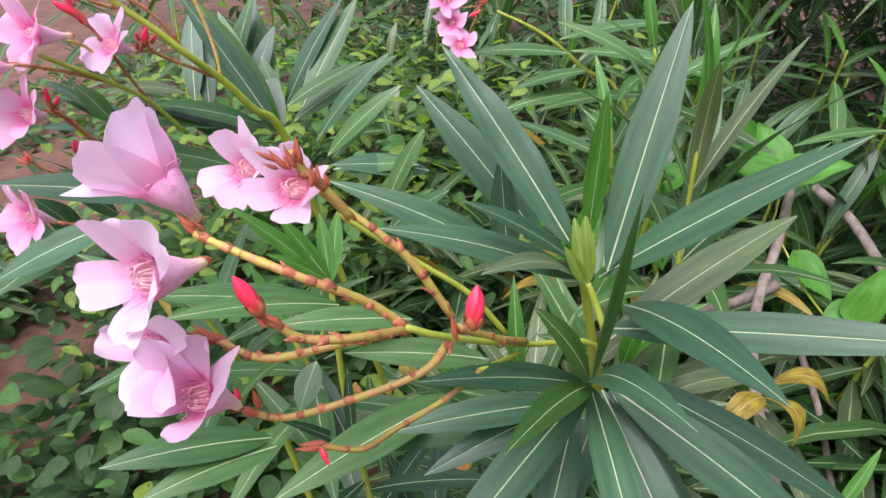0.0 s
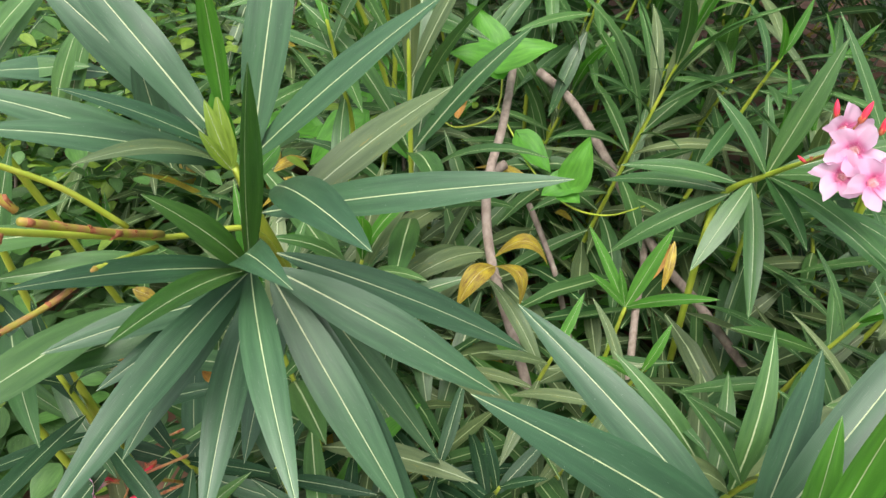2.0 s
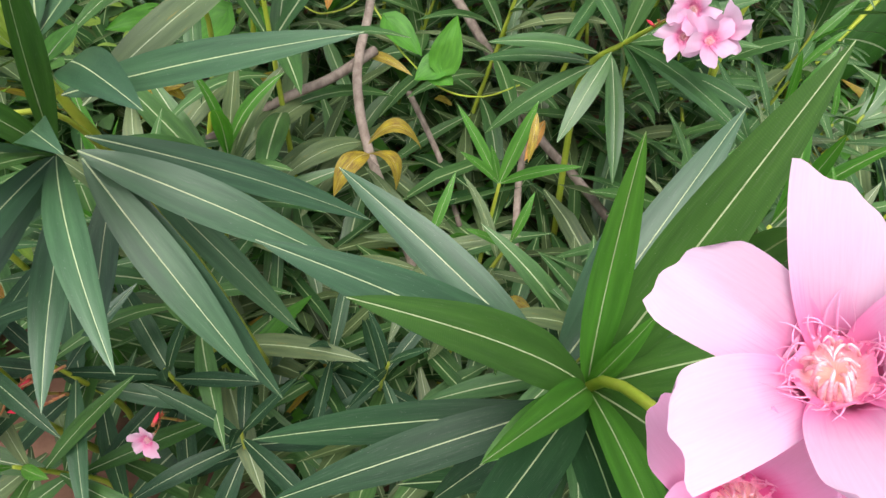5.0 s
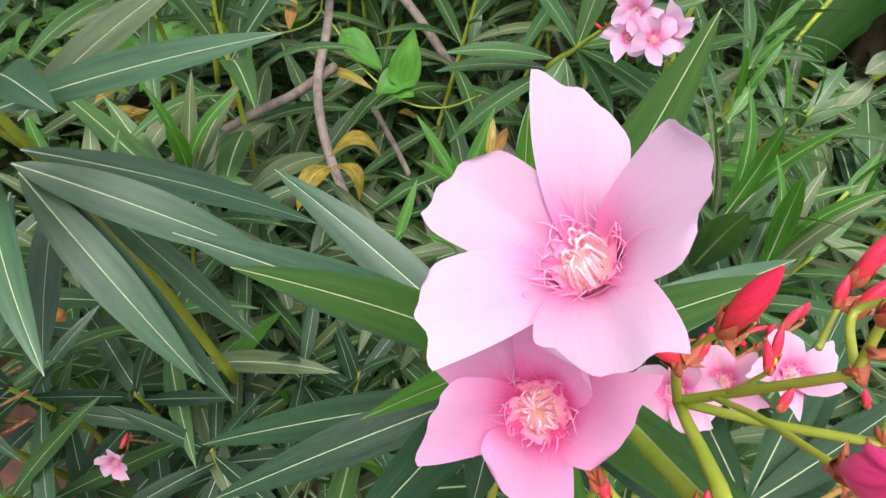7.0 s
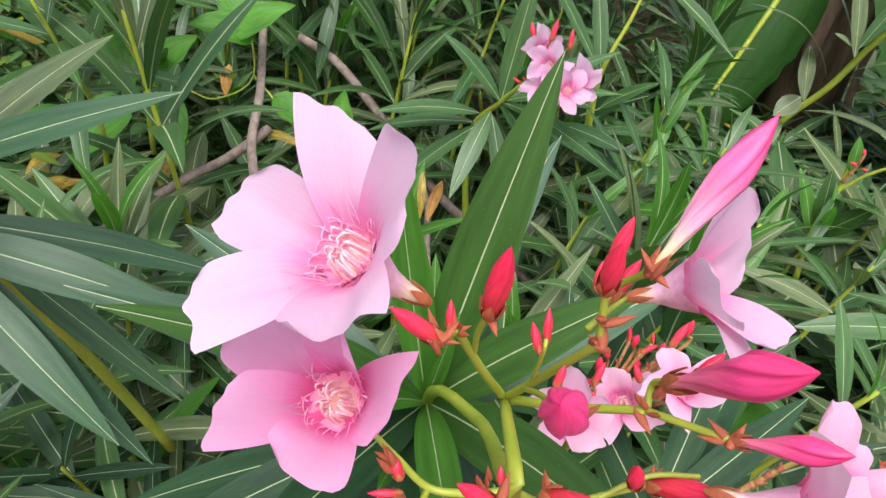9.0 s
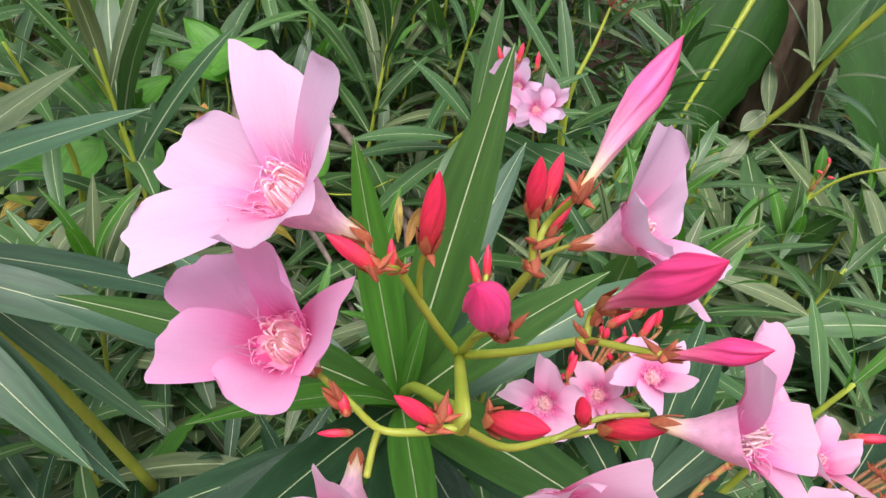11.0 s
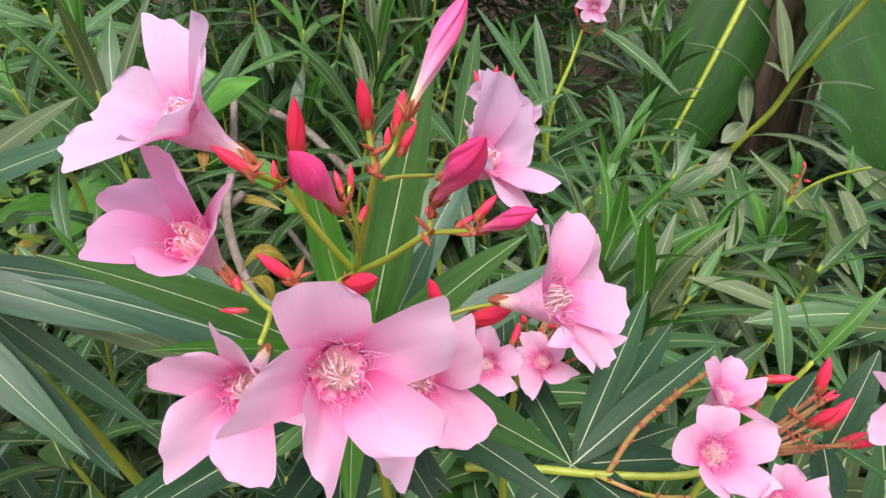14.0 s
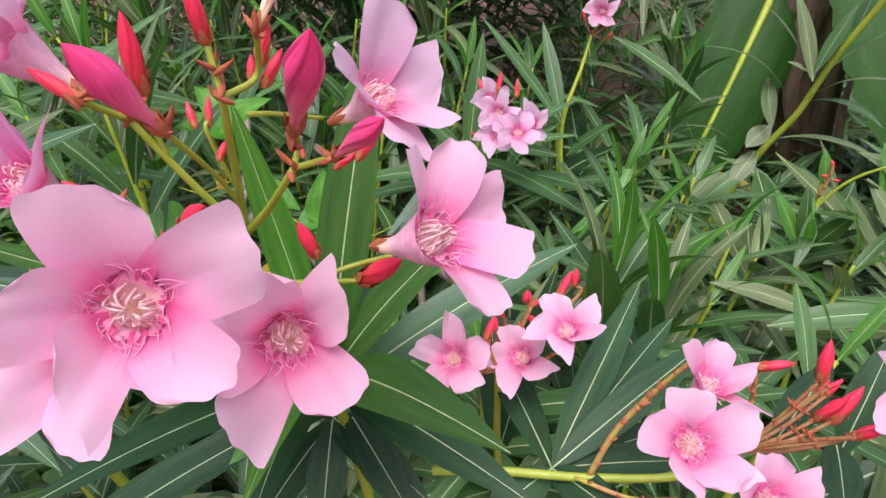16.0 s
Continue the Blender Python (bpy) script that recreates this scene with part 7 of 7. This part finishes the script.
leaf(slim, (0.9152, 0.4825, 0.6945), (0.9165, 0.4252, 0.7589), 0.022, 0.03, (-0.2515, -0.3671, 0.8956))
leaf(slim, (0.8591, 0.4800, 0.5651), (0.7365, 0.5113, 0.6042), 0.026, 0.05, (-0.2515, -0.3671, 0.8956))
leaf(slim, (0.8652, 0.4738, 0.5652), (0.8907, 0.3998, 0.6276), 0.026, 0.05, (-0.2515, -0.3671, 0.8956))


def banana_leaf(parent, base, tip, width, normal, bend):
    """Broad blade with a thick pale midrib and a slightly torn rim."""
    base, tip = Vector(base), Vector(tip)
    ln = (tip - base).length
    grid = []
    for i in range(25):
        u = i / 24
        w = 0.5 * width * min(1, math.sin(math.pi * (0.10 + 0.88 * u)) ** 0.55)
        row = []
        for j in range(13):
            v = j / 6 - 1
            row.append(Vector((u * ln, v * w * (1 + 0.03 * math.sin(u * 60 + v)), bend * ln * u * (1 - u) * 4 + 0.10 * width * abs(v) ** 0.9 - 0.16 * width * v * v + 0.006 * math.sin(u * 70 + v * 2) * abs(v))))
        grid.append(row)
    m = frame_of(base, tip, normal)
    ob = part("leaf", sheet("leaf", grid, mats=(LEAF_BANANA,)), parent, m=m)
    part("midrib", tube("midrib", [Vector((u * ln, 0, bend * ln * u * (1 - u) * 4 + 0.002)) for u in (k / 12 for k in range(13))], [0.013 * (1 - 0.75 * k / 12) for k in range(13)], 8, STEM), ob)
    return ob


BARK = plain("banana_trunk", (0.10, 0.055, 0.035), (0.27, 0.18, 0.12), 0.85, 30.0, (1, 1, 0.15), 0.8)
banana = thing("banana_plant", (2.1700, 0.7900, 0.1086), "banana plant with broad green leaves and a brown sheathed trunk", "banana plant")
part("trunk", tube("trunk", [(2.1700, 0.7900, -0.03), (2.1700, 0.7900, 0.35), (2.1750, 0.7980, 0.7), (2.1800, 0.8100, 1.2), (2.1850, 0.8150, 1.32)], [0.115, 0.11, 0.10, 0.085, 0.03], 16, BARK), banana)
r = random.Random(31)
for k in range(16):
    a, h = r.uniform(0, 6.283), r.uniform(0.35, 1.15)
    fall, wide = r.uniform(0.25, 0.55), r.uniform(0.02, 0.05)
    strip = []
    for i in range(9):
        f = i / 8
        rad = 0.112 + 0.04 * f * r.uniform(0.6, 1.4)
        b = a + 0.25 * math.sin(f * 4 + k)
        c0 = Vector((2.1700 + rad * math.cos(b), 0.7900 + rad * math.sin(b), max(0.03, h - fall * f)))
        d = Vector((-math.sin(b), math.cos(b), 0)) * wide * (1 - 0.6 * f)
        strip.append([c0 - d, c0 + Vector((math.cos(b), math.sin(b), 0)) * 0.012, c0 + d])
    part("dry_sheath", sheet("dry_sheath", strip, mats=(BARK,)), banana)
banana_leaf(banana, (2.1354, 0.8567, 0.7372), (1.6878, 0.8624, 0.0951), 0.265, (-0.4237, -0.6185, 0.6618), 0.05)
banana_leaf(banana, (2.0750, 0.6350, 0.8000), (2.0100, 0.1450, 0.0900), 0.42, (-0.4000, -0.3000, 0.8600), 0.04)

# ---- leafy shoot tips of the bushes around ----

def rosette(node, count, length, seed, tilt=(0, 0, 1), droop=0.0, kinds="green", root=0.4):
    """A shoot tip: whorls of leaves round its end, on a stem that goes down into the bush."""
    r = random.Random(seed)
    node, ax = Vector(node), Vector(tilt).normalized()
    ob = thing("oleander_shoot", node, "oleander shoot tip with whorls of narrow leaves", "shrub branch", "oleander shoot tips")
    low = node - ax * root * 0.5 + Vector((r.uniform(-0.05, 0.05), r.uniform(-0.02, 0.08), -root * 0.5))
    stalk(ob, [low, node - ax * root * 0.45 + Vector((0, 0, -0.02)), node - ax * 0.08, node], 0.0045, 0.002, name="stem")
    q = ax.to_track_quat("Z", "Y")
    turn = r.uniform(0, 6)
    for k in range(count):
        f = k / max(1, count - 1)
        a = turn + k * 2.094 + (k // 3) * 0.9 + r.uniform(-0.2, 0.2)
        e = 1.15 - (1.5 + droop) * f ** 0.8 + r.uniform(-0.15, 0.15)
        ln = length * (0.6 + 0.5 * min(1, f * 2.5)) * r.uniform(0.85, 1.1)
        d = q @ Vector((math.cos(a) * math.cos(e), math.sin(a) * math.cos(e), math.sin(e)))
        d.z -= droop * 0.25
        p = node - ax * (0.13 * f)
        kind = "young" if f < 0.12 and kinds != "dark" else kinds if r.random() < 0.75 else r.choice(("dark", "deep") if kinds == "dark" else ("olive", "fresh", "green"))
        leaf(ob, p, p + d.normalized() * ln, ln * r.uniform(0.135, 0.170), r.choice((0.03, 0.06, 0.1)), q @ Vector((0, 0, 1)), kind, twist=r.choice((-0.3, 0.0, 0.3)))
    return ob


rosette((0.7016, 0.9647, 0.6915), 13, 0.150, 201, (0, -0.3, 1), 1.15, "green")
rosette((0.7990, 0.9712, 0.7335), 13, 0.150, 202, (0.1, -0.3, 1), 1.15, "green")
rosette((0.9044, 0.9314, 0.6669), 13, 0.150, 203, (0, -0.2, 1), 1.15, "green")
rosette((0.9324, 0.8582, 0.7422), 13, 0.150, 204, (0, -0.2, 1), 1.15, "olive")
rosette((0.7649, 1.2202, 0.6666), 12, 0.150, 205, (0, -0.2, 1), 1.15, "green")
rosette((0.8229, 0.8991, 0.5825), 12, 0.140, 206, (0, -0.3, 1), 0.5, "green")
rosette((0.9354, 0.8583, 0.5620), 12, 0.140, 207, (0.1, -0.3, 1), 0.5, "olive")
rosette((0.6140, 1.2865, 0.7344), 13, 0.150, 208, (0, -0.2, 1), 1.15, "green")
rosette((0.6654, 1.0881, 0.7483), 13, 0.150, 209, (0, -0.2, 1), 1.15, "green")
rosette((0.5385, 1.3472, 0.6189), 12, 0.150, 210, (0, -0.2, 1), 0.4, "green")
rosette((0.8510, 0.6939, 0.6722), 12, 0.140, 211, (0.2, -0.2, 1), 0.3, "green")
rosette((1.1601, 0.5488, 0.5000), 12, 0.150, 212, (0.1, -0.3, 1), 0.3, "green")
rosette((0.8777, 0.3707, 0.5558), 12, 0.150, 213, (0.2, -0.3, 1), 0.4, "green")
rosette((0.9867, 0.2120, 0.4567), 12, 0.150, 214, (0.2, -0.2, 1), 0.4, "olive")
rosette((1.0980, 0.1999, 0.4300), 12, 0.140, 215, (0.1, -0.2, 1), 0.2, "fresh")
rosette((0.7803, 0.1507, 0.4927), 12, 0.140, 216, (0.1, -0.3, 1), 0.5, "green")
rosette((0.9490, 0.0771, 0.5055), 12, 0.150, 217, (0.2, -0.2, 1), 0.4, "green")
rosette((1.0708, 0.4004, 0.4552), 12, 0.150, 218, (0, -0.3, 1), 0.4, "olive")
rosette((1.0878, 0.7906, 0.6084), 12, 0.150, 219, (0, -0.3, 1), 0.4, "green")
rosette((0.7316, 1.0417, 0.6470), 13, 0.160, 220, (0, -0.2, 1), 1.15, "green")
rosette((0.6923, 1.1809, 0.7022), 13, 0.160, 221, (0, -0.2, 1), 1.15, "green")
rosette((0.8914, 1.0798, 0.6707), 13, 0.160, 222, (0, -0.2, 1), 1.15, "green")
rosette((0.2821, 0.8834, 0.7976), 12, 0.160, 223, (-0.3, -0.2, 1), 0.2, "fresh")
rosette((0.2080, 0.7737, 0.7265), 12, 0.150, 224, (-0.2, -0.2, 1), 0.2, "green")
rosette((1.2028, 0.1529, 0.4785), 12, 0.150, 225, (0.2, -0.2, 1), 0.3, "green")
rosette((0.7084, 0.3263, 0.5145), 12, 0.130, 226, (0.2, -0.2, 1), 0.4, "green")
rosette((0.8440, 0.3517, 0.5379), 12, 0.130, 227, (0.2, -0.2, 1), 0.4, "olive")
rosette((0.9928, 0.3319, 0.5323), 12, 0.140, 228, (0.2, -0.1, 1), 0.2, "green")
rosette((0.8691, 0.1884, 0.5281), 12, 0.140, 229, (0.3, -0.1, 1), 0.3, "green")
rosette((1.0727, 0.4936, 0.4974), 12, 0.140, 230, (0.1, -0.2, 1), 0.4, "green")
rosette((0.4073, 0.4441, 0.4306), 10, 0.130, 231, (0, -0.3, 1), 0.5, "olive")
rosette((0.4638, 0.3612, 0.4672), 10, 0.120, 232, (0.1, -0.3, 1), 0.5, "olive")
# "dark" tips near the soil: their green has the shade in it
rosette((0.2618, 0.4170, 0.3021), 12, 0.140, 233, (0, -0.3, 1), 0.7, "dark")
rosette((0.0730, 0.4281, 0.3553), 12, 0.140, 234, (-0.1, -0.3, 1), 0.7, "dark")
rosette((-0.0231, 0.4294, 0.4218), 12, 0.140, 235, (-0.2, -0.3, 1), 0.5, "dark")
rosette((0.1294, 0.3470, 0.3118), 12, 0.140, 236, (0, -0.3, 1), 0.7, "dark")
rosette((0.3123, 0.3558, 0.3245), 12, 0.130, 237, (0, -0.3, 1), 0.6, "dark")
rosette((-0.0709, 0.3562, 0.3783), 12, 0.140, 238, (-0.3, -0.3, 1), 0.3, "fresh")
rosette((-0.1331, 0.4618, 0.6407), 12, 0.140, 239, (-0.2, -0.2, 1), 0.3, "green")
rosette((-0.2383, 0.5017, 0.6623), 12, 0.140, 240, (-0.3, -0.2, 1), 0.3, "green")
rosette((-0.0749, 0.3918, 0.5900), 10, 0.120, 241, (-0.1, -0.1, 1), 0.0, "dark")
rosette((0.6191, -0.0483, 0.6115), 12, 0.130, 242, (0.2, -0.3, 1), 0.4, "green")
rosette((0.6579, 0.1454, 0.5146), 12, 0.140, 243, (0.1, -0.3, 1), 0.5, "green")

# ---- ground ----
SOIL = plain("red_soil", (0.10, 0.045, 0.028), (0.18, 0.095, 0.06), 0.95, 14.0, relief=0.9)
gr = []
for i in range(61):
    row = []
    for j in range(61):
        a, b = (i / 30 - 1), (j / 30 - 1)
        x, y = 0.6 + 60 * a * abs(a) ** 1.6, 1.0 + 60 * b * abs(b) ** 1.6
        row.append(Vector((x, y, 0.02 * noise.noise((x * 3, y * 3, 0)) + 0.008 * noise.noise((x * 11, y * 11, 4)))))
    gr.append(row)
ground = new("ground", sheet("ground", gr, mats=(SOIL,)))
tagged(ground, "bare reddish-brown soil under the shrubs", "ground", kind="structure")

# ---- oleander bushes behind ----
def make_shoot(seed, height, whorls, length, spread=1.0):
    """An upright shoot at the origin: stem and whorls of three leaves, upright at the tip, drooping lower down."""
    r = random.Random(seed)
    ob = thing("oleander_shrub", (0, 0, 0), "leafy oleander stem with narrow grey-green leaves", "shrub branch", "oleander stems behind")
    lean = Vector((r.uniform(-0.12, 0.12), r.uniform(-0.12, 0.12), 0)) * height
    pts = [Vector((0, 0, -0.02)), Vector((0, 0, height * 0.35)) + lean * 0.2, Vector((0, 0, height * 0.7)) + lean * 0.6, Vector((0, 0, height)) + lean]
    line = smooth_line(pts, 5)
    stalk(ob, pts, 0.0055, 0.0022, STEM if r.random() < 0.75 else WOOD, "stem")
    turn = r.uniform(0, 6)
    for k in range(whorls):
        f = 1 - 0.62 * (k / whorls) ** 0.9
        i = f * (len(line) - 1)
        p = line[int(i)].lerp(line[min(int(i) + 1, len(line) - 1)], i - int(i))
        turn += 1.05 + r.uniform(-0.2, 0.2)
        el = 1.15 - 1.55 * (k / whorls) ** 0.8 * spread
        for j in range(3):
            if k > 2 and r.random() < 0.12:
                continue
            a = turn + j * 2.094 + r.uniform(-0.25, 0.25)
            e = el + r.uniform(-0.25, 0.25)
            ln = length * (0.55 + 0.5 * min(1, (k + 0.6) / 2.5)) * r.uniform(0.8, 1.1)
            d = Vector((math.cos(a) * math.cos(e), math.sin(a) * math.cos(e), math.sin(e)))
            kind = "young" if k == 0 else "yellow" if r.random() < 0.008 else "olive" if r.random() < 0.3 + 0.25 * (k > whorls * 0.7) else "green"
            leaf(ob, p, p + d * ln, ln * r.uniform(0.13, 0.165), r.choice((0.04, 0.08, 0.12)), (0, 0, 1), kind, fine=False, fold=0.3, twist=r.choice((-0.4, 0.0, 0.4)))
    return ob


STOCK = [make_shoot(100 + k, 0.5, 8 + k % 3, 0.188) for k in range(8)]
r = random.Random(7)
placed, used = 0, []
for trial in range(9000):
    if placed >= 170:
        break
    x, y = r.uniform(-1.2, 3.2), r.uniform(-1.0, 3.8)
    ahead = y * 0.86 + x * 0.5
    away = math.hypot(x - 0.12, y + 0.08)
    if ahead < 0.28 or away < 0.45 or r.random() > thinned(x, y) or away > 3.6:
        continue
    if 0.7 < away < 2.2 and 0.18 < math.atan2(y + 0.08, x - 0.12) < 0.52:
        continue
    gap = 0.09 + 0.055 * away
    if any(math.hypot(x - a, y - b) < gap for a, b in used):
        continue
    if any(in_pocket(Vector((x, y, canopy(x, y) * h)), 0.13) for h in (0.5, 0.7, 0.9, 1.05)):
        continue
    used.append((x, y))
    s = max(0.3, canopy(x, y) + r.uniform(-0.08, 0.06)) / 0.6
    w = r.uniform(0.9, 1.15)
    m = Matrix.Translation((x, y, 0)) @ Matrix.Rotation(r.uniform(0, 6.28), 4, "Z") @ Matrix.Rotation(r.uniform(-0.4, 0.4), 4, "X") @ Matrix.Diagonal((w, w, s, 1))
    if placed < len(STOCK):
        STOCK[placed].matrix_basis = m
    else:
        copy_thing(STOCK[placed % len(STOCK)], m)
    placed += 1

# ---- the leafy mass under and behind them ----
mass = []
r = random.Random(19)
while len(mass) < 15500:
    away = 0.42 + 4.9 * r.random() ** 0.85
    turn = r.uniform(-1.15, 2.2)
    x, y = 0.12 + away * math.cos(turn), -0.08 + away * math.sin(turn)
    if y * 0.86 + x * 0.5 < 0.22 or r.random() > thinned(x, y) ** 1.3:
        continue
    top = canopy(x, y)
    z = top * (0.12 + 0.84 * r.random() ** 0.8)
    a, e = r.uniform(0, 6.283), r.uniform(-0.6, 0.75)
    d = Vector((math.cos(a) * math.cos(e), math.sin(a) * math.cos(e), math.sin(e)))
    n = Vector((r.uniform(-0.4, 0.4), r.uniform(-0.4, 0.4), 1))
    ln, broad = r.uniform(0.14, 0.24), 1.0
    if turn < 0.75 and away < 1.5:
        if r.random() < 0.4:
            continue
        ln, broad = ln * 1.25, 1.12
    if away < 1.6 and in_pocket(Vector((x, y, z)) + d * (ln * 0.5)):
        continue
    k = 0 if r.random() < (0.5 if 0.6 < away < 1.3 else 0.72) else 1 if r.random() < 0.86 else 2 if r.random() < 0.8 else 3
    # near right part: many leaves take the green with painted shade
    if k == 0 and turn < 0.75 and away < 1.5 and r.random() < 0.45:
        k = 4
    mass.append((Vector((x, y, z)), d, n, ln, ln * broad * r.uniform(0.125, 0.17), r.uniform(0.0, 0.45), k))
while len(mass) < 20500:
    away, turn = r.uniform(3.0, 6.5), r.uniform(-0.9, 2.1)
    x, y = 0.12 + away * math.cos(turn), -0.08 + away * math.sin(turn)
    z = canopy(x, y) * r.uniform(0.2, 1.05)
    a, e = r.uniform(0, 6.283), r.uniform(-0.7, 0.7)
    d = Vector((math.cos(a) * math.cos(e), math.sin(a) * math.cos(e), math.sin(e)))
    ln = r.uniform(0.18, 0.28)
    mass.append((Vector((x, y, z)), d, Vector((r.uniform(-0.4, 0.4), r.uniform(-0.4, 0.4), 1)), ln, ln * r.uniform(0.13, 0.17), r.uniform(0.0, 0.45), 0 if r.random() < 0.8 else 1))
# crown of the taller bush, out of view, added to shade what grows below
while len(mass) < 26000:
    away, turn = r.uniform(1.3, 3.0), r.uniform(0.68, 1.22)
    x, y = 0.12 + away * math.cos(turn), -0.08 + away * math.sin(turn)
    z = r.uniform(0.98 - 0.03 * away, 1.5 + 0.1 * noise.noise((x * 3, y * 3, 6)))
    a, e = r.uniform(0, 6.283), r.uniform(-1.1, 0.5)
    d = Vector((math.cos(a) * math.cos(e), math.sin(a) * math.cos(e), math.sin(e)))
    ln = r.uniform(0.14, 0.2)
    mass.append((Vector((x, y, z)), d, Vector((r.uniform(-0.4, 0.4), r.uniform(-0.4, 0.4), 1)), ln, ln * r.uniform(0.13, 0.17), r.uniform(0.1, 0.45), 0 if r.random() < 0.85 else 1))
leaf_mass("oleander_thicket", mass, (LEAF_MASS, OLIVE_MASS, LEAF_YOUNG, LEAF_YELLOW, SHADED_MASS), "dense thicket of narrow grey-green oleander leaves", "foliage")

# ---- weeds over the open soil ----
mass = []
r = random.Random(23)
while len(mass) < 16000:
    away = 0.45 + 4.0 * r.random() ** 1.3
    turn = r.uniform(1.2, 3.0)
    x, y = 0.12 + away * math.cos(turn), -0.08 + away * math.sin(turn)
    if noise.noise((x * 2.2, y * 2.2, 3)) < -0.3 + 0.25 * (x < -0.8) or (x > -0.10 - 0.1 * y and y < 0.9):
        continue
    z = r.random() ** 1.5 * (0.10 + 0.30 * max(0, noise.noise((x * 1.3, y * 1.3, 8)) + 0.3))
    a, e = r.uniform(0, 6.283), r.uniform(-0.4, 0.7)
    d = Vector((math.cos(a) * math.cos(e), math.sin(a) * math.cos(e), math.sin(e)))
    ln = r.uniform(0.03, 0.065)
    mass.append((Vector((x, y, z)), d, Vector((r.uniform(-0.5, 0.5), r.uniform(-0.5, 0.5), 1)), ln, ln * r.uniform(0.5, 0.8), 0.2, 2 if r.random() < 0.03 + 0.5 * noise.noise((x * 7, y * 7, 21)) else 0 if r.random() < 0.75 else 1))
hub = Vector((-0.2678, 1.6679, 0.5429))
while len(mass) < 19500:
    q = Vector((r.gauss(0, 0.30), r.gauss(0, 0.40), r.gauss(0, 0.17)))
    p = hub + q + Vector((0, 0, -0.12))
    if p.z < 0.02 or p.z > 0.66:
        continue
    a, e = r.uniform(0, 6.283), r.uniform(-0.5, 0.6)
    d = Vector((math.cos(a) * math.cos(e), math.sin(a) * math.cos(e), math.sin(e)))
    ln = r.uniform(0.022, 0.05)
    mass.append((p, d, Vector((r.uniform(-0.5, 0.5), r.uniform(-0.5, 0.5), 1)), ln, ln * r.uniform(0.45, 0.75), 0.25, 2 if r.random() < 0.38 + 0.9 * noise.noise(p * 5) else 0 if r.random() < 0.5 else 1))
leaf_mass("weeds", mass, (LEAF_WEED, LEAF_HERB, LEAF_LIME), "low light green weeds with small rounded leaves", "weeds", ((0.0, 0.10), (0.12, 0.62), (0.3, 0.94), (0.5, 1.0), (0.72, 0.74), (0.88, 0.38), (1.0, 0.02)))
